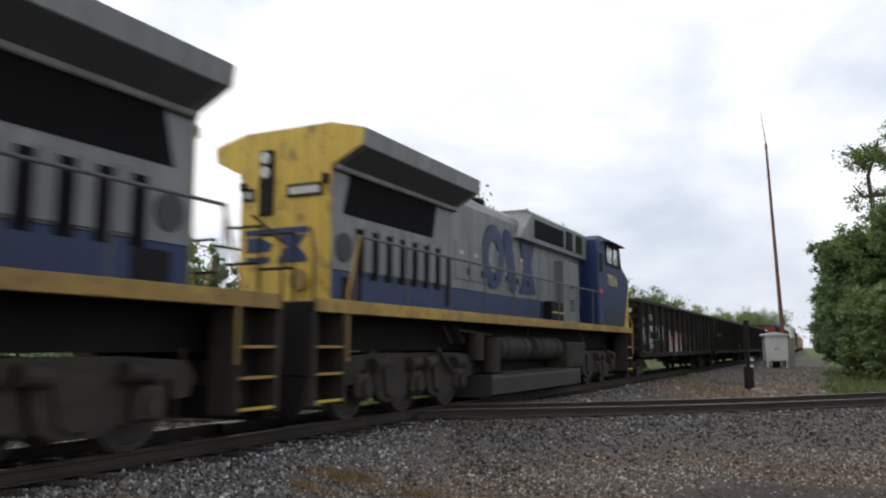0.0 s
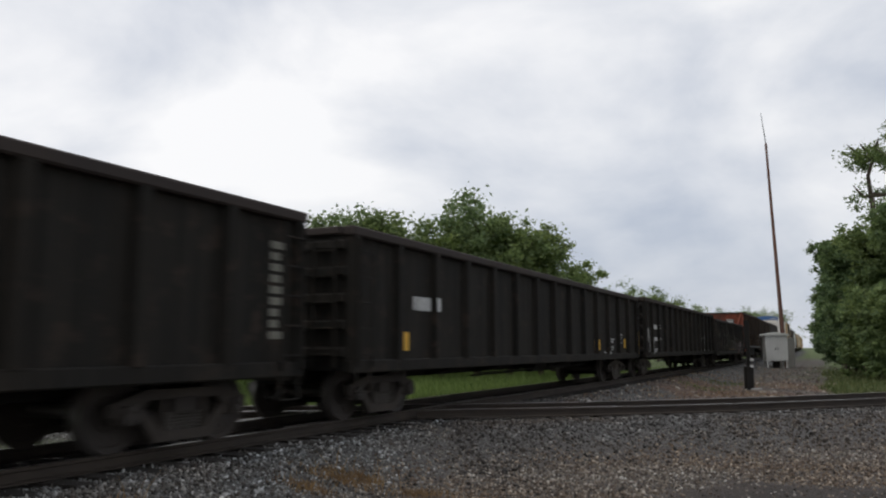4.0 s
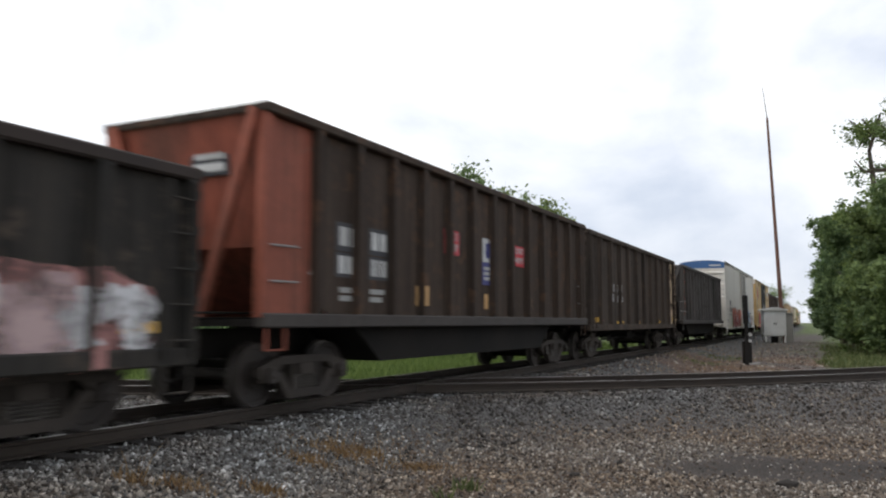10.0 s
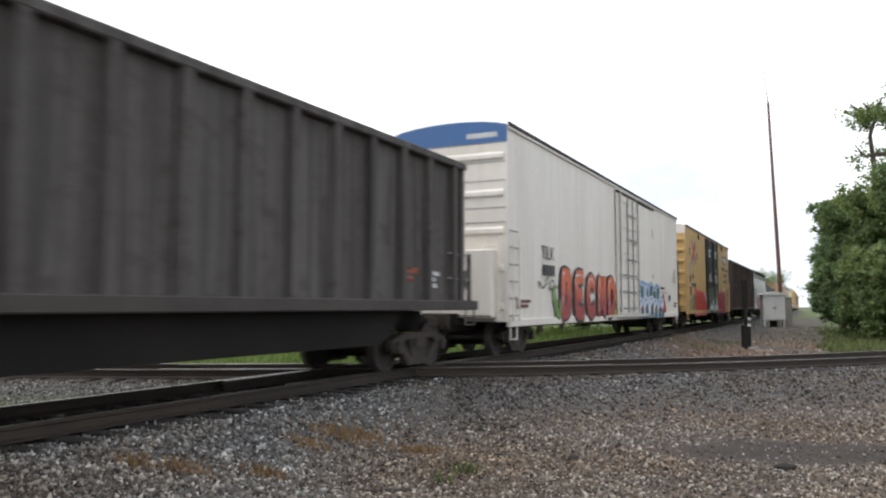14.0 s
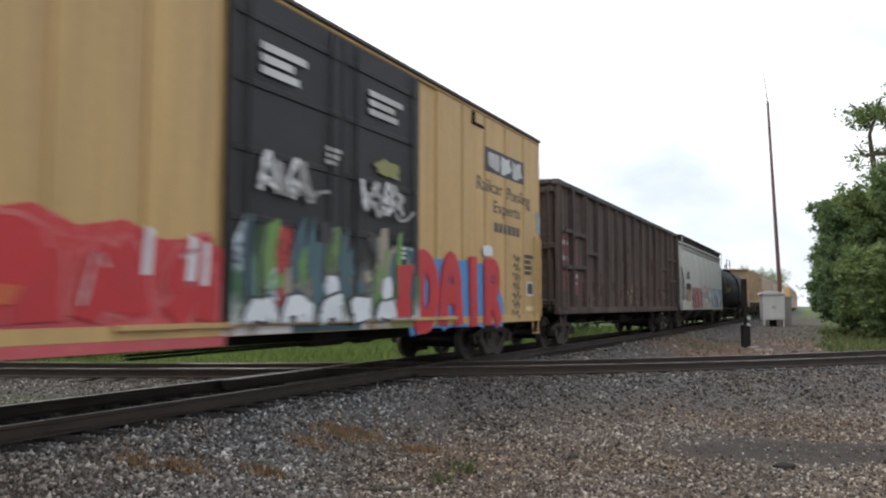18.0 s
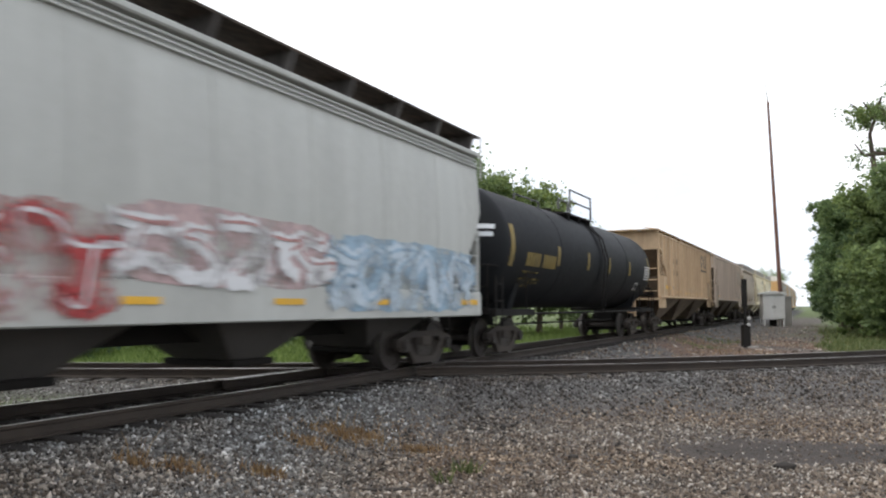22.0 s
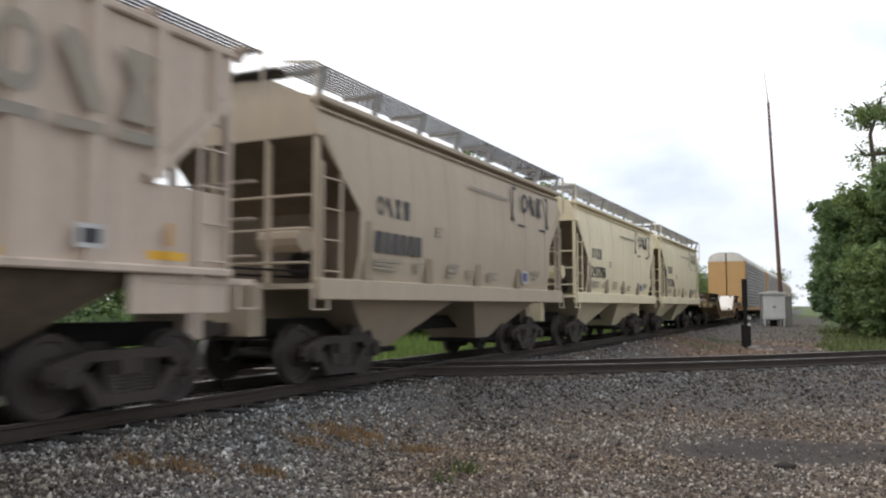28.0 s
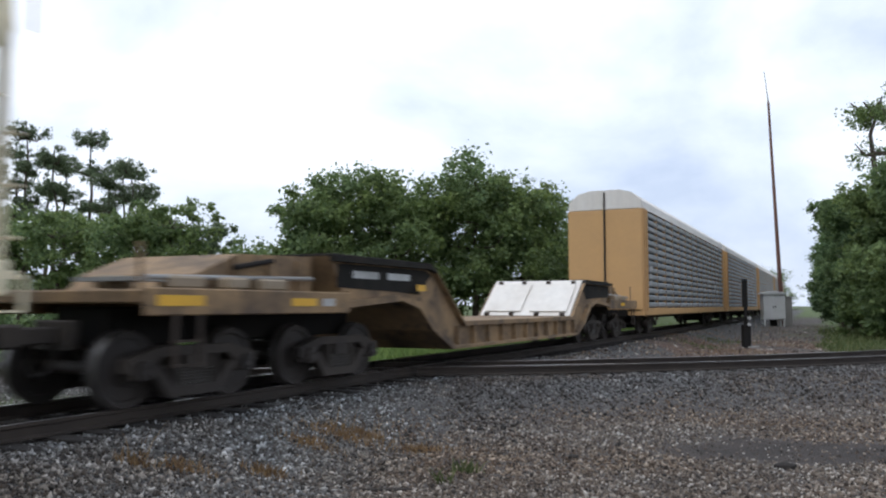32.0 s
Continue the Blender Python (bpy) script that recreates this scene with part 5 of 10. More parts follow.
def depressed_flat(name, label, L, mat):
    """A depressed-centre flat: low end decks over paired trucks, raised inset boxes, goosenecks down to a low middle."""
    car = car_root(name, label, "flat car")
    h = L / 2 - 0.6
    top = [(-5.3, 2.0), (-5.12, 1.93), (-3.78, 0.9), (3.78, 0.9), (5.12, 1.93), (5.3, 2.0)]
    low = [(4.3, 0.34), (5.2, 0.75), (5.75, 1.16), (6.4, 1.3), (8.15, 1.18), (8.15, 1.44)]
    web = [(-8.5, 1.98)] + top + [(8.5, 1.98)] + [(8.15, 1.44)] + low[::-1][1:] + [(-x, z) for x, z in low[:-1]] + [(-8.15, 1.44)]
    part("deck_frame", prism(B(), web, "y", -1.4, 1.4), mat, car)
    for sgn in (-1, 1):
        y0, y1 = sorted((sgn * 1.4, sgn * 1.52))
        rim = top[1:-1] + [(5.02, 1.83), (3.7, 0.8), (-3.7, 0.8), (-5.02, 1.83)]
        part("top_flange", prism(B(), rim, "y", y0, y1), mat, car)
        for sx in (-1, 1):
            part("black_flange", prism(B(), [(sx * 8.5, 1.98), (sx * 5.3, 2.02), (sx * 5.12, 1.935), (sx * 5.02, 1.835), (sx * 5.28, 1.9), (sx * 8.5, 1.9)], "y", y0, y1), M["gon"], car)
            part("black_top", box(B(), min(sx * 8.4, sx * 5.35), max(sx * 8.4, sx * 5.35), min(0.0, sgn * 1.4), max(0.0, sgn * 1.4), 1.985, 2.03, 0.01), M["gon"], car)
        for sx in (-1, 1):
            foot = [(sx * x, z) for x, z in low] + [(sx * 8.15, 1.28), (sx * 6.5, 1.4), (sx * 5.62, 1.27), (sx * 5.08, 0.86), (sx * 4.22, 0.44)]
            part("bottom_flange", prism(B(), foot, "y", y0, y1), mat, car)
            part("sooty_web", prism(B(), [(sx * 8.3, 1.5), (sx * 8.3, 1.88), (sx * 5.35, 1.88), (sx * 5.1, 1.8), (sx * 5.6, 1.42), (sx * 6.5, 1.46)], "y", *sorted((sgn * 1.4, sgn * 1.408))), M["gon"], car, "sooty black gooseneck side")
        part("low_edge", box(B(), -4.3, 4.3, y0, y1, 0.34, 0.42, 0.01), mat, car)
    for k in range(11):
        x = -4.0 + k * 0.8
        part("side_gusset", box(B(), x - 0.03, x + 0.03, -1.5, -1.39, 0.42, 0.8), mat, car)
    for sx in (-1, 1):
        x0, x1 = sorted((sx * 8.1, sx * h))
        part("end_deck", box(B(), x0, x1, -1.5, 1.5, 1.24, 1.4, 0.02), mat, car)
        part("end_edge", box(B(), x0, x1, -1.53, -1.46, 1.1, 1.42, 0.015), mat, car)
        part("end_edge", box(B(), x0, x1, 1.46, 1.53, 1.1, 1.42, 0.015), mat, car)
        part("raised_box", prism(B(), [(sx * 8.52, 1.4), (sx * 11.2, 1.4), (sx * 11.0, 1.62), (sx * 10.2, 1.92), (sx * 8.52, 1.97)], "y", -1.08, 1.08), mat, car, "raised tan box over the trucks")
        part("span_bolster", box(B(), min(sx * 6.6, sx * 11.8), max(sx * 6.6, sx * 11.8), -0.5, 0.5, 0.72, 1.2, 0.02), M["under"], car)
        for x in (7.66, 10.92):
            add_truck(car, sx * x)
        for x in (8.9, 9.6, 10.3, 11.0):
            part("box_rib", box(B(), sx * x - 0.04, sx * x + 0.04, -1.14, -1.07, 1.4, 1.6 if x > 10.5 else 1.88), mat, car)
        for x, y, w_ in ((11.3, -1.15, 0.3), (10.55, -1.3, 0.2), (9.75, -1.25, 0.26), (11.75, -0.5, 0.22)):
            part("tie_down", box(B(), sx * x - w_, sx * x + w_, y - 0.12, y + 0.12, 1.42, 1.58, 0.03), M["bolster"], car)
        part("brake_rod", rod(B(), (sx * 11.9, -1.2, 1.55), (sx * 8.7, -1.22, 1.62), 0.03, 8), M["pipe"], car)
        part("brake_platform", box(B(), sx * 11.85 - 0.25, sx * 11.85 + 0.25, -1.2, -0.2, 1.5, 1.55), M["pipe"], car)
        part("grab_post", beam(B(), (sx * (h - 0.1), -1.3, 1.3), (sx * (h - 0.1), -1.3, 1.95), 0.04, 0.04), mat, car)
        bm = B()
        for x in (11.35, 11.75):
            beam(bm, (sx * x, -1.51, 1.1), (sx * x, -1.51, 0.5), 0.03, 0.07)
        beam(bm, (sx * 11.3, -1.51, 0.52), (sx * 11.8, -1.51, 0.52), 0.07, 0.03)
        beam(bm, (sx * 11.3, -1.51, 0.8), (sx * 11.8, -1.51, 0.8), 0.05, 0.03)
        part("stirrup_step", bm, M["brown"], car)
    part("slope_plate", prism(B(), [(3.72, 0.92), (5.1, 2.0), (5.2, 2.0), (3.82, 0.92)], "y", -1.42, 1.42), M["white"], car, "white plate on the gooseneck slope")
    for y in (-0.72, 0.72):
        part("plate_panel", prism(B(), [(3.84, 1.04), (4.9, 1.87), (4.87, 1.89), (3.81, 1.06)], "y", y - 0.58, y + 0.58), M["white"], car)
    for y in (-1.2, -0.4, 0.4, 1.2):
        part("plate_hinge", box(B(), 3.68, 3.8, y - 0.06, y + 0.06, 0.9, 1.02), M["brown"], car)
        part("plate_ring", box(B(), 4.86, 4.96, y - 0.06, y + 0.06, 1.86, 1.98), M["brown"], car)
    part("hose_loop", rod(B(), (-10.4, -1.18, 1.72), (-9.6, -1.18, 1.85), 0.04, 8), M["under"], car)
    add_ends(car, L / 2)
    return car


def autorack(name, label, L, H, panelmat, bodymat, caps):
    car = car_root(name, label, "autorack car")
    h = L / 2 - 0.9
    w = 1.55
    eave = H - 0.82
    bm = B()
    box(bm, -h, h, -w + 0.12, w - 0.12, 1.0, eave)
    part("inner_deck", bm, M["under"], car)
    bm = B()
    roof = [(-w, eave), (-w + 0.05, eave + 0.35), (-w + 0.45, H - 0.12), (-0.6, H), (0.6, H), (w - 0.45, H - 0.12), (w - 0.05, eave + 0.35), (w, eave)]
    prism(bm, roof, "x", -h + 0.1, h - 0.1)
    part("roof", bm, caps, car)
    bays = 13
    pitch = (2 * h - 1.8) / bays
    slat = mesh_of(prism(B(), [(-w + 0.02, 0.0), (-w - 0.03, 0.05), (-w - 0.03, 0.17), (-w + 0.02, 0.22)], "x", 0.07, pitch - 0.07), "screen_slat", panelmat)
    upright = mesh_of(box(B(), -0.06, 0.06, -w - 0.01, -w + 0.1, 1.0, eave), "side_post", bodymat)
    for i in range(bays):
        a = -h + 0.9 + pitch * i
        link("side_post", upright, car, at=(a, 0, 0))
        for j in range(14):
            link("screen_slat", slat, car, at=(a, 0, 1.15 + j * (eave - 1.15) / 14))
    bm = B()
    box(bm, -h, h, -w - 0.02, w + 0.02, 0.82, 1.12, 0.02)
    part("side_sill", bm, bodymat, car)
    for sx in (-1, 1):
        for sgn in (-1, 1):
            bm = B()
            x0, x1 = sorted((sx * (h - 0.9), sx * (h + 0.02)))
            y0, y1 = sorted((sgn * (w - 0.06), sgn * (w + 0.02)))
            box(bm, x0, x1, y0, y1, 1.1, eave, 0.02)
            part("corner_panel", bm, bodymat, car)
            bm = B()
            x0, x1 = sorted((sx * (h - 0.05), sx * (h + 0.06)))
            y0, y1 = sorted((sgn * 0.03, sgn * (w - 0.03)))
            box(bm, x0, x1, y0, y1, 1.05, eave, 0.02)
            part("end_door", bm, bodymat, car)
            bm = B()
            half_roof = [(sgn * 0.03, eave + 0.02), (sgn * 0.03, H), (sgn * 0.6, H), (sgn * (w - 0.45), H - 0.12), (sgn * (w - 0.05), eave + 0.35), (sgn * (w - 0.02), eave + 0.02)]
            prism(bm, half_roof, "x", x0, x1)
            part("end_cap", bm, caps, car)
        bm = B()
        rod(bm, (sx * (h + 0.1), 0.0, 1.2), (sx * (h + 0.1), 0.0, H - 0.1), 0.035, 8)
        part("door_rod", bm, M["rail"], car)
        ladder(car, sx * (h - 0.3), -w - 0.05, 1.0, eave, 0.4, bodymat)
        bm = B()
        box(bm, min(sx * h, sx * (h + 0.5)), max(sx * h, sx * (h + 0.5)), -0.9, 0.9, 0.8, 1.05)
        part("end_sill", bm, M["under"], car)
    centre_sill(car, L / 2)
    t = L / 2 - 4.4
    add_truck(car, -t)
    add_truck(car, t)
    add_ends(car, L / 2)
    return car

# ---- locomotive ----
def loco_truck(car, x, flip):
    """Cast frame with hanging bowls between the axles, axle boxes, springs and brake cylinders."""
    bm = box(B(), -1.1, 1.1, -1.02, 1.02, 0.6, 0.85, 0.02)
    t = part("truck", bm, M["truck"], car, "six-wheel cast steel truck, grey with dust", (x, 0, 0))
    for sgn in (-1, 1):
        a, b = sorted((sgn * 1.02, sgn * 1.16))
        bm = prism(B(), [(-2.6, 0.86), (-2.45, 1.06), (-1.5, 1.12), (1.5, 1.12), (2.45, 1.06), (2.6, 0.86), (2.5, 0.62), (2.25, 0.6), (2.2, 0.84), (1.62, 0.86), (1.45, 0.36), (1.2, 0.26), (0.7, 0.26), (0.45, 0.36), (0.3, 0.86),
                   (-0.3, 0.86), (-0.45, 0.36), (-0.7, 0.26), (-1.2, 0.26), (-1.45, 0.36), (-1.62, 0.86), (-2.2, 0.84), (-2.25, 0.6), (-2.5, 0.62)], "y", a, b)
        part("side_frame", bm, M["loco_truck"], t)
        for k in (-0.95, 0.95):
            bm = prism(B(), [(k - 0.4, 0.95), (k + 0.4, 0.95), (k + 0.27, 0.42), (k + 0.12, 0.34), (k - 0.12, 0.34), (k - 0.27, 0.42)], "y", *sorted((sgn * 1.16, sgn * 1.21)))
            part("frame_bowl", bm, M["loco_truck"], t)
    for dx in (-1.9, 0.0, 1.9):
        w = link("wheelset", WHEELSET_LOCO, t, at=(dx, 0, LOCO_R))
        SPIN.append((w, (dx, 0, LOCO_R), LOCO_R))
    for y in (-1.0, 1.0):
        for k in (-1.6, -0.3, 0.3, 1.6):
            part("brake_cylinder", rod(B(), (k - 0.2, y * 1.26, 0.92), (k + 0.16, y * 1.26, 0.95), 0.12, 12), M["loco_truck"], t)
            part("brake_shoe", prism(B(), [(k - 0.08, 0.82), (k + 0.08, 0.82), (k + 0.04, 0.36), (k - 0.12, 0.3)], "y", *sorted((y * 0.98, y * 1.06))), M["loco_truck"], t)
        for k in (-1.9, 0.0, 1.9):
            part("axle_box", box(B(), k - 0.24, k + 0.24, *sorted((y * 1.04, y * 1.2)), 0.36, 0.78, 0.05), M["truck"], t)
            part("axle_cap", rod(B(), (k, y * 1.2, 0.54), (k, y * 1.26, 0.54), 0.15, 14), M["loco_truck"], t)
            for q in (-0.16, 0.16):
                part("spring", rod(B(), (k + q, y * 1.1, 0.76), (k + q, y * 1.1, 1.02), 0.075, 10), M["truck"], t)
        part("sand_pipe", rod(B(), (-2.45, y * 1.1, 1.2), (-2.62, y * 0.8, 0.14), 0.025, 6), M["truck"], t)
        part("damper", rod(B(), (0.55, y * 1.3, 1.2), (1.3, y * 1.3, 0.7), 0.05, 8), M["loco_truck"], t)
    return t


def locomotive(name, label):
    """A six-axle wide-cab diesel, long hood towards -x, cab towards +x."""
    car = tagged(new(name), label, "locomotive", "cars of the freight train")
    L = 21.6
    h = L / 2 - 0.55
    dk = 1.78                                   # deck
    hw = 0.95                                   # half width of the hood
    bm = box(B(), -h, h, -1.5, 1.5, dk - 0.12, dk, 0.01)
    part("deck", bm, M["under"], car)
    for sgn in (-1, 1):
        y0, y1 = sorted((sgn * 1.46, sgn * 1.53))
        bm = box(B(), -h + 0.1, h - 0.1, y0, y1, dk - 0.13, dk + 0.07, 0.01)
        part("frame_stripe", bm, M["lstripe"], car, "dirty yellow frame edge with brown patches")
        x = -h + 1.5
        while x < h - 1.2:
            part("jacking_plate", box(B(), x, x + 0.4, *sorted((sgn * 1.525, sgn * 1.54)), dk - 0.11, dk - 0.01), M["lochre"], car)
            x += 1.37
    bm = box(B(), -h + 0.2, h - 0.2, -0.7, 0.7, 1.1, dk - 0.1)
    part("frame", bm, M["under"], car)
    # hood: blue band below, grey above
    hx0, hx1 = -h + 1.25, 5.6
    bm = box(B(), hx0, hx1, -hw, hw, dk, dk + 0.6, 0.02)
    part("hood_base", bm, M["lblue"], car, "blue lower band of the hood")
    bm = prism(B(), [(-hw, dk + 0.6), (-hw, 4.2), (-hw + 0.1, 4.38), (-hw + 0.32, 4.52), (hw - 0.32, 4.52), (hw - 0.1, 4.38), (hw, 4.2), (hw, dk + 0.6)], "x", hx0, hx1)
    part("hood", bm, M["lgrey"], car)
    # rear end, yellow
    bm = prism(B(), [(-hw - 0.01, dk), (-hw - 0.01, 4.03), (-1.55, 4.31), (-1.58, 4.57), (-0.9, 4.73), (0.9, 4.73), (1.58, 4.57), (1.55, 4.31), (hw + 0.01, 4.03), (hw + 0.01, dk)], "x", hx0 - 0.02, hx0 + 0.0)
    rear = part("rear_wall", bm, M["lyellow"], car, "yellow end wall of the long hood")
    bm = box(B(), hx0 - 0.07, hx0 - 0.01, 0.24, 0.54, 3.3, 4.4, 0.02)
    part("headlight_recess", bm, M["ldark"], rear)
    for z in (4.02, 4.26):
        bm = rod(B(), (hx0 - 0.07, 0.39, z), (hx0 - 0.11, 0.39, z), 0.1, 14)
        part("headlight", bm, M["lens"], rear)
    def flat_shape(q):
        return part("emblem", prism(B(), q, "x", hx0 - 0.035, hx0 - 0.02), M["lblue"], rear, "blue emblem shape")
    flat_shape([(0.85, 2.98), (-0.5, 2.98), (-0.5, 3.08), (0.85, 3.08)])
    flat_shape([(0.12, 2.52), (-0.5, 2.52), (-0.48, 2.6), (-0.3, 2.76), (-0.46, 2.95), (0.08, 2.95), (-0.08, 2.76), (0.1, 2.6)])
    flat_shape([(0.8, 2.52), (0.3, 2.52), (0.3, 2.62), (0.8, 2.62)])
    flat_shape([(0.8, 2.7), (0.3, 2.7), (0.24, 2.82), (0.5, 2.94), (0.8, 2.94)])
    for y in (-0.85, 0.9):
        part("corner_fitting", box(B(), hx0 - 0.1, hx0 - 0.015, y - 0.06, y + 0.06, 3.75, 3.9, 0.02), M["ldark"], rear)
    part("brake_wheel", rod(B(), (hx0 - 0.06, -0.35, 2.22), (hx0 - 0.1, -0.35, 2.22), 0.18, 12), M["lochre"], rear)
    for y0_, y1_ in ((-0.78, -0.05), (0.66, 0.9)):
        nb = part("number_board", box(B(), hx0 - 0.04, hx0 - 0.015, y0_, y1_, 3.56, 3.78), M["ldark"], rear)
        part("number_bar", box(B(), hx0 - 0.047, hx0 - 0.041, y0_ + 0.06, y1_ - 0.06, 3.61, 3.73), M["mark"], nb)
    # radiator wings
    rx0, rx1 = hx0, hx0 + 4.75
    bm = prism(B(), [(-hw, 4.02), (-1.55, 4.3), (-1.58, 4.58), (-0.9, 4.74), (0.9, 4.74), (1.58, 4.58), (1.55, 4.3), (hw, 4.02)], "x", rx0, rx1)
    part("radiator_wing", bm, M["lgrey"], car, "overhanging grey radiator wing")
    for f in (-1, 1):
        part("wing_rail", box(B(), rx0 + 0.02, rx1, *sorted((f * (hw + 0.1), f * (hw - 0.02))), 3.96, 4.06, 0.02), M["lgrey"], car)
        part("door_vent", box(B(), rx0 + 0.35, rx0 + 0.95, *sorted((f * (hw + 0.015), f * hw)), dk + 0.1, dk + 0.5, 0.004), M["ldark"], car)
        part("filter_cover", rod(B(), (rx0 + 0.38, f * (hw - 0.01), 2.75), (rx0 + 0.38, f * (hw + 0.03), 2.75), 0.24, 16), M["lfilter"], car, "round dark filter cover")
    for f in (-1, 1):
        y0, y1 = sorted((f * (hw + 0.02), f * (hw - 0.04)))
        # flat sheet; the opening's inner darkness is in its colour
        part("radiator_grille", prism(B(), [(rx0 + 0.35, 3.3), (rx0 + 0.55, 3.98), (rx1 - 0.9, 3.98), (rx1 - 1.1, 3.3)], "y", y0, y1), M["void"], car, "radiator intake, the dark of its opening painted as a black sheet")
    for sgn in (-1, 1):
        bm = prism(B(), [(sgn * hw, 4.03), (sgn * 1.54, 4.295), (sgn * 1.54, 4.285), (sgn * hw, 4.0)], "x", rx0 + 0.2, rx1 - 0.2)
        part("radiator_screen", bm, M["lscreen"], car)
    # hood doors and louvres
    for f in (-1, 1):
        for i in range(7):
            x = hx0 + 0.75 + i * 0.5
            y0, y1 = sorted((f * (hw + 0.012), f * (hw - 0.02)))
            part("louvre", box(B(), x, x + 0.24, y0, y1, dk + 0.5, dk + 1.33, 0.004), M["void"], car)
            y0, y1 = sorted((f * (hw + 0.035), f * (hw - 0.02)))
            part("louvre_door", box(B(), x + 0.25, x + 0.51, y0, y1, dk + 0.62, dk + 1.38, 0.012), M["lgrey"], car)
        y0, y1 = sorted((f * (hw + 0.02), f * (hw - 0.02)))
        part("battery_louvre", box(B(), hx0 + 4.3, hx0 + 4.55, y0, y1, dk + 0.2, dk + 1.2, 0.01), M["ldark"], car)
        x = hx0 + 4.75
        while x < 0.2:
            part("hood_door", box(B(), x, x + 0.72, y0, y1, dk + 0.8, 3.4, 0.012), M["lgrey"], car)
            part("warning_decal", box(B(), x + 0.22, x + 0.42, *sorted((f * (hw + 0.021), f * (hw + 0.027))), 3.12, 3.19), M["mark"], car)
            if int(x * 3) % 2:
                part("warning_decal", box(B(), x + 0.12, x + 0.3, *sorted((f * (hw + 0.021), f * (hw + 0.027))), 3.3, 3.36), M["mark"], car)
                part("decal_band", box(B(), x + 0.12, x + 0.3, *sorted((f * (hw + 0.021), f * (hw + 0.027))), 3.36, 3.39), M["sign_red"], car)
            part("door_latch", box(B(), x + 0.64, x + 0.68, *sorted((f * (hw + 0.021), f * (hw + 0.045))), 2.7, 2.85), M["under"], car)
            x += 0.78
        while x < hx1 - 0.7:
            part("hood_door", box(B(), x, x + 0.82, y0, y1, dk + 0.62, 3.55, 0.012), M["lgrey"], car)
            x += 0.88
        ye = sorted((f * 1.19, f * 1.13))
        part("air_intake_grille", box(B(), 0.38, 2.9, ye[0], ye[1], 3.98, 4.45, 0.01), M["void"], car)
        for xa in (3.2, 4.22):
            part("vent_louvre", box(B(), xa, xa + 0.62, ye[0], ye[1], 3.97, 4.5, 0.01), M["under"], car)
        lk = part("equipment_locker", box(B(), 2.75, 4.27, *sorted((f * 1.22, f * hw)), dk, 3.6, 0.02), M["lgrey"], car)
        for i in range(5):
            part("slat", box(B(), 3.3, 3.75, *sorted((f * 1.235, f * 1.21)), dk + 0.42 + i * 0.07, dk + 0.45 + i * 0.07), M["ldark"], lk)
        part("latch", box(B(), 3.45, 3.6, *sorted((f * 1.235, f * 1.21)), 2.85, 2.92), M["ldark"], lk)
        tb = part("tool_box", box(B(), 1.65, 2.72, *sorted((f * 1.2, f * hw)), dk, dk + 0.62, 0.02), M["ldark"], car)
        part("box_edge", box(B(), 1.67, 2.7, *sorted((f * 1.21, f * 1.19)), dk + 0.3, dk + 0.34), M["lyellow"], tb)
    bm = prism(B(), [(-1.15, 3.85), (-1.17, 4.58), (-1.0, 4.7), (1.0, 4.7), (1.17, 4.58), (1.15, 3.85)], "x", 0.18, hx1 - 0.2)
    for v in bm.verts:
        if v.co.x < 1.0 and v.co.z < 4.0:
            v.co.x -= 0.9
    part("equipment_box", bm, M["lgrey"], car)
    bm = rod(B(), (hx0 + 8.2, 0, 4.45), (hx0 + 8.2, 0, 4.63), 0.4, 14)
    part("exhaust_stack", bm, M["under"], car)
    for xa in (hx0 + 5.3, hx0 + 6.5, hx0 + 9.4):
        part("roof_vent", box(B(), xa, xa + 0.45, -0.75, -0.2, 4.48, 4.6, 0.03), M["ldark"], car)
    for i in range(3):
        bm = rod(B(), (hx1 - 0.5, -0.2 + i * 0.2, 4.6), (hx1 - 0.1 - i * 0.1, -0.2 + i * 0.2, 4.76), 0.05, 8, 0.1)
        part("horn", bm, M["pipe"], car)
    # cab and nose: one wide blue shell with a slanted windshield and a chamfered yellow front
    c0, c1, nose = 5.42, 8.4, 9.95
    bm = prism(B(), [(c0, dk), (nose - 0.97, dk), (nose - 0.11, 3.5), (c1 + 0.27, 3.92), (c1 + 0.2, 3.85), (c0, 3.85)], "y", -1.5, 1.5)
    box(bm, c0, c0 + 1.15, -1.5, 1.5, 3.85, 4.47)
    cab = part("cab", bm, M["lblue"], car, "dark blue wide cab")
    part("cab_roof", prism(B(), [(c0, 4.47), (c0, 4.5), (c0 + 0.3, 4.66), (c1 - 0.15, 4.68), (c1 + 0.05, 4.58), (c1 + 0.08, 4.47)], "y", -1.5, 1.5), M["lblue"], cab)
    for y in (-1.42, 0.0, 1.42):
        part("window_post", beam(B(), (c1 + 0.21, y, 3.88), (c1 + 0.04, y, 4.5), 0.1, 0.14), M["lblue"], cab)
    part("cab_seat", box(B(), c1 - 1.35, c1 - 1.2, -1.2, -0.75, 3.85, 4.2, 0.04), M["ldark"], cab)
    part("control_stand", box(B(), c1 - 0.75, c1 - 0.35, -0.75, -0.2, 3.85, 4.08, 0.03), M["ldark"], cab)
    bm = prism(B(), [(nose - 0.96, dk), (nose, dk), (nose, 3.42), (nose - 0.1, 3.5)], "y", -1.44, 1.44)
    nz = part("nose_front", bm, M["lyellow"], car, "yellow chamfered nose front")
    part("nose_door", box(B(), nose - 0.01, nose + 0.03, -0.35, 0.35, dk + 0.1, 3.2, 0.02), M["lyellow"], nz)
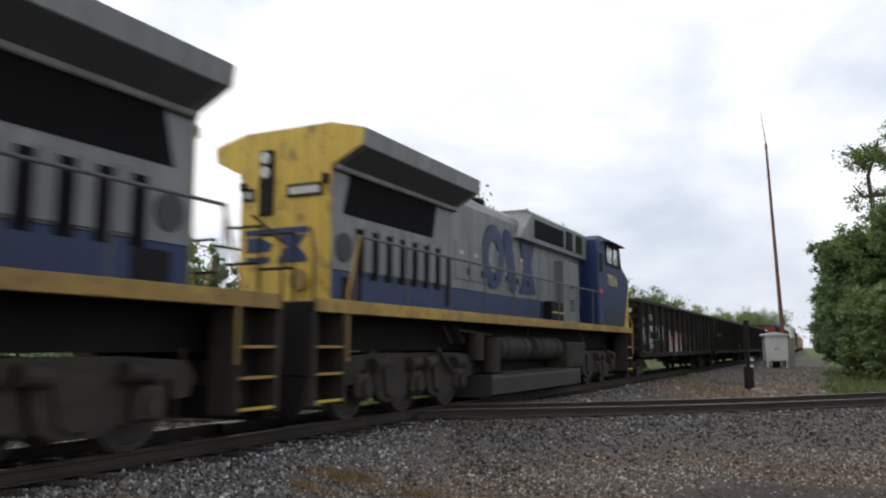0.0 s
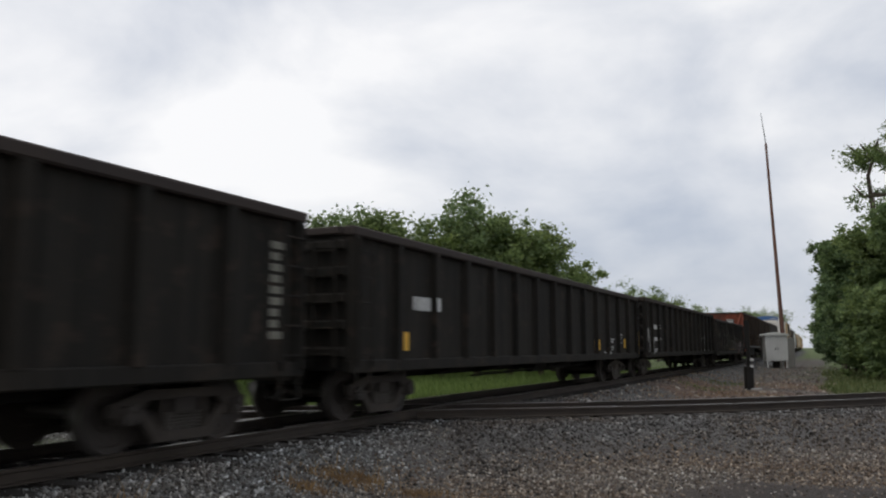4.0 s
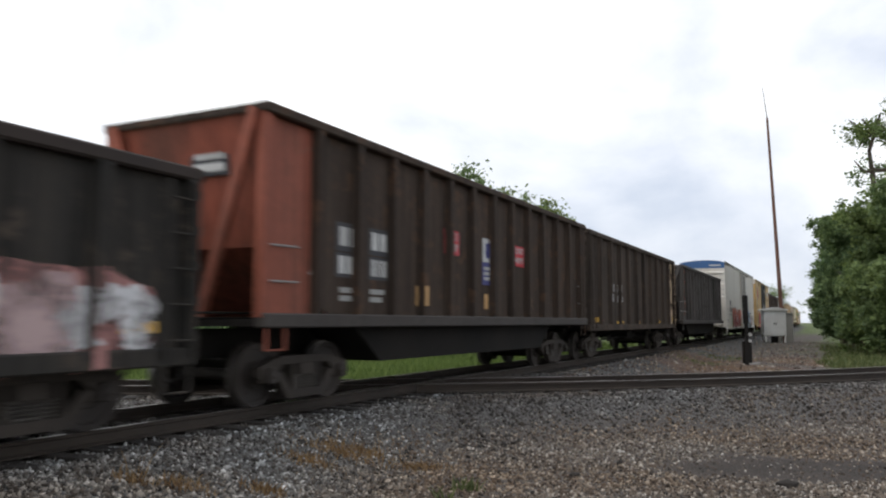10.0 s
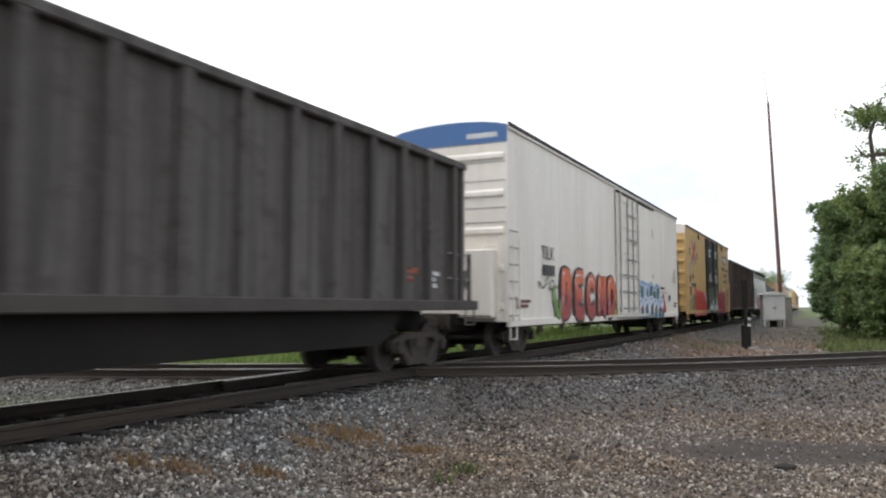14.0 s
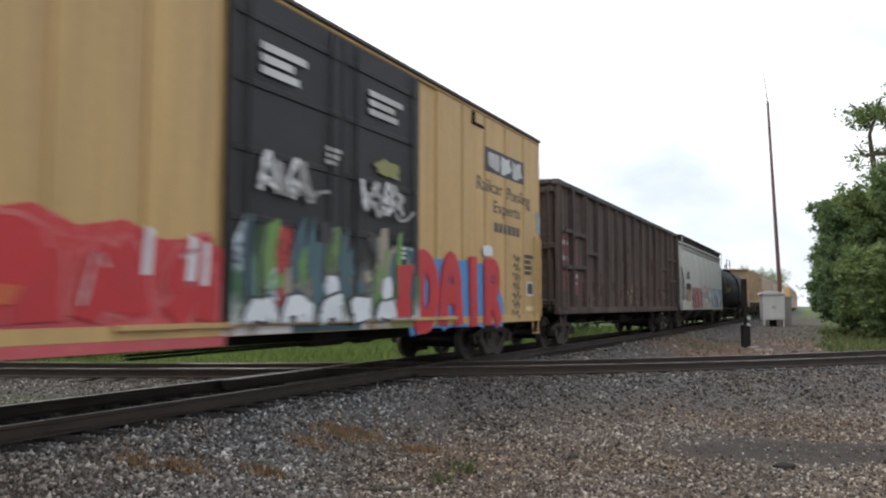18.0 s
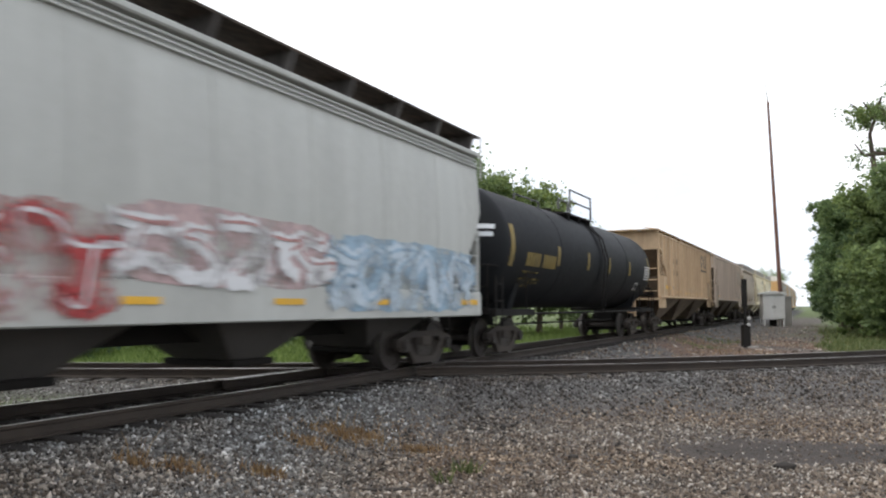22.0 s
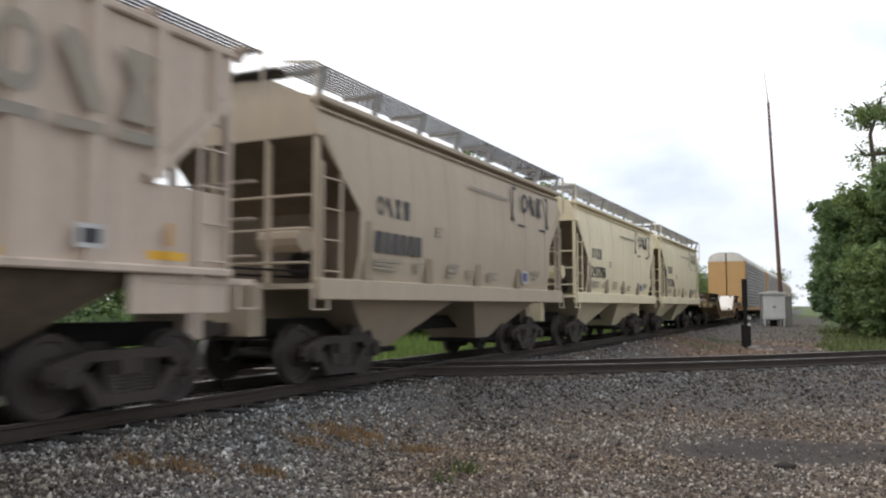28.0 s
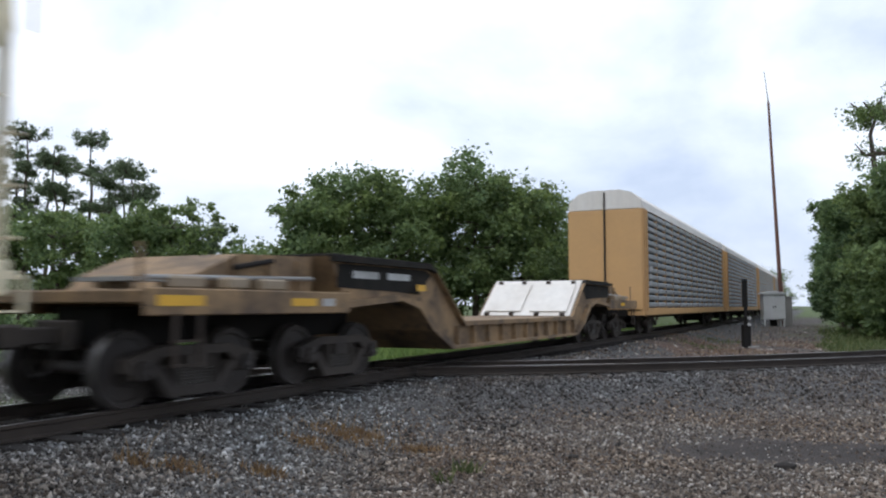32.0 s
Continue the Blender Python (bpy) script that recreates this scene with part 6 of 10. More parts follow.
    for f in (-1, 1):
        y0, y1 = sorted((f * 1.535, f * 1.49))
        bm = box(B(), c0 + 1.12, c1 + 0.2, y0, y1, 3.82, 3.88)
        box(bm, c0 + 1.12, c1 + 0.0, y0, y1, 4.43, 4.52)
        box(bm, c0 + 1.12, c0 + 1.2, y0, y1, 3.88, 4.43)
        box(bm, c0 + 2.0, c0 + 2.07, y0, y1, 3.88, 4.43)
        prism(bm, [(c1 + 0.02, 3.88), (c1 + 0.2, 3.88), (c1 + 0.02, 4.43), (c1 - 0.14, 4.43)], "y", y0, y1)
        fr = part("window_frame", bm, M["ldark"], cab)
        for xa, xb, xc in ((c0 + 1.2, c0 + 2.0, c0 + 2.0), (c0 + 2.07, c1 + 0.02, c1 - 0.14)):
            y0, y1 = sorted((f * 1.515, f * 1.505))
            pn = part("pane", prism(B(), [(xa, 3.88), (xb, 3.88), (xc, 4.43), (xa, 4.43)], "y", y0, y1), M["pane"], fr)
            pn.visible_shadow = False
        y0, y1 = sorted((f * 1.9, f * 1.5))
        part("sunshade", prism(B(), [(c0 + 0.9, 4.52), (c1 + 0.05, 4.52), (c1 + 0.05, 4.56), (c0 + 0.9, 4.56)], "y", *sorted((f * 1.72, f * 1.5))), M["lblue"], cab)
        y0, y1 = sorted((f * (hw + 0.03), f * (hw - 0.02)))
        part("blue_sweep", prism(B(), [(c0 + 0.02, 4.1), (c0 - 0.9, 2.5), (c0 - 1.35, dk), (c0 + 0.02, dk)], "y", y0, y1), M["lblue"], car, "blue swept panel behind the cab")
        y0, y1 = sorted((f * 1.525, f * 1.49))
        part("cab_door", box(B(), c0 + 0.08, c0 + 0.7, y0, y1, dk + 0.1, 4.2, 0.02), M["lblue"], cab)
        part("door_pane", box(B(), c0 + 0.2, c0 + 0.58, *sorted((f * 1.54, f * 1.52)), 3.5, 4.1), M["ldark"], cab)
        part("red_plate", box(B(), c0 + 0.15, c0 + 0.55, *sorted((f * 1.54, f * 1.52)), 2.85, 2.97), M["sign_red"], cab)
        part("cab_skirt", box(B(), c0 + 0.1, nose - 1.0, *sorted((f * 1.515, f * 1.49)), dk + 0.08, dk + 0.62, 0.02), M["lskirt"], cab, "dark grimy lower cab panel")
        part("cab_louvre", box(B(), c0 - 0.75, c0 - 0.15, *sorted((f * (hw + 0.05), f * hw)), dk + 0.3, dk + 0.6, 0.01), M["under"], car)
    for y in (-0.75, 0.75):
        bm = prism(B(), [(c1 + 0.3, 3.94), (c1 + 0.1, 4.54), (c1 + 0.13, 4.55), (c1 + 0.33, 3.95)], "y", y - 0.55, y + 0.55)
        part("windshield", bm, M["pane"], cab).visible_shadow = False
    if label.endswith("forward"):
        words("cab_number", "7824", 0.5, M["number_yellow"], cab, on_side(7.36, -1.508, 3.32), "pale yellow cab number", 1.28)
    # the railway's blue emblem on the hood as plain shapes: a ring, a slanted band, an hourglass
    ya, yb = -hw - 0.032, -hw - 0.022
    bm = B()
    for k in range(20):
        a0, a1 = radians(18 * k), radians(18 * k + 18)
        q = [(-2.08 + 0.66 * r_ * math.cos(a), 3.24 + 0.76 * r_ * math.sin(a)) for r_, a in ((1.0, a0), (1.0, a1), (0.5, a1), (0.5, a0))]
        prism(bm, q, "y", ya, yb)
    part("emblem", bm, M["lblue"], car, "big blue emblem shape on the hood")
    band = [(-1.34, 3.98), (-1.42, 3.7), (-1.04, 2.58), (-0.88, 2.48), (-0.6, 2.5), (-0.54, 2.8), (-0.9, 3.86), (-1.04, 3.98)]
    part("emblem", prism(B(), band, "y", ya, yb), M["lblue"], car, "big blue emblem shape on the hood")
    glass_ = [(-0.34, 2.5), (0.92, 2.5), (0.58, 3.25), (0.92, 3.98), (-0.34, 3.98), (0.0, 3.25)]
    part("emblem", prism(B(), glass_, "y", ya, yb), M["lblue"], car, "big blue emblem shape on the hood")
    # fuel tank
    bm = prism(B(), [(-1.45, 0.58), (-1.48, 0.5), (-1.46, 0.16), (-1.3, 0.1), (1.3, 0.1), (1.46, 0.16), (1.48, 0.5), (1.45, 0.58)], "x", -3.4, 3.4)
    ft = part("fuel_tank", bm, M["ftank"], car, "grimy black fuel tank with a dusty ledge")
    part("ledge", box(B(), -2.75, 2.1, -1.47, 1.47, 0.57, 0.61, 0.01), M["loco_truck"], ft)
    part("tank_core", box(B(), -3.3, 3.9, -0.75, 0.75, 0.56, 1.5), M["under"], car)
    for f in (-1, 1):
        for xa, xb in ((-2.67, -0.56), (-0.23, 2.02)):
            rs = part("air_reservoir", rod(B(), (xa + 0.08, f * 1.12, 1.14), (xb - 0.08, f * 1.12, 1.14), 0.29, 20), M["loco_truck"], car, "dusty grey air tank", smooth=True)
            for q, w_ in ((xa, 0.08), (xb, -0.08)):
                part("tank_head", rod(B(), (q, f * 1.12, 1.14), (q + w_, f * 1.12, 1.14), 0.2 if w_ > 0 else 0.29, 20, 0.29 if w_ > 0 else 0.2), M["loco_truck"], rs)
            for q in (xa + 0.5, xb - 0.5):
                part("strap", rod(B(), (q - 0.03, f * 1.12, 1.14), (q + 0.03, f * 1.12, 1.14), 0.297, 20), M["under"], rs)
        part("battery_box", box(B(), 2.2, 4.05, *sorted((f * 0.8, f * 1.45)), 0.6, 1.3, 0.03), M["loco_truck"], car, "dusty grey equipment box")
        part("battery_lid", box(B(), 2.3, 3.95, *sorted((f * 1.44, f * 1.465)), 0.68, 1.22, 0.02), M["loco_truck"], car)
        part("filter_pot", rod(B(), (-2.98, f * 1.25, 0.62), (-2.98, f * 1.25, 1.36), 0.22, 16), M["loco_truck"], car, smooth=True)
        part("air_drier", rod(B(), (-3.75, f * 1.2, 0.9), (-3.75, f * 1.2, 1.45), 0.2, 14), M["loco_truck"], car, smooth=True)
        part("air_pipe", rod(B(), (-4.8, f * 1.3, 1.5), (-2.9, f * 1.25, 1.42), 0.03, 8), M["loco_truck"], car)
        part("air_pipe", rod(B(), (-0.4, f * 1.2, 1.3), (-0.35, f * 1.2, 1.62), 0.03, 8), M["loco_truck"], car)
        for xa in (-5.2, -4.6, 4.6, 5.2):
            part("traction_cable", rod(B(), (xa, f * 1.1, 1.6), (xa + 0.35, f * 1.15, 1.25), 0.04, 8), M["loco_truck"], car)
    loco_truck(car, -6.35, False)
    loco_truck(car, 6.35, True)
    # ends: steps, pilot, handrails
    for sx in (-1, 1):
        for sgn in (-1, 1):
            xa, xb = sorted((sx * (h - 0.05), sx * (h - 0.95)))
            for i, z in enumerate((0.42, 0.8, 1.18)):
                y0, y1 = sorted((sgn * 1.08, sgn * 1.47))
                st = part("step", box(B(), xa + 0.09, xb - 0.09, y0, y1, z - 0.03, z), M["under"], car)
                y0, y1 = sorted((sgn * 1.47, sgn * 1.5))
                part("nosing", box(B(), xa + 0.12, xb - 0.12, y0, y1, z - 0.035, z + 0.002), M["lochre"] if sx < 0 and i else M["lyellow"], st)
            part("step_back", box(B(), xa + 0.05, xb - 0.05, *sorted((sgn * 1.0, sgn * 1.06)), 0.36, dk - 0.14), M["loco_truck"], car)
            for x in (xa + 0.05, xb - 0.05):
                y0, y1 = sorted((sgn * 1.05, sgn * 1.5))
                part("step_plate", box(B(), x - 0.04, x + 0.04, y0, y1, 0.34, dk - 0.14, 0.01), M["loco_truck"], car)
            xi = xb if sx < 0 else xa
            if sx > 0:
                xi = xb - 0.02
            bm = rod(B(), (xi, sgn * 1.51, 0.95), (xi, sgn * 1.51, dk + 0.2), 0.024, 8)
            rod(bm, (xi, sgn * 1.51, dk + 0.2), (xi - (0.32 * sx if sx < 0 else 0.25), sgn * (1.5 if sx < 0 else 1.3), dk + (1.08 if sx < 0 else 0.95)), 0.024, 8)
            part("step_handrail", bm, M["lochre"], car, "bent dull yellow handrail")
            xo = xa if sx < 0 else xa
            bm = rod(B(), (xo, sgn * 1.49, 0.95), (xo, sgn * 1.49, dk + 0.75), 0.024, 8)
            rod(bm, (xo, sgn * 1.49, dk + 0.75), (xo + (0.3 if sx < 0 else 0.25), sgn * 1.2, dk + 1.1), 0.024, 8)
            if sx < 0:
                part("step_handrail", bm, M["loco_truck"], car)
            else:
                bm.free()
        x0, x1 = sorted((sx * h, sx * (h - 0.1)))
        bm = box(B(), x0, x1, -1.45, 1.45, 0.75, dk + 0.02, 0.02)
        part("pilot", bm, M["under"], car)
        bm = prism(B(), [(-1.4, 0.75), (1.4, 0.75), (1.25, 0.2), (-1.25, 0.2)], "x", x0 + 0.01, x1 - 0.01)
        part("plow", bm, M["under"], car)
        for y in (-1.1, -0.45, 0.45, 1.1):
            part("rail_post", rod(B(), (sx * (h - 0.06), y, dk), (sx * (h - 0.06), y, dk + 1.0), 0.022, 8), M["ldark"], car)
        for a, b in ((-1.1, -0.45), (0.45, 1.1)):
            for z in (dk + 0.5, dk + 1.0):
                part("end_handrail", rod(B(), (sx * (h - 0.06), a, z), (sx * (h - 0.06), b, z), 0.022, 8), M["ldark"], car)
    for sgn in (-1, 1):
        x = -h + 1.2
        xs = []
        while x < hx1 - 0.2:
            xs.append(x)
            x += 1.75
        for x in xs:
            bm = rod(B(), (x, sgn * 1.47, dk), (x, sgn * 1.47, dk + 1.08), 0.02, 8)
            part("stanchion", bm, M["lrail"], car)
        bm = rod(B(), (xs[0], sgn * 1.47, dk + 1.08), (hx1 - 0.1, sgn * 1.47, dk + 1.08), 0.024, 8)
        part("side_handrail", bm, M["lrail"], car)
    add_ends(car, L / 2)
    for o in list(car.children):
        if not o.name.startswith(("truck", "coupler", "air_hose")):
            o.scale.z = 1.055
    return car

# ---- the train, front to back: where each leading coupler face stands at 0 s ----
TRAIN = []
CUTS = [8.8, 30.5, 52.0, 73.6, 95.15, 113.2, 129.6, 145.8, 163.5, 188.7, 210.25, 230.65, 248.15, 266.6, 285.5, 304.15, 317.3, 330.4, 343.0, 368.6]


def couple(car, i, shift=0.0):
    TRAIN.append((car, CUTS[i] + shift, span_of(i)))
    return car


def span_of(i):
    return CUTS[i + 1] - CUTS[i] if i < len(CUTS) - 1 else 28.4


loco_a = locomotive("locomotive", "grey, blue and yellow diesel locomotive leading the train")
TRAIN.append((loco_a, CUTS[0] - 21.1, -21.6))
loco_b = couple(locomotive("locomotive", "grey, blue and yellow diesel locomotive coupled long hood forward"), 0)
gon_1 = couple(gondola("gondola_car", "black long gondola with pink and white graffiti", span_of(1), 3.16, 15, M["gon"], M["gon_chord"]), 1)
gon_2 = couple(gondola("gondola_car", "dark grey-black long gondola with yellow reflectors", span_of(2), 3.16, 15, M["gon"], M["gon_chord"]), 2)
gon_3 = couple(gondola("gondola_car", "black long gondola with white stencils and a white scrawl", span_of(3), 3.25, 15, M["gon"], M["gon_chord"]), 3)
gon_4 = couple(gondola("gondola_car", "grey low gondola covered in pale graffiti", span_of(4), 3.06, 14, M["gon_graf"], M["gon_chord"], floor=0.85), 4)
hop_red = couple(open_hopper("open_hopper", "rust-red open hopper with brown ribbed sides", span_of(5), 4.22, 13, M["redside"], M["red"], M["dusty_sill"], redbay=M["red"], inset=0.02), 5)
gon_5 = couple(gondola("woodchip_gondola", "tall brown ribbed gondola with a rusty cream corner", span_of(6), 4.17, 12, M["brown"], M["brown"], floor=1.08, ribs_end=9), 6, -0.68)
hop_grey = couple(open_hopper("open_hopper", "weathered grey open hopper with orange lettering", span_of(7), 4.18, 14, M["grey"], M["grey"], M["dusty_sill"], inset=0.6), 7)
reefer = couple(house_car("refrigerator_car", "white refrigerator car with a blue end band and graffiti", "boxcar", span_of(8), 5.55, M["white"], M["white"], M["white"], floor=0.86, door=(-0.98, 2.2, 1), doormat=M["white"], flutes=1, roof_rise=0.17, inset=1.3, corr=5, capmat=M["blue_roof"]), 8)
boxcar = couple(house_car("boxcar", "yellow boxcar with black double doors and red and blue graffiti", "boxcar", span_of(9), 5.52, M["yellow"], M["yellow"], M["yellow"], floor=0.95, door=(-2.32, 2.78, 2), doormat=M["boxblack"], flutes=16, roof_rise=0.1, inset=1.23, corr=7, capmat=M["white"]), 9, 0.18)
gon_6 = couple(gondola("woodchip_gondola", "tall dark brown ribbed gondola with red panels", span_of(10), 4.8, 15, M["maroon"], M["grey"], floor=1.12, ribs_end=3), 10)
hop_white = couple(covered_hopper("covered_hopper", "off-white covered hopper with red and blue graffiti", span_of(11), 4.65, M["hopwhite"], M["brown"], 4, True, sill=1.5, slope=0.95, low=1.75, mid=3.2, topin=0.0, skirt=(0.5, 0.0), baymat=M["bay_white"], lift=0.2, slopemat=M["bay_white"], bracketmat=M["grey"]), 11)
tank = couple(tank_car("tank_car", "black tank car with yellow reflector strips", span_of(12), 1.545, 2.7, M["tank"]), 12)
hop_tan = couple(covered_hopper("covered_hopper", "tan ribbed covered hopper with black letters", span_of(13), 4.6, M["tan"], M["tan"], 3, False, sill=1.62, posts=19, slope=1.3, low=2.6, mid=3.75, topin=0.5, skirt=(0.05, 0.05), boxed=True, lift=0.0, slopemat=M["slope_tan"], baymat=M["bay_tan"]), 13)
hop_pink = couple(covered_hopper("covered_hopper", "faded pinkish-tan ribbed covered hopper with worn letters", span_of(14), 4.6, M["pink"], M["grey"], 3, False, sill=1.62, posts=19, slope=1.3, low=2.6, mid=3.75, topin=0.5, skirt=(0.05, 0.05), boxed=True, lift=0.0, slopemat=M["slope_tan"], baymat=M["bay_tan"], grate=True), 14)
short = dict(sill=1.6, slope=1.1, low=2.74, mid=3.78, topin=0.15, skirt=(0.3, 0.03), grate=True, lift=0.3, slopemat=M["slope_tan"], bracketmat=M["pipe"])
hop_s1 = couple(covered_hopper("covered_hopper", "short putty-coloured two-bay covered hopper with black letters", span_of(15), 4.52, M["putty"], M["grey"], 2, True, **short), 15)
hop_s2 = couple(covered_hopper("covered_hopper", "short cream two-bay covered hopper with black letters", span_of(16), 4.52, M["cream"], M["pipe"], 2, True, **short), 16)
hop_s3 = couple(covered_hopper("covered_hopper", "short cream two-bay covered hopper with black letters", span_of(17), 4.52, M["cream"], M["pipe"], 2, True, **short), 17)
flat = couple(depressed_flat("depressed_flat_car", "tan eight-axle depressed-centre flat car, empty", span_of(18), M["flat"]), 18, 0.3)
rack = autorack("autorack_car", "yellow autorack with galvanised screens and white end caps", 28.4, 6.0, M["rackpanel"], M["rackyellow"], M["white"])
couple(rack, 19)
for k in range(1, 4):
    twin = copy_thing(rack, Matrix())
    TRAIN.append((twin, CUTS[19] + 28.4 * k, 28.4))
    for o in twin.children_recursive:
        if o.name.startswith("wheelset"):
            SPIN.append((o, tuple(o.location), WHEEL_R))


def place(start, length, t):
    """Where the middle of a car is at t seconds, turned along the line between its trucks; a negative length is a car that faces the other way."""
    y, size = start - SPEED * t, abs(length)
    xa, ya, _ = line(y + size * 0.15)
    xb, yb, _ = line(y + size * 0.85)
    ang = math.atan2(-(xb - xa), yb - ya)
    return pose((xa + xb) / 2, (ya + yb) / 2, 0, 0, 0, (90 if length > 0 else -90) + math.degrees(ang))


for car, start, length in TRAIN:
    car.matrix_basis = place(start, length, 0.0)

# ---- paint on the cars: stencils, reflectors, graffiti ----
ALONG = {gon_1.name: 0.27, gon_3.name: 0.4, gon_4.name: 0.65, gon_5.name: 0.88, hop_red.name: 0.12, hop_white.name: 0.22}      # paint set further back along these


def paint(name, car, polys, material, y, label="", posts=()):
    """Flat paint on the side at depth y; where a post stands in front, the same paint lies on the post's face."""
    dx = ALONG.get(car.name, 0.0)
    polys = [[(a + dx, b) for a, b in q] for q in polys]
    bm = B()
    for q in polys:
        bm.faces.new([bm.verts.new((a, y, b)) for a, b in q])
    for x, half, deep in posts:
        if all(max(a for a, b in q) < x - half or min(a for a, b in q) > x + half for q in polys):
            continue
        b2 = B()
        for q in polys:
            b2.faces.new([b2.verts.new((a, y - deep, b)) for a, b in q])
        for px, nx_ in ((x - half, -1), (x + half, 1)):
            geom = b2.verts[:] + b2.edges[:] + b2.faces[:]
            bmesh.ops.bisect_plane(b2, geom=geom, plane_co=(px, 0, 0), plane_no=(nx_, 0, 0), clear_outer=True)
        for f in b2.faces:
            bm.faces.new([bm.verts.new(v.co) for v in f.verts])
        b2.free()
    bm.normal_update()
    bmesh.ops.triangulate(bm, faces=bm.faces[:])
    for f in bm.faces:
        f.normal_update()
        if f.normal.y > 0:
            f.normal_flip()
    return part(name, bm, material, car, label)


def rect(x0, x1, z0, z1):
    return [(x0, z0), (x1, z0), (x1, z1), (x0, z1)]


def blob(cx, cz, w, h, r, k=18, rough=0.16):
    out = []
    for i in range(k):
        a = 2 * math.pi * i / k
        c, s = math.cos(a), math.sin(a)
        q = (abs(c) ** 4 + abs(s) ** 4) ** -0.25 * r.uniform(1 - rough, 1 + rough * 0.6)
        out.append((cx + w / 2 * c * q, cz + h / 2 * s * q))
    return out


def curve_through(pts, k=5):
    """Points on a smooth line through the given ones."""
    q = [pts[0]] + pts + [pts[-1]]
    out = []
    for a, b, c, d in zip(q, q[1:], q[2:], q[3:]):
        for i in range(k):
            t = i / k
            out.append(tuple(0.5 * (2 * b[n_] + (c[n_] - a[n_]) * t + (2 * a[n_] - 5 * b[n_] + 4 * c[n_] - d[n_]) * t * t + (3 * b[n_] - a[n_] - 3 * c[n_] + d[n_]) * t ** 3) for n_ in (0, 1)))
    return out + [pts[-1]]


def stroke(name, car, pts, width, material, y, label="", posts=(), swell=0.25):
    """One brush line of varying width, flat on the side and on the posts in front of it."""
    pts = [(a + ALONG.get(car.name, 0.0), b) for a, b in pts]
    n_ = len(pts)
    left, right = [], []
    for i, (a, b) in enumerate(pts):
        (xa, za), (xb, zb) = pts[max(0, i - 1)], pts[min(n_ - 1, i + 1)]
        ln = math.hypot(xb - xa, zb - za) + 1e-6
        ww = width / 2 * (1 + swell * math.sin(i * 1.7 + a * 3))
        left.append((a - (zb - za) / ln * ww, b + (xb - xa) / ln * ww))
        right.append((a + (zb - za) / ln * ww, b - (xb - xa) / ln * ww))
    bm = B()

    def strip(depth):
        m = B()
        va = [m.verts.new((a, depth - 0.0003 * i, b)) for i, (a, b) in enumerate(left)]
        vb = [m.verts.new((a, depth - 0.0003 * i, b)) for i, (a, b) in enumerate(right)]
        for i in range(n_ - 1):
            m.faces.new((va[i], va[i + 1], vb[i + 1], vb[i]))
        return m
    pieces = [strip(y)]
    lo, hi = min(a for a, b in left + right), max(a for a, b in left + right)
    for x, half, deep in posts:
        if lo < x + half and hi > x - half:
            m = strip(y - deep)
            for px, nx_ in ((x - half, -1), (x + half, 1)):
                bmesh.ops.bisect_plane(m, geom=m.verts[:] + m.edges[:] + m.faces[:], plane_co=(px, 0, 0), plane_no=(nx_, 0, 0), clear_outer=True)
            pieces.append(m)
    for m in pieces:
        at = {v: bm.verts.new(v.co) for v in m.verts}
        for f in m.faces:
            bm.faces.new([at[v] for v in f.verts])
        m.free()
    for f in bm.faces:
        f.normal_update()
        if f.normal.y > 0:
            f.normal_flip()
    return part(name, bm, material, car, label)


# brush paths of a few invented wild-style signs in a unit cell
SIGNS = ([(0.1, 0.05), (0.2, 0.5), (0.15, 0.95), (0.55, 0.9), (0.85, 0.7), (0.5, 0.5), (0.8, 0.3), (0.9, 0.05)],
         [(0.85, 0.8), (0.5, 0.97), (0.15, 0.75), (0.3, 0.5), (0.8, 0.45), (0.85, 0.15), (0.45, 0.03), (0.1, 0.2)],
         [(0.1, 0.95), (0.2, 0.4), (0.3, 0.08), (0.5, 0.55), (0.7, 0.08), (0.85, 0.5), (0.9, 0.97)],
         [(0.9, 0.75), (0.5, 0.98), (0.12, 0.6), (0.2, 0.15), (0.6, 0.03), (0.9, 0.3), (0.55, 0.42)],
         [(0.05, 0.9), (0.5, 0.85), (0.95, 0.92), (0.6, 0.6), (0.35, 0.2), (0.15, 0.06), (0.6, 0.1), (0.95, 0.05)],
         [(0.15, 0.03), (0.3, 0.6), (0.5, 0.97), (0.7, 0.6), (0.85, 0.03), (0.6, 0.4), (0.25, 0.38)])


def sign_path(r, x0, x1, z0, z1):
    q = r.choice(SIGNS)
    lean = r.uniform(-0.12, 0.12)
    return curve_through([(x0 + (x1 - x0) * (a + r.uniform(-0.2, 0.2) + lean * b), z0 + (z1 - z0) * min(1.0, max(0.0, b + r.uniform(-0.2, 0.2)))) for a, b in q])


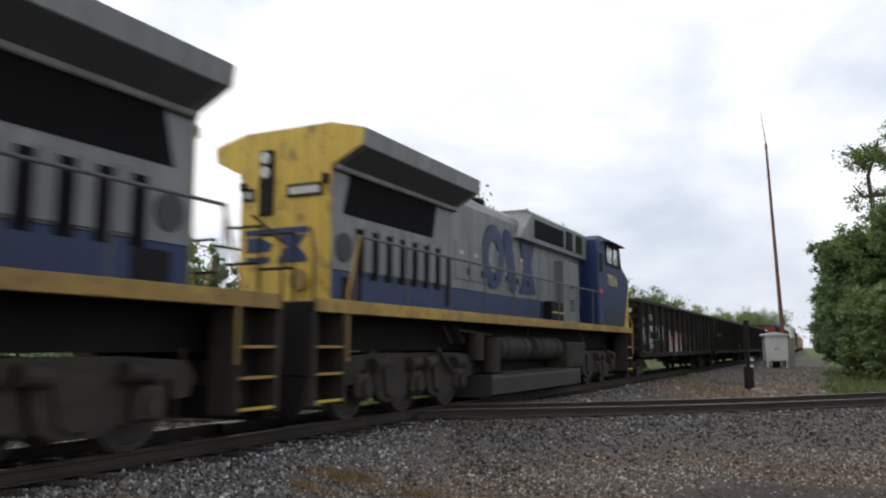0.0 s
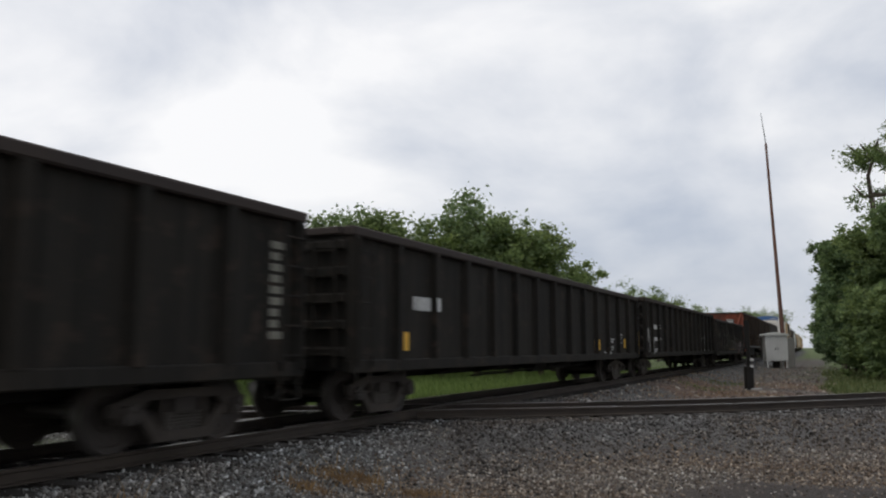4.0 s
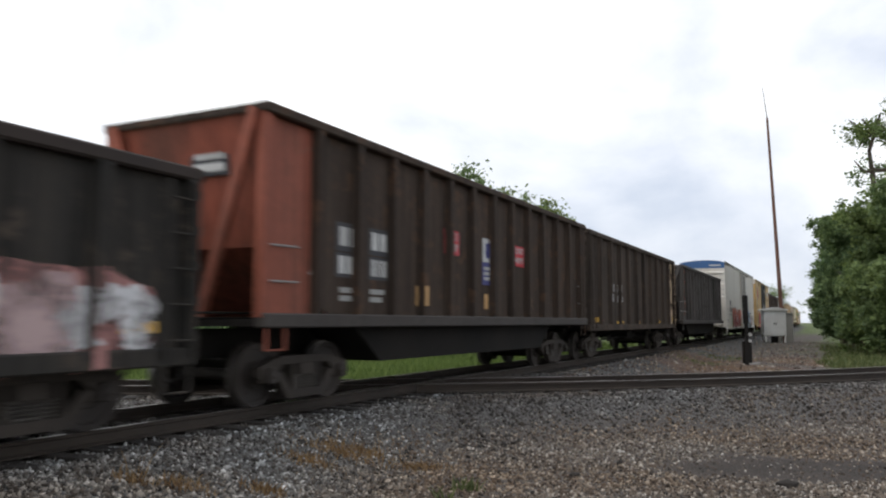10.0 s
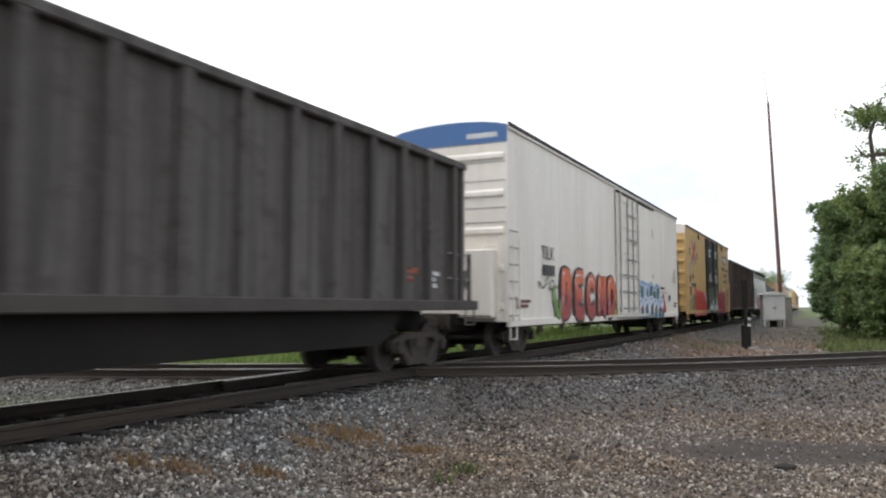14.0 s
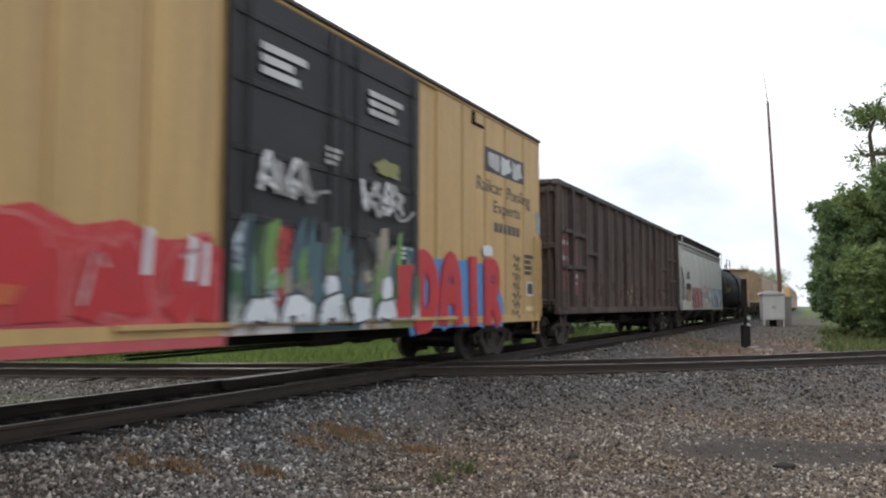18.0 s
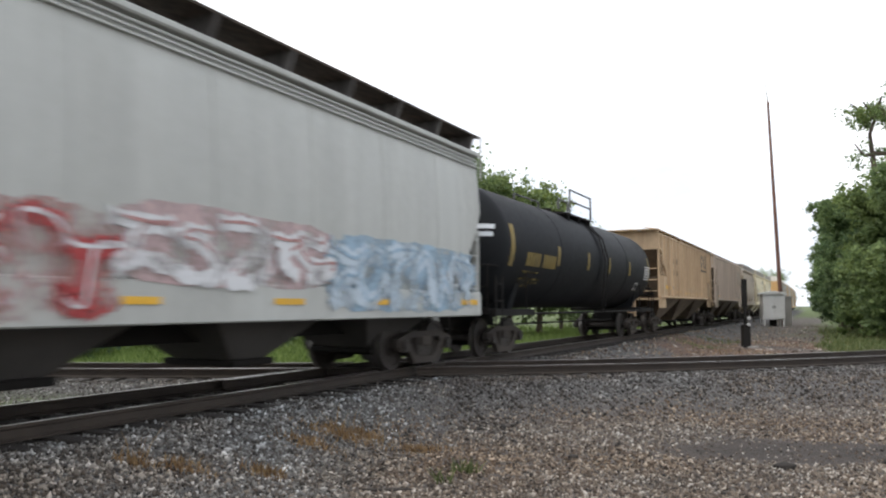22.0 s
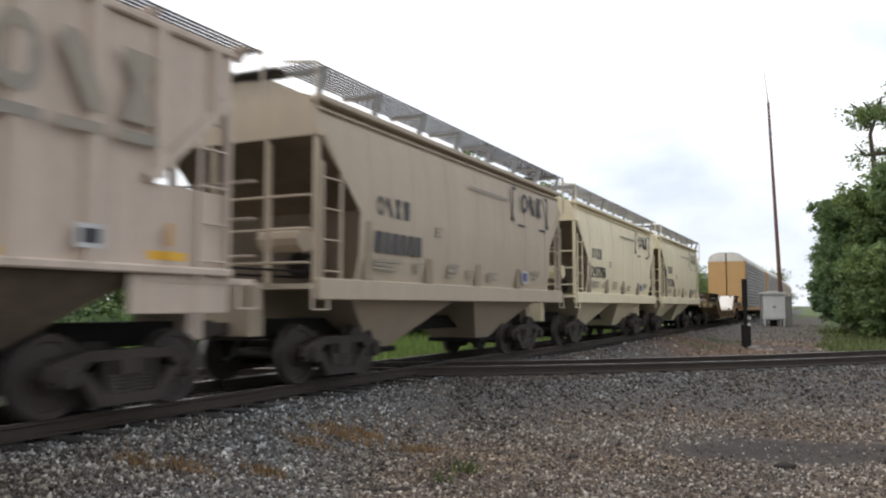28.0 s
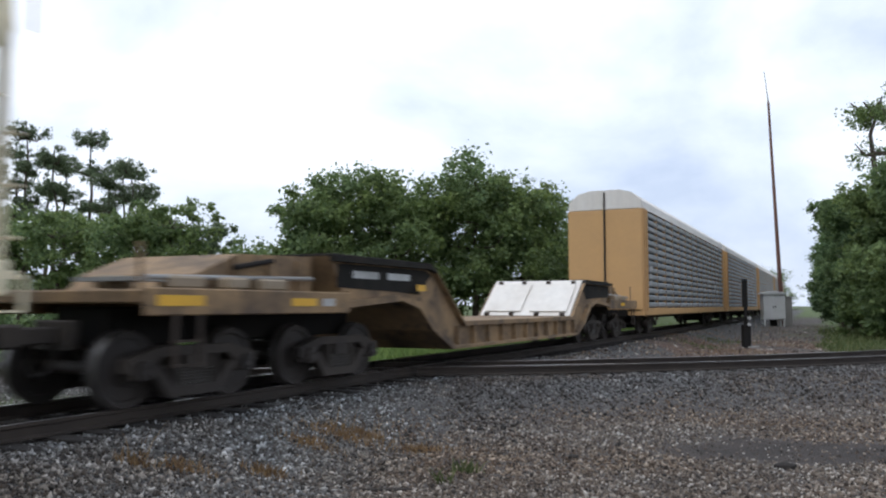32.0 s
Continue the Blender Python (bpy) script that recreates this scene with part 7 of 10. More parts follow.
def burner(car, x0, x1, z0, z1, n_, fills, outline, y, seed, posts=(), counters=None, label="spray-painted graffiti", fat=0.4, cloud=None):
    """A graffiti piece: swollen overlapping signs, each with an outline behind it and a thin line on it, over a sprayed cloud."""
    r = random.Random(seed)
    step, h = (x1 - x0) / n_, z1 - z0
    if cloud:
        k = 16 * n_
        ring = []
        for i in range(k):
            a = 2 * math.pi * i / k
            c, q = math.cos(a), math.sin(a)
            e = (abs(c) ** 5 + abs(q) ** 5) ** -0.2 * r.uniform(0.93, 1.05)
            ring.append(((x0 + x1) / 2 + (x1 - x0) * 0.51 * c * e, (z0 + z1) / 2 + h * 0.5 * q * e))
        paint("graffiti_cloud", car, [ring], cloud, y, label, posts)
    for i in range(n_):
        mid = (z0 + z1) / 2 + r.uniform(-0.04, 0.04) * h
        w_ = min(step, h * 0.8) * fat
        hh_ = (h - w_ * (1.5 if outline else 1.1)) / 2 * r.uniform(0.88, 1.0)
        pts = sign_path(r, x0 + step * (i - 0.06), x0 + step * (i + 1.06), mid - hh_, mid + hh_)
        if outline:
            stroke("graffiti_outline", car, pts, w_ * 1.45, outline, y - 0.004 - 0.001 * (i % 2), label, posts)
        stroke("graffiti_fill", car, pts, w_, fills[i % len(fills)], y - 0.018 - 0.001 * (i % 2), label, posts)
        if counters:
            half = pts[: len(pts) * 2 // 3]
            stroke("graffiti_line", car, [(a + 0.02, b + 0.02) for a, b in half], w_ * 0.22, counters, y - 0.032, label, posts)


GLYPHS = {
    "A": [[(0.05, 0.0), (0.2, 0.75), (0.5, 1.0), (0.8, 0.75), (0.95, 0.0)], [(0.2, 0.4), (0.8, 0.4)]],
    "B": [[(0.15, 0.0), (0.15, 1.0), (0.7, 0.95), (0.8, 0.75), (0.6, 0.52), (0.85, 0.3), (0.7, 0.05), (0.15, 0.0)]],
    "C": [[(0.9, 0.82), (0.6, 1.0), (0.25, 0.9), (0.1, 0.5), (0.25, 0.1), (0.6, 0.0), (0.9, 0.18)]],
    "D": [[(0.12, 0.0), (0.12, 1.0), (0.6, 0.96), (0.9, 0.7), (0.9, 0.3), (0.6, 0.04), (0.12, 0.0)]],
    "E": [[(0.9, 1.0), (0.15, 1.0), (0.12, 0.0), (0.9, 0.0)], [(0.15, 0.5), (0.75, 0.5)]],
    "H": [[(0.12, 0.0), (0.12, 1.0)], [(0.85, 0.0), (0.85, 1.0)], [(0.12, 0.5), (0.85, 0.5)]],
    "I": [[(0.5, 0.0), (0.5, 1.0)]],
    "K": [[(0.15, 0.0), (0.15, 1.0)], [(0.85, 1.0), (0.25, 0.5), (0.9, 0.0)]],
    "N": [[(0.12, 0.0), (0.12, 1.0), (0.85, 0.0), (0.85, 1.0)]],
    "R": [[(0.12, 0.0), (0.12, 1.0)], [(0.12, 0.95), (0.7, 0.95), (0.88, 0.72), (0.65, 0.48), (0.2, 0.46)], [(0.45, 0.46), (0.95, 0.0)]],
    "S": [[(0.88, 0.85), (0.5, 1.0), (0.15, 0.8), (0.3, 0.55), (0.75, 0.42), (0.85, 0.18), (0.5, 0.0), (0.1, 0.15)]],
    "1": [[(0.1, 0.0), (0.12, 1.0), (0.7, 0.95), (0.78, 0.55), (0.2, 0.5)], [(0.55, 0.5), (0.6, 0.0)], [(0.92, 0.7), (0.9, 0.0)]],
    "2": [[(0.85, 1.0), (0.4, 0.85), (0.15, 0.45), (0.5, 0.35), (0.2, 0.0)], [(0.5, 0.35), (0.9, 0.5), (0.8, 0.0)]],
    "3": [[(0.1, 0.05), (0.3, 0.9), (0.55, 0.45), (0.75, 1.0), (0.92, 0.1)], [(0.3, 0.3), (0.65, 0.2)]],
    "4": [[(0.9, 0.9), (0.2, 0.95), (0.1, 0.55), (0.75, 0.6), (0.9, 0.25), (0.3, 0.05)], [(0.5, 0.6), (0.45, 0.05)]],
    "U": [[(0.12, 1.0), (0.15, 0.2), (0.5, 0.0), (0.85, 0.2), (0.88, 1.0)]],
}


def piece(car, text, x0, x1, z0, z1, fill, outline, y, seed, posts=(), width=0.3, edge=0.09, label="spray-painted graffiti letters", shine=None, drop=None):
    """Fat sprayed letters: an outline, the fill over it, a shadow to one side and thin lines of shine."""
    r = random.Random(seed)
    step = (x1 - x0) / len(text)
    pad = (width + edge * 2) / 2
    for i, ch in enumerate(text):
        lean, lift, grow = r.uniform(-0.08, 0.08), r.uniform(-0.03, 0.03), r.uniform(0.94, 1.04)
        lay = 0.001 * (i % 2)
        for line_ in GLYPHS[ch]:
            pts = []
            for a, b in line_:
                a, b = a + r.uniform(-0.03, 0.03) + lean * (b - 0.5), b + r.uniform(-0.02, 0.02) + lift
                pts.append((x0 + step * i + pad * 0.7 + a * (step - pad * 1.4), z0 + pad + b * grow * (z1 - z0 - 2 * pad)))
            fine = []
            for p_, q_ in zip(pts, pts[1:]):
                k = max(2, int(math.hypot(q_[0] - p_[0], q_[1] - p_[1]) / 0.12))
                fine += [(p_[0] + (q_[0] - p_[0]) * j / k, p_[1] + (q_[1] - p_[1]) * j / k) for j in range(k)]
            ends = []
            for e, o in ((pts[0], fine[1]), (pts[-1], fine[-1])):
                ln = math.hypot(e[0] - o[0], e[1] - o[1]) + 1e-6
                ends.append((e[0] + (e[0] - o[0]) / ln * width * 0.28, e[1] + (e[1] - o[1]) / ln * width * 0.28))
            path = [ends[0]] + fine + [ends[1]]
            path = [path[0]] + [tuple((path[j - 1][n_] + 2 * path[j][n_] + path[j + 1][n_]) / 4 for n_ in (0, 1)) for j in range(1, len(path) - 1)] + [path[-1]]
            if drop:
                stroke("graffiti_shadow", car, [(a + 0.16, b - 0.1) for a, b in path], width + edge, drop, y - 0.001 - lay, label, posts, 0.1)
            if outline:
                stroke("graffiti_outline", car, path, width + 2 * edge, outline, y - 0.014 - lay, label, posts, 0.06)
            stroke("graffiti_fill", car, path, width, fill, y - 0.028 - lay, label, posts, 0.08)
            if shine and len(path) > 6:
                part_ = path[1:len(path) // 2]
                stroke("graffiti_shine", car, [(a - width * 0.25, b + width * 0.12) for a, b in part_], width * 0.16, shine, y - 0.044, label, posts, 0.3)


def scrawl(car, x0, x1, z0, z1, n_, material, y, seed, posts=(), thick=0.05):
    """A thin sprayed squiggle."""
    r = random.Random(seed)
    pts = [(x0 + (x1 - x0) * (i + r.uniform(-0.4, 0.4)) / n_, z0 + (z1 - z0) * (0.5 + 0.5 * math.sin(i * 2.1 + r.uniform(-0.7, 0.7)))) for i in range(n_ + 1)]
    stroke("graffiti_tag", car, curve_through(pts, 4), thick, material, y, "sprayed scrawl", posts)


def stencils(car, boxes, material, y, posts=(), name="stencil", rows=1, seed=3):
    """Unreadable lettering as plain bars, one object for each block."""
    r = random.Random(seed)
    for x0, x1, z0, z1 in boxes:
        polys, rh = [], (z1 - z0) / rows
        for i in range(rows):
            polys.append(rect(x0, x1 if i == 0 else x0 + (x1 - x0) * r.uniform(0.6, 1), z1 - (i + 0.78) * rh, z1 - (i + 0.12) * rh))
        paint(name, car, polys, material, y, "", posts)


def digits(car, x0, x1, z0, z1, k, material, y, posts=()):
    """A number that is not spelled out: one upright bar block for each figure."""
    w = (x1 - x0) / k
    for i in range(k):
        paint("figure_bar", car, [rect(x0 + i * w + w * 0.12, x0 + (i + 1) * w - w * 0.12, z0, z1)], material, y, "", posts)


def letters(car, text, x0, x1, z0, z1, material, y, label=""):
    """Readable lettering fitted to a box on the side."""
    size = (z1 - z0) / 0.7
    x0, x1 = x0 + ALONG.get(car.name, 0.0), x1 + ALONG.get(car.name, 0.0)
    ob = words("lettering", text, size, material, car, on_side((x0 + x1) / 2, y, (z0 + z1) / 2), label)
    wide = max(v.co.x for v in ob.data.vertices) - min(v.co.x for v in ob.data.vertices)
    ob.matrix_basis = on_side((x0 + x1) / 2, y, (z0 + z1) / 2) @ Matrix.Diagonal(((x1 - x0) / wide, 1, 1, 1))
    return ob


def framed(car, x0, x1, z0, z1, y, dark, light):
    """A small placard: a light outline round a dark field."""
    paint("placard", car, [rect(x0, x1, z0, z1)], light, y)
    paint("placard_field", car, [rect(x0 + 0.06, x1 - 0.06, z0 + 0.05, z1 - 0.05)], dark, y - 0.003)


Y_G = -1.436
P = POSTS[gon_1.name]
paint("graffiti_figure", gon_1, [blob(-9.06, 1.72, 0.9, 0.74, random.Random(5)), blob(-8.95, 1.95, 0.55, 0.3, random.Random(6))], M["g_pale"], Y_G, "white sprayed patch", P)
scrawl(gon_1, -9.5, -9.0, 2.14, 2.42, 4, M["g_pale"], Y_G, 7, P)
letters(gon_1, "TILX", -8.29, -7.41, 2.33, 2.58, M["mark"], Y_G, "white reporting mark")
digits(gon_1, -8.29, -7.24, 1.88, 2.12, 6, M["mark"], Y_G, P)
stencils(gon_1, [(-8.29, -7.3, 1.16, 1.58)], M["g_pale"], Y_G, P, rows=4)
stencils(gon_1, [(-9.71, -8.6, 1.0, 1.05)], M["mark"], Y_G, P)
paint("graffiti_patch", gon_1, [blob(-6.0, 1.85, 0.5, 0.72, random.Random(8))], M["g_pale"], Y_G, "white sprayed patch", P)
piece(gon_1, "1233", -4.4, -0.75, 0.86, 2.12, M["f_pink"], None, Y_G, 9, P, 0.36, 0.0, "pink graffiti signs fading to white")
scrawl(gon_1, 0.6, 3.6, 1.0, 1.9, 12, M["g_cream"], Y_G, 10, P, 0.04)
stencils(gon_1, [(9.2, 9.5, 1.3, 2.7)], M["g_cream"], Y_G, P, rows=9)
P = POSTS[gon_2.name]
stencils(gon_2, [(4.19, 4.43, 1.02, 1.53), (8.15, 8.4, 1.08, 1.58), (-4.2, -3.95, 1.02, 1.53), (-8.4, -8.15, 1.05, 1.55)], M["orange"], Y_G, P, "reflector")
paint("reflector", gon_2, [rect(10.02, 10.2, 0.91, 1.94)], M["orange"], -1.57)
framed(gon_2, 7.17, 7.88, 1.33, 1.7, Y_G, M["gon"], M["mark"])
stencils(gon_2, [(6.29, 6.73, 1.36, 1.53), (6.36, 6.64, 1.12, 1.26), (8.75, 9.18, 0.98, 1.26)], M["mark"], Y_G, P, rows=2)
stencils(gon_2, [(5.4, 5.89, 0.97, 1.09), (4.55, 4.85, 1.14, 1.26)], M["mark"], Y_G, P)
digits(gon_2, -8.0, -6.9, 1.9, 2.15, 6, M["mark"], Y_G, P)
P = POSTS[gon_3.name]
paint("graffiti_patch", gon_3, [blob(-9.4, 1.75, 0.55, 0.6, random.Random(12)), blob(-9.2, 1.3, 0.4, 0.75, random.Random(13))], M["g_pale"], Y_G, "white sprayed patch", P)
scrawl(gon_3, -9.7, -8.85, 0.95, 1.25, 6, M["g_pale"], Y_G, 14, P)
stencils(gon_3, [(-8.36, -7.61, 1.94, 2.21), (-8.3, -7.56, 1.45, 1.68)], M["mark"], Y_G, P)
stencils(gon_3, [(-8.4, -7.61, 0.93, 1.17)], M["mark"], Y_G, P, rows=3)
stencils(gon_3, [(5.15, 5.57, 1.62, 1.88), (5.98, 6.44, 1.35, 1.53), (5.19, 5.61, 1.00, 1.16), (4.37, 4.63, 0.97, 1.10), (7.88, 8.18, 0.94, 1.11), (8.39, 8.81, 0.94, 1.11), (7.03, 7.34, 0.96, 1.07)], M["g_pale"], Y_G, P, rows=2)
framed(gon_3, 6.80, 7.50, 1.32, 1.73, Y_G, M["gon"], M["g_pale"])
for g in (gon_1, gon_3):
    half = span_of(1 if g is gon_1 else 3) / 2 - 0.62
    part("end_board", box(B(), -half - 0.145, -half - 0.125, -1.25, -0.65, 2.6, 2.78), M["mark"], g, "white marking on the end")
P = POSTS[gon_4.name]
letters(gon_4, "NO", -7.22, -6.66, 2.26, 2.6, M["mark"], Y_G, "white reporting mark")
letters(gon_4, "KL", -6.26, -5.76, 2.26, 2.6, M["mark"], Y_G, "white reporting mark")
digits(gon_4, -7.49, -6.6, 1.68, 2.02, 3, M["mark"], Y_G, P)
digits(gon_4, -6.3, -5.46, 1.68, 2.02, 3, M["mark"], Y_G, P)
stencils(gon_4, [(-7.27, -6.72, 1.2, 1.5), (-6.2, -5.6, 1.2, 1.5)], M["g_pale"], Y_G, P, rows=3)
stencils(gon_4, [(-8.9, -8.39, 1.14, 1.36), (-5.08, -4.5, 1.04, 1.17), (-1.64, -1.03, 1.0, 1.14), (0.75, 1.4, 1.0, 1.13), (3.2, 3.85, 1.0, 1.13), (6.7, 7.2, 1.05, 1.25)], M["orange"], Y_G - 0.016, P, "reflector")
stencils(gon_4, [(-8.38, -8.18, 1.12, 1.27)], M["sign_red"], Y_G - 0.016, P, "reflector")
edge = [(-5.2, 0.85), (-5.12, 1.5), (-4.75, 1.95), (-4.2, 2.1), (-3.6, 2.06), (-3.1, 1.9), (-2.6, 2.06), (-2.0, 2.12), (-1.4, 1.98), (-1.0, 1.6), (-0.9, 0.9)]
paint("graffiti_cloud", gon_4, [edge], M["s_black"], Y_G, "dark sprayed field", P)
stroke("graffiti_outline", gon_4, edge, 0.13, M["s_cream"], Y_G - 0.005, "pale outline of the graffiti", P)
stroke("graffiti_line", gon_4, [(-4.7, 0.9), (-4.5, 1.6), (-4.0, 1.7), (-3.7, 1.0), (-3.3, 1.5), (-2.8, 1.6), (-2.5, 0.95)], 0.1, M["s_cream"], Y_G - 0.006, "pale graffiti strokes", P)
burner(gon_4, -0.7, 2.5, 0.75, 2.15, 3, [M["g_cream"]], None, Y_G, 16, P, None, "pale cream graffiti letters", 0.34)
burner(gon_4, 3.0, 7.1, 0.7, 1.8, 4, [M["s_pink"], M["s_white"]], None, Y_G, 17, P, None, "faded pink graffiti letters", 0.4, M["s_rose"])
burner(gon_4, -8.55, -7.65, 0.9, 2.6, 1, [M["s_cream"]], None, Y_G, 18, P, None, "pale graffiti figure")
Y_H = -1.436
P = POSTS[hop_red.name]
for x0, x1 in ((-5.92, -5.17), (-4.95, -4.3)):
    paint("number_plate", hop_red, [rect(x0, x1, 2.33, 2.79), rect(x0, x1, 1.92, 2.31)], M["g_black"], Y_H)
    digits(hop_red, x0 + 0.06, x1 - 0.06, 2.42, 2.72, 2, M["mark"], Y_H - 0.004)
    digits(hop_red, x0 + 0.06, x1 - 0.06, 1.98, 2.26, 3, M["mark"], Y_H - 0.004)
for x0, x1 in ((-2.1, -1.42), (1.73, 2.41)):
    paint("warning_sign", hop_red, [rect(x0, x1, 2.58, 3.08)], M["sign_red"], Y_H, "red warning sign")
    letters(hop_red, "DO NOT", x0 + 0.05, x1 - 0.05, 2.87, 3.03, M["mark"], Y_H - 0.005)
    letters(hop_red, "HUMP", x0 + 0.07, x1 - 0.07, 2.64, 2.8, M["mark"], Y_H - 0.005)
paint("sign", hop_red, [rect(-0.18, 0.4, 2.55, 3.08)], M["mark"], Y_H, "white sign with a dark mark")
paint("sign_mark", hop_red, [blob(0.11, 2.82, 0.3, 0.36, random.Random(3))], M["sign_blue"], Y_H - 0.004)
paint("sign", hop_red, [rect(-0.2, 0.42, 2.04, 2.54)], M["sign_blue"], Y_H, "dark blue sign with white lines")
stencils(hop_red, [(-0.12, 0.36, 2.12, 2.46)], M["mark"], Y_H - 0.004, rows=3)
paint("stencil", hop_red, [[(-6.64, 1.92), (-6.28, 1.92), (-6.46, 2.13)]], M["mark"], Y_H - 0.01)
stencils(hop_red, [(-5.8, -5.25, 1.52, 1.78), (-4.9, -4.43, 1.52, 1.78)], M["g_pale"], Y_H, rows=2)
stencils(hop_red, [(-3.29, -3.04, 1.4, 1.95), (-0.1, 0.1, 1.4, 1.9), (2.6, 2.8, 1.4, 1.9)], M["rackyellow"], Y_H, P, "rust_streak")
hh = span_of(5) / 2 - 0.55 - 0.2
part("end_plate", box(B(), -hh - 0.05, -hh + 0.02, -0.75, -0.05, 3.3, 3.72), M["g_black"], hop_red, "black plate with white figures")
for j, (z, mm) in enumerate(((3.54, M["mark"]), (3.36, M["mark"]))):
    part("plate_bar", box(B(), -hh - 0.056, -hh - 0.045, -0.68, -0.12, z, z + 0.12), mm, hop_red)
rl = random.Random(77)
bm = B()
for i in range(46):
    x, y = rl.uniform(-6.6, 6.6), rl.uniform(-1.15, 1.15)
    bmesh.ops.create_icosphere(bm, subdivisions=1, radius=rl.uniform(0.3, 0.6), matrix=pose(x, y, 3.8 + 0.3 * math.cos(x / 6.6 * 1.4) ** 2 * (1 - abs(y) / 1.4), 0, 0, 0) @ Matrix.Diagonal((1.6, 1, 0.5, 1)))
part("load", bm, M["load"], hop_red, "low heap of brown load")
P = POSTS[gon_5.name]
digits(gon_5, -5.35, -4.81, 2.29, 2.57, 2, M["g_pale"], Y_G, P)
digits(gon_5, -4.45, -3.93, 2.28, 2.56, 2, M["g_pale"], Y_G, P)
digits(gon_5, -5.66, -4.92, 1.93, 2.2, 4, M["g_pale"], Y_G, P)
digits(gon_5, -4.46, -3.92, 1.92, 2.17, 3, M["g_pale"], Y_G, P)
stencils(gon_5, [(-7.45, -7.01, 1.18, 1.4), (-4.57, -3.98, 1.14, 1.27), (-1.44, -0.84, 1.13, 1.25), (2.4, 2.95, 1.15, 1.3), (6.25, 6.6, 1.2, 1.45)], M["orange"], Y_G - 0.01, P, "reflector")
stencils(gon_5, [(-6.54, -6.33, 1.21, 1.34)], M["sign_red"], Y_G, P, "reflector")
framed(gon_5, 2.35, 2.98, 1.37, 1.7, Y_G, M["brown"], M["mark"])
paint("cream_panel", gon_5, [[(5.3, 1.1), (6.74, 1.1), (6.74, 4.02), (5.42, 4.02), (5.5, 3.1), (5.36, 2.5), (5.44, 1.7)]], M["s_cream_rust"], Y_G - 0.004, "rust-eaten cream paint", P)
hh = span_of(6) / 2 - 0.62
for z in (1.35, 1.75, 2.15, 2.55, 2.95, 3.35, 3.75):
    part("grab_iron", rod(B(), (6.75, -1.6, z), (hh, -1.6, z), 0.014, 6), M["cream_rust"], gon_5)
P = POSTS[hop_grey.name]
r_ = random.Random(21)
for i in range(9):
    paint("lettering_bar", hop_grey, [blob(-6.85 + 0.04 * i, 1.7 + 0.27 * i, 0.42, 0.22, r_)], M["s_orange"], Y_H - 0.004, "faded orange upright lettering", P)
stencils(hop_grey, [(-5.43, -4.78, 2.1, 2.38)], M["s_orange"], Y_H, P)
stencils(hop_grey, [(-6.3, -5.65, 2.12, 2.41)], M["mark"], Y_H, P, rows=2)
stencils(hop_grey, [(-6.3, -5.76, 1.58, 1.88), (-5.23, -4.83, 1.58, 1.88), (-4.39, -3.92, 1.58, 1.88)], M["s_orange"], Y_H, P, rows=3)
stencils(hop_grey, [(-3.38, -3.04, 1.75, 2.01)], M["g_black"], Y_H, P)
stencils(hop_grey, [(5.2, 5.9, 1.62, 1.95)], M["s_orange"], Y_H, P, rows=2)
stencils(hop_grey, [(6.2, 6.75, 1.55, 1.9)], M["mark"], Y_H, P, rows=3)
# refrigerator car
Y_R = -1.568
letters(reefer, "TILX", -8.94, -7.98, 2.44, 2.8, M["markdark"], Y_R, "black reporting mark")
digits(reefer, -8.9, -7.87, 2.03, 2.33, 4, M["markdark"], Y_R)
scrawl(reefer, -9.3, -7.65, 1.62, 1.98, 9, M["g_black"], Y_R, 22, (), 0.045)
piece(reefer, "BECND", -7.55, -1.2, 0.72, 2.36, M["f_ember"], M["g_black"], Y_R, 23, (), 0.4, 0.08, "red and orange graffiti letters with black outlines", M["s_white"])
burner(reefer, -7.9, -7.2, 0.8, 1.9, 1, [M["g_green"]], None, Y_R - 0.002, 27, (), None, "green end stroke of the graffiti", 0.3)
burner(reefer, -1.4, -0.75, 0.8, 1.8, 1, [M["g_olive"]], None, Y_R - 0.002, 28, (), None, "green end stroke of the graffiti", 0.3)
r_b = random.Random(24)
Y_P = -1.612
top = [(2.35, 1.2), (2.45, 1.95), (2.75, 2.2), (3.2, 2.16), (3.55, 2.14), (4.24, 2.08), (4.43, 2.2), (4.9, 2.14), (5.15, 1.98), (5.45, 1.99), (5.75, 2.14), (6.35, 2.07), (6.48, 1.75), (6.9, 1.68), (7.5, 1.74), (7.72, 1.3), (7.3, 0.78)]
paint("graffiti_cloud", reefer, [[(2.3, 0.76)] + top], M["g_ice"], Y_P, "pale blue graffiti field")
stroke("graffiti_outline", reefer, [q for q in top[:13]], 0.13, M["g_blue_pale"], Y_P - 0.004, "light blue edge of the graffiti")
for k, q in enumerate(([(2.62, 2.02), (3.2, 2.04), (3.12, 1.5), (2.7, 1.45)], [(3.68, 2.0), (4.2, 1.97), (4.1, 1.5), (3.74, 1.5)], [(4.42, 2.09), (4.96, 2.05), (4.82, 1.52), (4.26, 1.42)], [(5.06, 1.9), (5.62, 1.84), (5.6, 1.32), (5.06, 1.38)], [(5.8, 2.05), (6.34, 1.99), (6.24, 1.56), (5.78, 1.45)])):
    paint("graffiti_fill", reefer, [q], M["g_blue_pale"] if k == 1 else M["g_teal"], Y_P - 0.007, "dark teal opening of a graffiti letter")
paint("graffiti_fill", reefer, [[(3.82, 1.9), (4.05, 1.88), (4.02, 1.62), (3.85, 1.64)]], M["g_teal"], Y_P - 0.009)
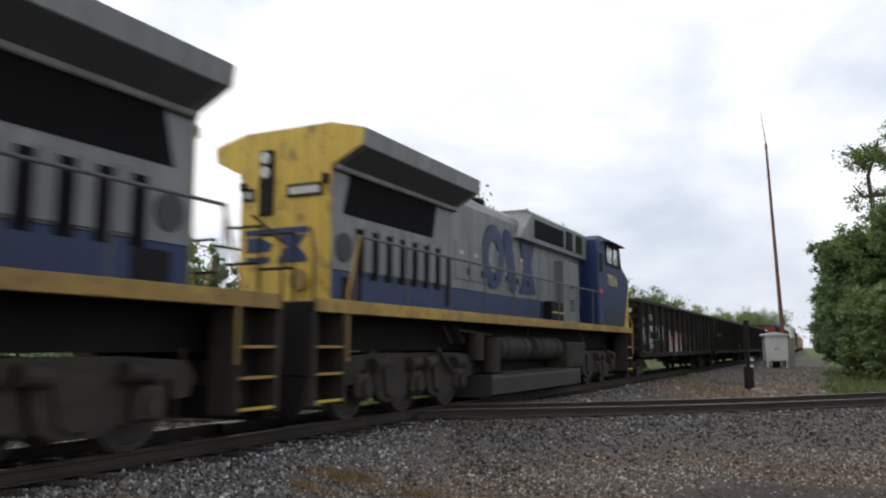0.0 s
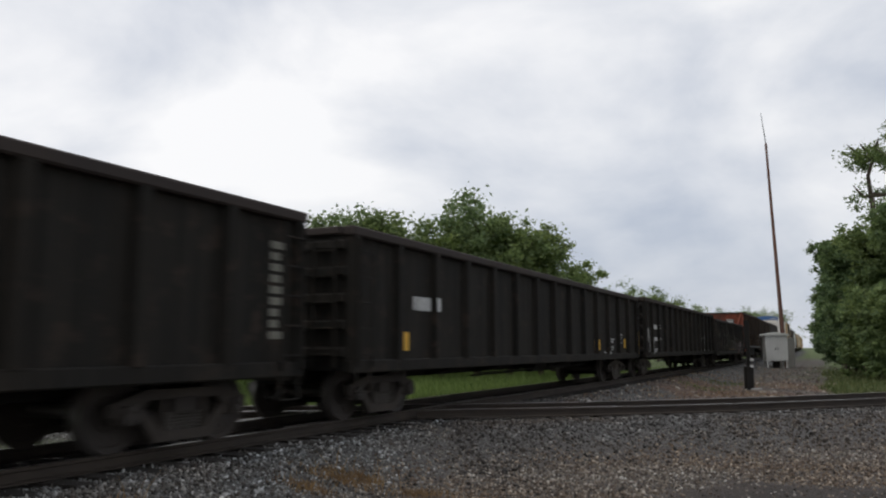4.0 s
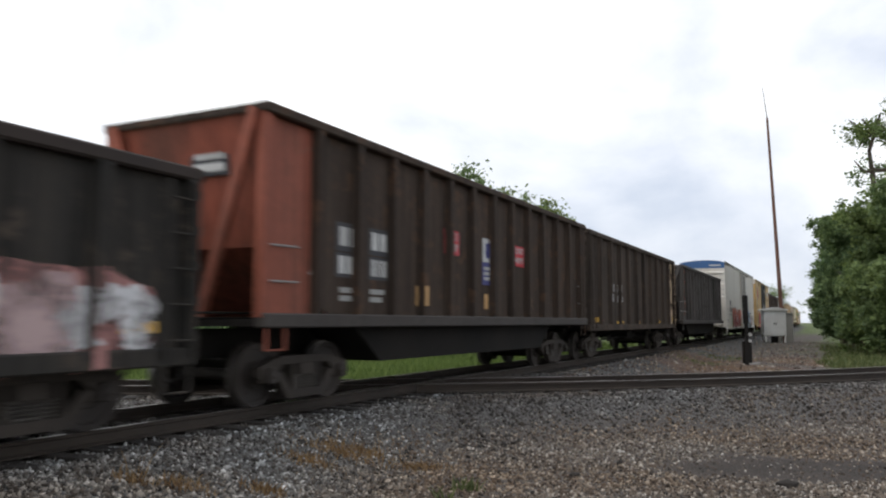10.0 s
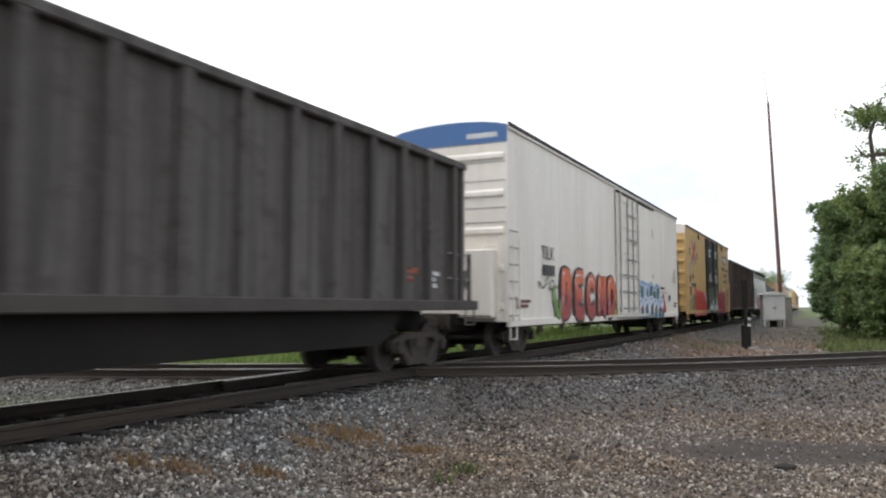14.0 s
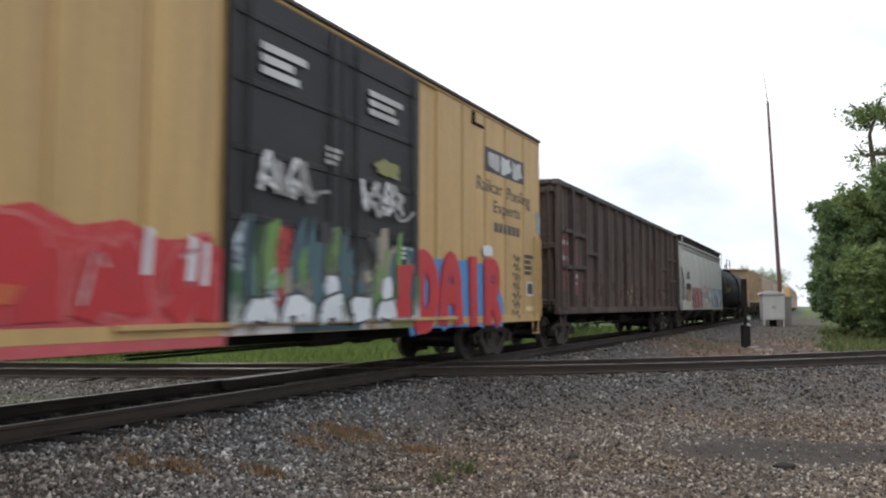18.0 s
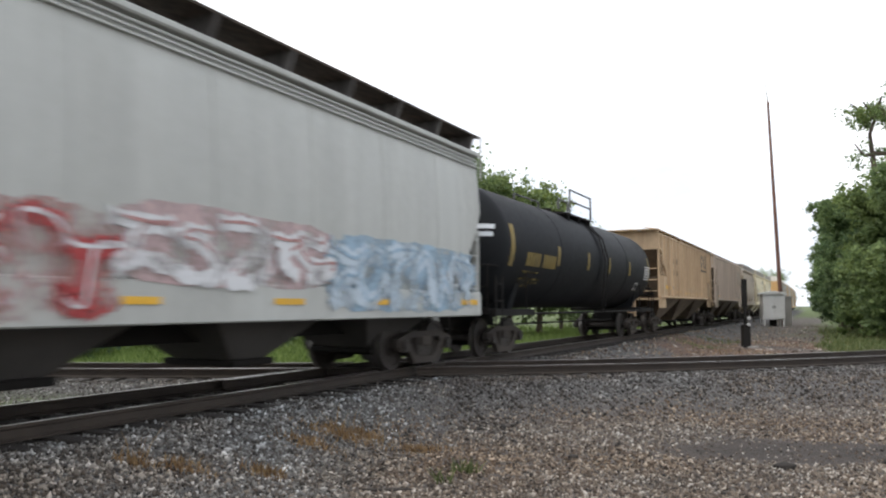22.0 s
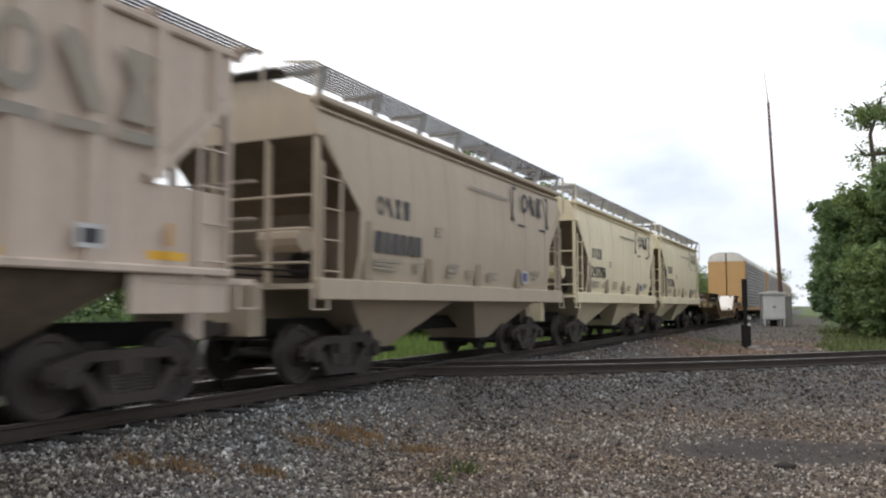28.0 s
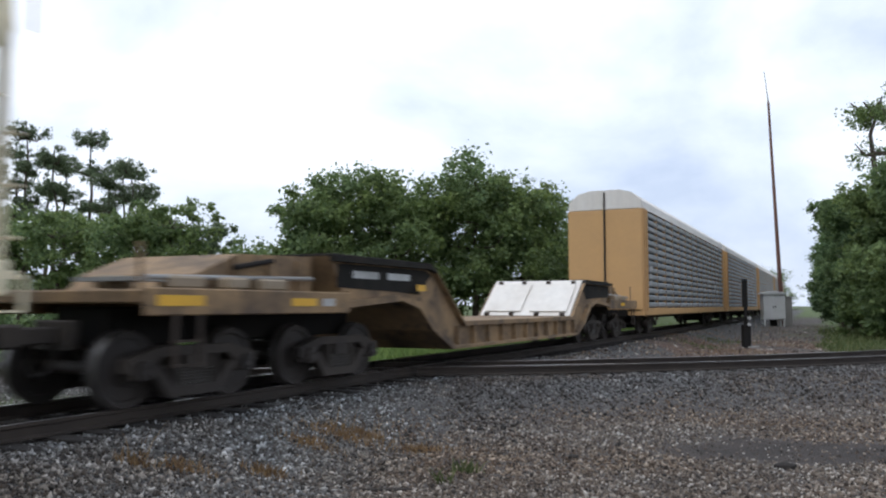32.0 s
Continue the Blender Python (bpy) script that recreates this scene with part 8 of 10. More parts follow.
for k, (xb, zb, w_) in enumerate(((2.75, 1.22, 0.75), (3.6, 1.26, 0.85), (4.66, 1.3, 0.95), (5.5, 1.22, 0.85), (6.3, 1.2, 0.85), (6.95, 1.2, 0.7))):
    paint("graffiti_fill", reefer, [blob(xb, zb, w_, 0.7, r_b, 18, 0.1)], M["g_white"], Y_P - 0.008 - 0.001 * (k % 2), "white graffiti letter")
    stroke("graffiti_line", reefer, [(xb - w_ * 0.42, zb + 0.02), (xb - w_ * 0.2, zb + 0.24), (xb + w_ * 0.18, zb + 0.24), (xb + w_ * 0.42, zb - 0.02)], 0.11, M["g_blue_pale"], Y_P - 0.012, "blue shade on a graffiti letter")
    paint("graffiti_fill", reefer, [[(xb - 0.02, zb - 0.02), (xb + 0.16, zb + 0.08), (xb + 0.36, zb - 0.0), (xb + 0.46, zb - 0.2), (xb + 0.42, 0.8), (xb - 0.06, 0.77), (xb - 0.14, 1.0)]], M["g_teal"], Y_P - 0.011, "dark teal opening of a graffiti letter")
    paint("graffiti_line", reefer, [blob(xb - 0.12, zb - 0.12, 0.2, 0.1, r_b, 10, 0.2)], M["g_red"], Y_P - 0.014)
for k in range(9):
    x = 2.4 + k * 0.56
    paint("graffiti_foot", reefer, [[(x, 0.75), (x + r_b.uniform(0.3, 0.5), 0.75), (x + r_b.uniform(0.25, 0.5), 0.93), (x + 0.05, 0.95)]], M["g_teal"] if k % 3 else M["g_blue_pale"], Y_P - 0.016, "dark foot of the graffiti")
stroke("graffiti_line", reefer, [(6.55, 1.6), (6.75, 1.2), (6.95, 1.55), (7.15, 1.1), (7.4, 1.6)], 0.14, M["g_white"], Y_P - 0.015, "white graffiti strokes")
stroke("graffiti_line", reefer, [(6.7, 1.62), (6.85, 1.36), (7.05, 1.66)], 0.1, M["g_blue"], Y_P - 0.017, "blue graffiti strokes")
paint("graffiti_fill", reefer, [[(7.15, 1.72), (7.5, 1.76), (7.62, 1.5), (7.95, 1.1), (7.9, 0.95), (7.1, 0.95), (7.35, 1.3)]], M["g_red"], Y_P - 0.003, "red tail of the graffiti")
for x0, x1, z0, z1 in ((5.05, 5.3, 4.09, 4.47), (5.05, 5.3, 2.4, 2.6)):
    part("vent", box(B(), x0, x1, Y_R - 0.03, Y_R + 0.02, z0, z1, 0.01), M["pipe"], reefer)
stencils(reefer, [(6.9, 7.87, 1.96, 2.1)], M["g_black"], Y_R)
framed(reefer, 8.8, 9.32, 1.45, 1.77, Y_R, M["g_black"], M["mark"])
stencils(reefer, [(10.16, 11.0, 1.18, 1.42), (-10.71, -9.85, 1.16, 1.4)], M["maroon_plate"], Y_R, rows=2)
stencils(reefer, [(10.15, 10.95, 2.37, 2.95)], M["faint_grey"], Y_R, rows=5)
scrawl(reefer, 7.2, 8.4, 1.75, 1.92, 8, M["g_black"], Y_R, 26, (), 0.03)
for x in (-0.8, 0.35, 1.2, 2.05):
    part("lock_bar", rod(B(), (x, -1.68, 1.0), (x, -1.68, 5.2), 0.03, 8), M["pipe"], reefer)
for z in (1.15, 1.75, 2.35, 2.95, 3.7, 4.6):
    part("door_bar", box(B(), 0.3 if z > 2.5 else -0.85, 2.1, -1.672, -1.64, z - 0.035, z + 0.035, 0.008), M["pipe"], reefer)
part("plug_panel", box(B(), 2.3, 5.1, -1.605, -1.55, 0.95, 5.28, 0.012), M["white"], reefer)
part("door_rail", box(B(), -1.0, 5.25, -1.68, -1.56, 5.28, 5.36, 0.01), M["rooftar"], reefer)
part("door_rail", box(B(), -1.0, 5.25, -1.68, -1.56, 0.8, 0.87, 0.01), M["pipe"], reefer)
part("roof_edge", box(B(), -11.33, 11.33, -1.61, -1.56, 5.52, 5.6, 0.01), M["rooftar"], reefer, "dark dirty roof edge")
for z in (1.0, 1.4, 1.8, 2.2, 2.6, 3.0):
    part("corner_rung", rod(B(), (-11.38, -1.62, z), (-10.85, -1.62, z), 0.018, 6), M["pipe"], reefer)
rl = part("end_ladder", rod(B(), (11.48, -1.45, 0.95), (11.48, -1.45, 3.62), 0.045, 8), M["brown"], reefer, "dark brown end ladder on the coupler platform")
part("rail", rod(B(), (12.08, -1.45, 0.95), (12.08, -1.45, 3.62), 0.045, 8), M["brown"], rl)
for k in range(8):
    part("rung", rod(B(), (11.48, -1.45, 1.05 + k * 0.36), (12.08, -1.45, 1.05 + k * 0.36), 0.028, 6), M["brown"], rl)
part("end_platform", box(B(), 11.34, 12.15, -1.5, 1.3, 0.9, 0.97, 0.01), M["under"], reefer)
part("rust_run", box(B(), -11.32, -11.316, -1.5, -0.3, 2.5, 2.72), M["s_rust"], reefer, "rust-brown streak under the band")
hh = span_of(8) / 2 - 1.3
u = part("cooling_unit", box(B(), -hh - 0.42, -hh - 0.02, -1.3, 1.3, 0.95, 2.55, 0.03), M["white"], reefer, "grimy white cooling unit housing")
part("grille", box(B(), -hh - 0.44, -hh - 0.41, -0.65, 0.15, 1.65, 2.05), M["g_black"], u)
part("end_lettering", box(B(), -hh - 0.062, -hh - 0.056, -1.3, -0.5, 5.26, 5.38), M["mark"], reefer)
for z in (3.2, 3.55, 4.2, 4.65):
    part("end_seam", box(B(), -hh - 0.05, -hh - 0.038, -1.5, 1.5, z, z + 0.02), M["pipe"], reefer)
# boxcar
Y_B = -1.566
cx, cz = -6.97, 4.2
for mat_, a, b, c, lay in ((M["sign_blue"], (-0.82, 0.66), (0.0, 0.1), (0.62, 0.68), 0), (M["sign_blue"], (-0.74, -0.68), (0.0, -0.08), (0.64, -0.66), 0),
                           (M["g_red"], (-0.62, 0.52), (-0.04, 0.02), (-0.76, -0.42), 1), (M["g_red"], (0.78, 0.42), (0.04, 0.0), (0.76, -0.42), 1)):
    for e in (a, c):
        n_ = math.hypot(e[0] - b[0], e[1] - b[1])
        ox, oz = -(e[1] - b[1]) / n_ * 0.085, (e[0] - b[0]) / n_ * 0.085
        paint("emblem", boxcar, [[(cx + b[0] + ox, cz + b[1] + oz), (cx + e[0] + ox, cz + e[1] + oz), (cx + e[0] - ox, cz + e[1] - oz), (cx + b[0] - ox, cz + b[1] - oz)]], mat_, Y_B - 0.003 * lay - (0.0015 if e is c else 0.0), "blue and red crossed bands")
stencils(boxcar, [(-8.55, -7.95, 4.0, 4.42), (-6.0, -5.5, 3.85, 4.25)], M["markdark"], Y_B, rows=3)
paint("maroon_plate", boxcar, [rect(-8.62, -7.9, 1.81, 2.9)], M["maroon_plate"], Y_B, "maroon repaint patch")
digits(boxcar, -8.55, -8.0, 2.3, 2.55, 3, M["mark"], Y_B - 0.004)
paint("graffiti_patch", boxcar, [blob(-8.33, 3.3, 0.55, 0.7, random.Random(31))], M["g_pale"], Y_B, "white overspray patch")
digits(boxcar, -7.72, -7.1, 2.75, 3.0, 3, M["markdark"], Y_B)
digits(boxcar, -7.72, -6.2, 2.3, 2.52, 6, M["markdark"], Y_B)
r_b = random.Random(32)
paint("graffiti_cloud", boxcar, [blob(-8.25, 1.4, 1.35, 0.95, r_b, 22, 0.12)], M["g_grey"], Y_B, "grey graffiti patch")
paint("graffiti_cloud", boxcar, [blob(-7.3, 1.42, 0.95, 1.05, r_b, 22, 0.1)], M["g_olive"], Y_B - 0.003, "olive graffiti patch")
burner(boxcar, -8.8, -7.0, 0.98, 1.8, 3, [M["s_cream"], M["g_olive"]], None, Y_B - 0.006, 32, (), None, "grey and olive graffiti", 0.16)
field = [(-6.85, 0.72), (-2.22, 0.72), (-2.25, 1.9), (-2.6, 2.02), (-3.3, 1.96), (-3.8, 2.14), (-4.4, 2.02), (-4.9, 2.2), (-5.4, 2.08), (-6.1, 2.16), (-6.5, 2.3), (-6.8, 2.2)]
paint("graffiti_cloud", boxcar, [field], M["f_brick"], Y_B - 0.005, "salmon-red graffiti field")
piece(boxcar, "4132", -6.7, -2.3, 0.92, 2.12, M["g_red"], M["g_salmon"], Y_B - 0.008, 33, (), 0.34, 0.06, "red graffiti signs on salmon", M["s_pink"])
paint("graffiti_patch", boxcar, [[(-6.7, 1.5), (-6.0, 1.28), (-5.1, 1.22), (-5.0, 1.4), (-5.7, 1.45), (-6.3, 1.68)]], M["g_orange"], Y_B - 0.05, "orange sprayed flash")
for x, z, w_ in ((-2.95, 1.5, 0.14), (-2.7, 1.45, 0.1), (-3.6, 1.55, 0.12)):
    paint("graffiti_line", boxcar, [[(x, z), (x + w_, z), (x + w_ * 1.3, z + 0.5), (x + w_ * 0.4, z + 0.55)]], M["g_white"], Y_B - 0.05, "white highlight")
Y_D = -1.672
r_b = random.Random(34)
paint("graffiti_cloud", boxcar, [rect(-2.25, 2.72, 0.98, 1.75)], M["f_door"], Y_D, "white and green graffiti field")
for i in range(52):
    x, w_ = -2.2 + i * 0.094 + r_b.uniform(-0.06, 0.06), r_b.uniform(0.16, 0.4)
    z0_, z1_ = r_b.uniform(1.15, 1.7), r_b.uniform(1.7, 2.55)
    if x + w_ > 2.72:
        continue
    q = [(x, z0_), (x + w_, z0_ + r_b.uniform(-0.1, 0.15)), (x + w_ * r_b.uniform(0.6, 1.1), (z0_ + z1_) / 2), (x + w_ * 0.8, z1_), (x + w_ * 0.2, z1_ - r_b.uniform(0, 0.3)), (x - w_ * 0.1, (z0_ + z1_) / 2)]
    paint("graffiti_fill", boxcar, [q], M[r_b.choice(("g_green", "g_teal", "g_teal", "g_black", "g_black", "g_black", "s_ice", "g_green", "s_grey", "g_teal", "g_grey", "s_red"))], Y_D - 0.004 - 0.002 * (i % 9), "streaky green, teal and black graffiti")
piece(boxcar, "31243", -2.15, 1.85, 0.9, 1.42, M["g_white"], M["g_black"], Y_D - 0.026, 36, (), 0.17, 0.04, "white graffiti signs with black edges")
paint("graffiti_fill", boxcar, [[(1.75, 1.02), (2.35, 1.02), (2.3, 1.5), (2.45, 1.95), (1.85, 1.9), (1.9, 1.4)]], M["g_red"], Y_D - 0.027, "red sprayed patch")
for x0_, x1_, mat_ in ((-2.3, -0.9, M["s_white"]), (-0.9, 0.9, M["g_teal"]), (0.9, 1.8, M["s_white"]), (1.8, 2.7, M["g_olive"])):
    paint("graffiti_foot", boxcar, [rect(x0_, x1_, 0.84, 0.945)], mat_, -1.579, "graffiti running down over the sill")
for x, z in ((-0.1, 1.45), (1.5, 1.5), (2.15, 1.3)):
    paint("graffiti_patch", boxcar, [blob(x, z, 0.34, 0.4, r_b, 14, 0.2)], M["g_white"] if x < 2 else M["g_red"], Y_D - 0.03, "sprayed patch")
paint("graffiti_patch", boxcar, [blob(1.55, 3.52, 0.8, 0.32, r_b, 18, 0.3)], M["g_olive"], Y_D, "olive sprayed patch")
stencils(boxcar, [(-1.75, -0.75, 4.25, 4.74), (0.95, 2.05, 4.3, 4.76), (-0.25, 0.15, 3.3, 3.6), (1.9, 2.4, 2.0, 2.25)], M["mark"], Y_D, rows=3)
for k, (x0_, x1_) in enumerate(((-1.75, -0.6), (0.75, 2.0))):
    burner(boxcar, x0_, x1_, 2.66, 3.3, 4, [M["s_white"], M["g_pale"]], None, Y_D, 35 + k, (), None, "thin white sprayed tag", 0.36)
    scrawl(boxcar, x0_ + 0.1, x1_ + 0.35, 2.68, 2.9, 7, M["g_pale"], Y_D - 0.034, 45 + k)
for x, z, w_, h_ in ((2.75, 1.0, 0.5, 0.6), (2.95, 1.5, 0.5, 0.5), (6.4, 1.3, 0.75, 0.7), (6.75, 0.98, 0.55, 0.5), (3.9, 1.0, 0.5, 0.5), (4.6, 1.62, 0.4, 0.4), (5.0, 0.98, 0.6, 0.45), (5.75, 1.0, 0.5, 0.5)):
    paint("graffiti_fringe", boxcar, [blob(x, z, w_, h_, r_b, 16, 0.25)], M["g_blue"], Y_B - 0.001 * int(x * 10 % 3), "blue fringe of the red graffiti")
paint("graffiti_cloud", boxcar, [[(2.75, 0.8), (6.95, 0.78), (7.0, 1.25), (6.7, 1.7), (6.2, 2.1), (5.0, 2.15), (3.0, 2.1), (2.85, 1.4), (2.5, 1.1)]], M["g_blue"], Y_B - 0.004, "blue field behind the red letters")
piece(boxcar, "DAIR", 2.6, 6.85, 0.7, 2.36, M["g_red"], M["sign_red"], Y_B - 0.006, 41, (), 0.36, 0.035, "fat red graffiti letters on a blue field")
paint("sign", boxcar, [rect(5.95, 8.4, 4.2, 4.75)], M["g_black"], Y_B, "black logo panel with white shapes")
for q in [blob(6.45, 4.48, 0.72, 0.4, random.Random(61), 14, 0.3), blob(7.17, 4.47, 0.66, 0.4, random.Random(62), 14, 0.3), blob(7.88, 4.47, 0.72, 0.42, random.Random(63), 14, 0.35)]:
    paint("logo_shape", boxcar, [q], M["mark"], Y_B - 0.004)
letters(boxcar, "Railcar", 5.5, 6.95, 3.72, 4.02, M["markdark"], Y_B)
letters(boxcar, "Pooling", 7.25, 8.8, 3.68, 3.98, M["markdark"], Y_B)
letters(boxcar, "Experts", 6.45, 8.1, 3.3, 3.58, M["markdark"], Y_B)
digits(boxcar, 6.45, 8.1, 2.88, 3.1, 6, M["markdark"], Y_B)
framed(boxcar, 8.55, 9.02, 1.46, 1.82, Y_B, M["g_black"], M["mark"])
stencils(boxcar, [(8.51, 9.05, 1.05, 1.23)], M["number_yellow"], Y_B)
for k in range(7):
    scrawl(boxcar, 7.55 + 0.02 * k, 8.1, 0.95 + 0.22 * k, 1.12 + 0.22 * k, 6, M["markdark"], Y_B - 0.004, 39 + k, (), 0.05)
stencils(boxcar, [(8.4, 9.05, 1.95, 2.5)], M["markdark"], Y_B, rows=4)
paint("graffiti_patch", boxcar, [blob(9.4, 3.35, 0.4, 0.6, random.Random(40))], M["g_pale"], Y_B)
paint("graffiti_patch", boxcar, [blob(6.0, 2.42, 0.55, 0.24, random.Random(41))], M["g_white"], Y_B - 0.05, "white sprayed patch")
hb_ = span_of(9) / 2 - 1.23
for x in (-4.95, 5.55):
    tb = part("tack_board", box(B(), x - 0.3, x + 0.3, -1.6, -1.55, 5.1, 5.16, 0.01), M["under"], boxcar)
    part("peg", box(B(), x - 0.3, x - 0.22, -1.62, -1.56, 5.14, 5.38, 0.01), M["under"], tb)
part("roof_edge", box(B(), -hb_, hb_, -1.62, -1.57, 5.47, 5.54, 0.01), M["rooftar"], boxcar, "dark dirty roof edge")
part("brake_housing", box(B(), -hb_ - 0.38, -hb_ - 0.1, -0.45, -0.08, 1.6, 2.3, 0.03), M["under"], boxcar)
# tall brown gondola
P = POSTS[gon_6.name]
paint("red_panel", gon_6, [rect(-9.31, -8.35, 2.42, 3.3), rect(-9.07, -8.35, 1.62, 2.28)], M["panel_red"], Y_G, "faded red panel")
paint("red_panel", gon_6, [rect(-8.1, -7.35, 2.42, 3.3), rect(-8.1, -7.35, 1.55, 2.28), rect(-7.0, -6.2, 1.15, 2.28)], M["panel_red"], Y_G, "faded red panel")
stencils(gon_6, [(-9.0, -8.4, 2.95, 3.15), (-9.05, -8.4, 2.5, 2.7), (-8.0, -7.4, 2.0, 2.2)], M["g_pale"], Y_G - 0.003, rows=1)
stencils(gon_6, [(-8.0, -7.5, 1.7, 1.95), (-6.9, -6.4, 1.9, 2.2)], M["g_pale"], Y_G - 0.003, rows=2)
px = [p_[0] for p_ in P]
for bay, zs in ((0, (2.34, 3.4)), (1, (2.38, 3.36)), (2, (2.88,)), (11, (2.88,)), (12, (2.4, 3.4)), (13, (2.4, 3.4))):
    for z in zs:
        part("side_rib", box(B(), px[bay] + 0.08, px[bay + 1] - 0.08, -1.55, -1.42, z - 0.06, z + 0.06, 0.015), M["maroon"], gon_6)
framed(gon_6, 6.36, 6.93, 1.52, 1.87, Y_G, M["maroon"], M["mark"])
r_ = random.Random(44)
for i in range(22):
    paint("worn_patch", gon_6, [blob(-6.2 + i * 0.62 + r_.uniform(-0.2, 0.2), r_.choice((1.45, 1.6, 1.8, 2.9)) + r_.uniform(-0.15, 0.3), r_.uniform(0.3, 0.75), r_.uniform(0.3, 1.0), r_)], M["s_rust"], Y_G - 0.001 * (i % 3), "scraped pale patch", P)
for i in range(3):
    scrawl(gon_6, -1.45, 0.05, 1.35 + 0.2 * i, 1.75 + 0.22 * i, 7, M["s_tan"], Y_G - 0.004 - 0.002 * i, 47 + i, P, 0.07)
bm = B()
hh = span_of(10) / 2 - 0.7
for i in range(60):
    x, y = -hh + 0.4 + r_.random() * (2 * hh - 0.8), r_.uniform(-1.2, 1.2)
    bmesh.ops.create_icosphere(bm, subdivisions=1, radius=r_.uniform(0.25, 0.6), matrix=pose(x, y, 4.4 + 0.25 * (1 - abs(y) / 1.3), 0, 0, 0) @ Matrix.Diagonal((1.4, 1, 0.6, 1)))
part("load", bm, M["load"], gon_6, "heaped brown scrap wood load")
# off-white hopper
Y_W = -1.583
letters(hop_white, "FURX", -7.21, -6.2, 2.62, 3.0, M["markdark"], Y_W, "dark reporting mark")
digits(hop_white, -7.26, -5.74, 2.06, 2.42, 6, M["markdark"], Y_W)
stencils(hop_white, [(-7.31, -6.58, 1.58, 1.82)], M["g_grey"], Y_W, rows=3)
paint("buffed_patch", hop_white, [blob(-6.4, 1.75, 1.9, 0.6, random.Random(50), 24)], M["s_tan"], Y_W, "rubbed tan patch")
burner(hop_white, -5.55, -1.7, 1.05, 2.25, 6, [M["s_red"]], None, Y_W, 51, (), M["s_white"], "faded red graffiti", 0.34, M["s_rose"])
burner(hop_white, -1.75, 2.3, 1.45, 2.4, 5, [M["s_white"]], None, Y_W - 0.003, 52, (), M["s_rose"], "white and pink graffiti", 0.26, M["s_pink"])
burner(hop_white, 2.2, 7.5, 1.1, 2.35, 6, [M["s_ice"]], None, Y_W - 0.006, 53, (), M["s_blue"], "pale blue graffiti", 0.3, M["s_blue"])
stencils(hop_white, [(-7.67, -6.67, 1.22, 1.4), (-4.09, -3.57, 1.22, 1.36), (-1.61, -1.07, 1.2, 1.33), (0.93, 1.6, 1.2, 1.33), (3.31, 3.98, 1.2, 1.34), (6.9, 7.7, 1.2, 1.36)], M["orange"], Y_W - 0.012, (), "reflector")
framed(hop_white, 6.2, 6.75, 1.6, 1.9, Y_W - 0.01, M["g_black"], M["mark"])
# tank car: strips bent to the shell
def on_tank(name, x0, x1, a0, a1, material, lift=0.006, k=8):
    """A strip on the tank's shell between two angles over the horizontal."""
    R, zc = 1.545 + lift, 2.7
    bm = B()
    rows = []
    for i in range(k + 1):
        a = radians(a0 + (a1 - a0) * i / k)
        rows.append([bm.verts.new((x, -R * math.cos(a), zc + R * math.sin(a))) for x in (x0, x1)])
    for p_, q_ in zip(rows, rows[1:]):
        bm.faces.new((p_[0], p_[1], q_[1], q_[0]))
    return part(name, bm, material, tank)


for x0, x1, a0, a1 in ((-7.95, -7.7, -20, 18), (-4.36, -4.14, -14, 6), (-1.36, -1.14, -14, 6), (1.27, 1.46, -14, 6), (4.25, 4.47, -13, 6), (7.6, 7.8, -18, 18)):
    on_tank("reflector", x0, x1, a0, a1, M["tank_yellow"])
for i in range(11):
    if i != 5:
        on_tank("stencil", -6.79 + i * 0.21, -6.79 + i * 0.21 + 0.165, -18, -5, M["tank_yellow"])
for i, z in enumerate((-23, -30, -34, -38)):
    on_tank("stencil", -6.9, -6.9 + (1.2, 1.5, 1.4, 0.9)[i], z - 2, z, M["tank_faint"])
for i in range(6):
    on_tank("stencil", 6.9, 7.85, -16 + i * 3.6, -14 + i * 3.6, M["mark"])
on_tank("placard", 5.7, 6.2, -34, -22, M["mark"])
on_tank("placard_field", 5.77, 6.13, -32, -24, M["tank"], 0.01)
on_tank("shell_band", 0.1, 0.85, -80, 85, M["tank"], 0.03, 24)


def on_head(name, y0, y1, z0, z1, material, label=""):
    """A strip on the domed front head of the tank."""
    bm = B()
    cols = []
    for i in range(9):
        y = y0 + (y1 - y0) * i / 8
        cols.append([bm.verts.new((-8.783 + 0.75 * (1 - math.sqrt(max(0.0, 1 - (y * y + (z - 2.7) ** 2) / 1.545 ** 2))), y, z)) for z in (z0, z1)])
    for a, b in zip(cols, cols[1:]):
        bm.faces.new((a[0], b[0], b[1], a[1]))
    return part(name, bm, material, tank, label)


for y0, y1, z0, z1 in ((-1.3, -0.78, 3.02, 3.13), (-1.28, -0.78, 2.84, 2.95)):
    on_head("end_stencil", y0, y1, z0, z1, M["g_white"])
for y0, y1, z0, z1 in ((-0.72, 0.1, 3.2, 3.3), (-0.66, -0.3, 3.05, 3.13), (-0.6, 0.0, 2.88, 2.95)):
    on_head("end_mark", y0, y1, z0, z1, M["tank_yellow"])
# tan hoppers
Y_T = -1.482
P = [(-8.05 + i * 16.1 / 18, 0.06, 0.1) for i in range(19)]


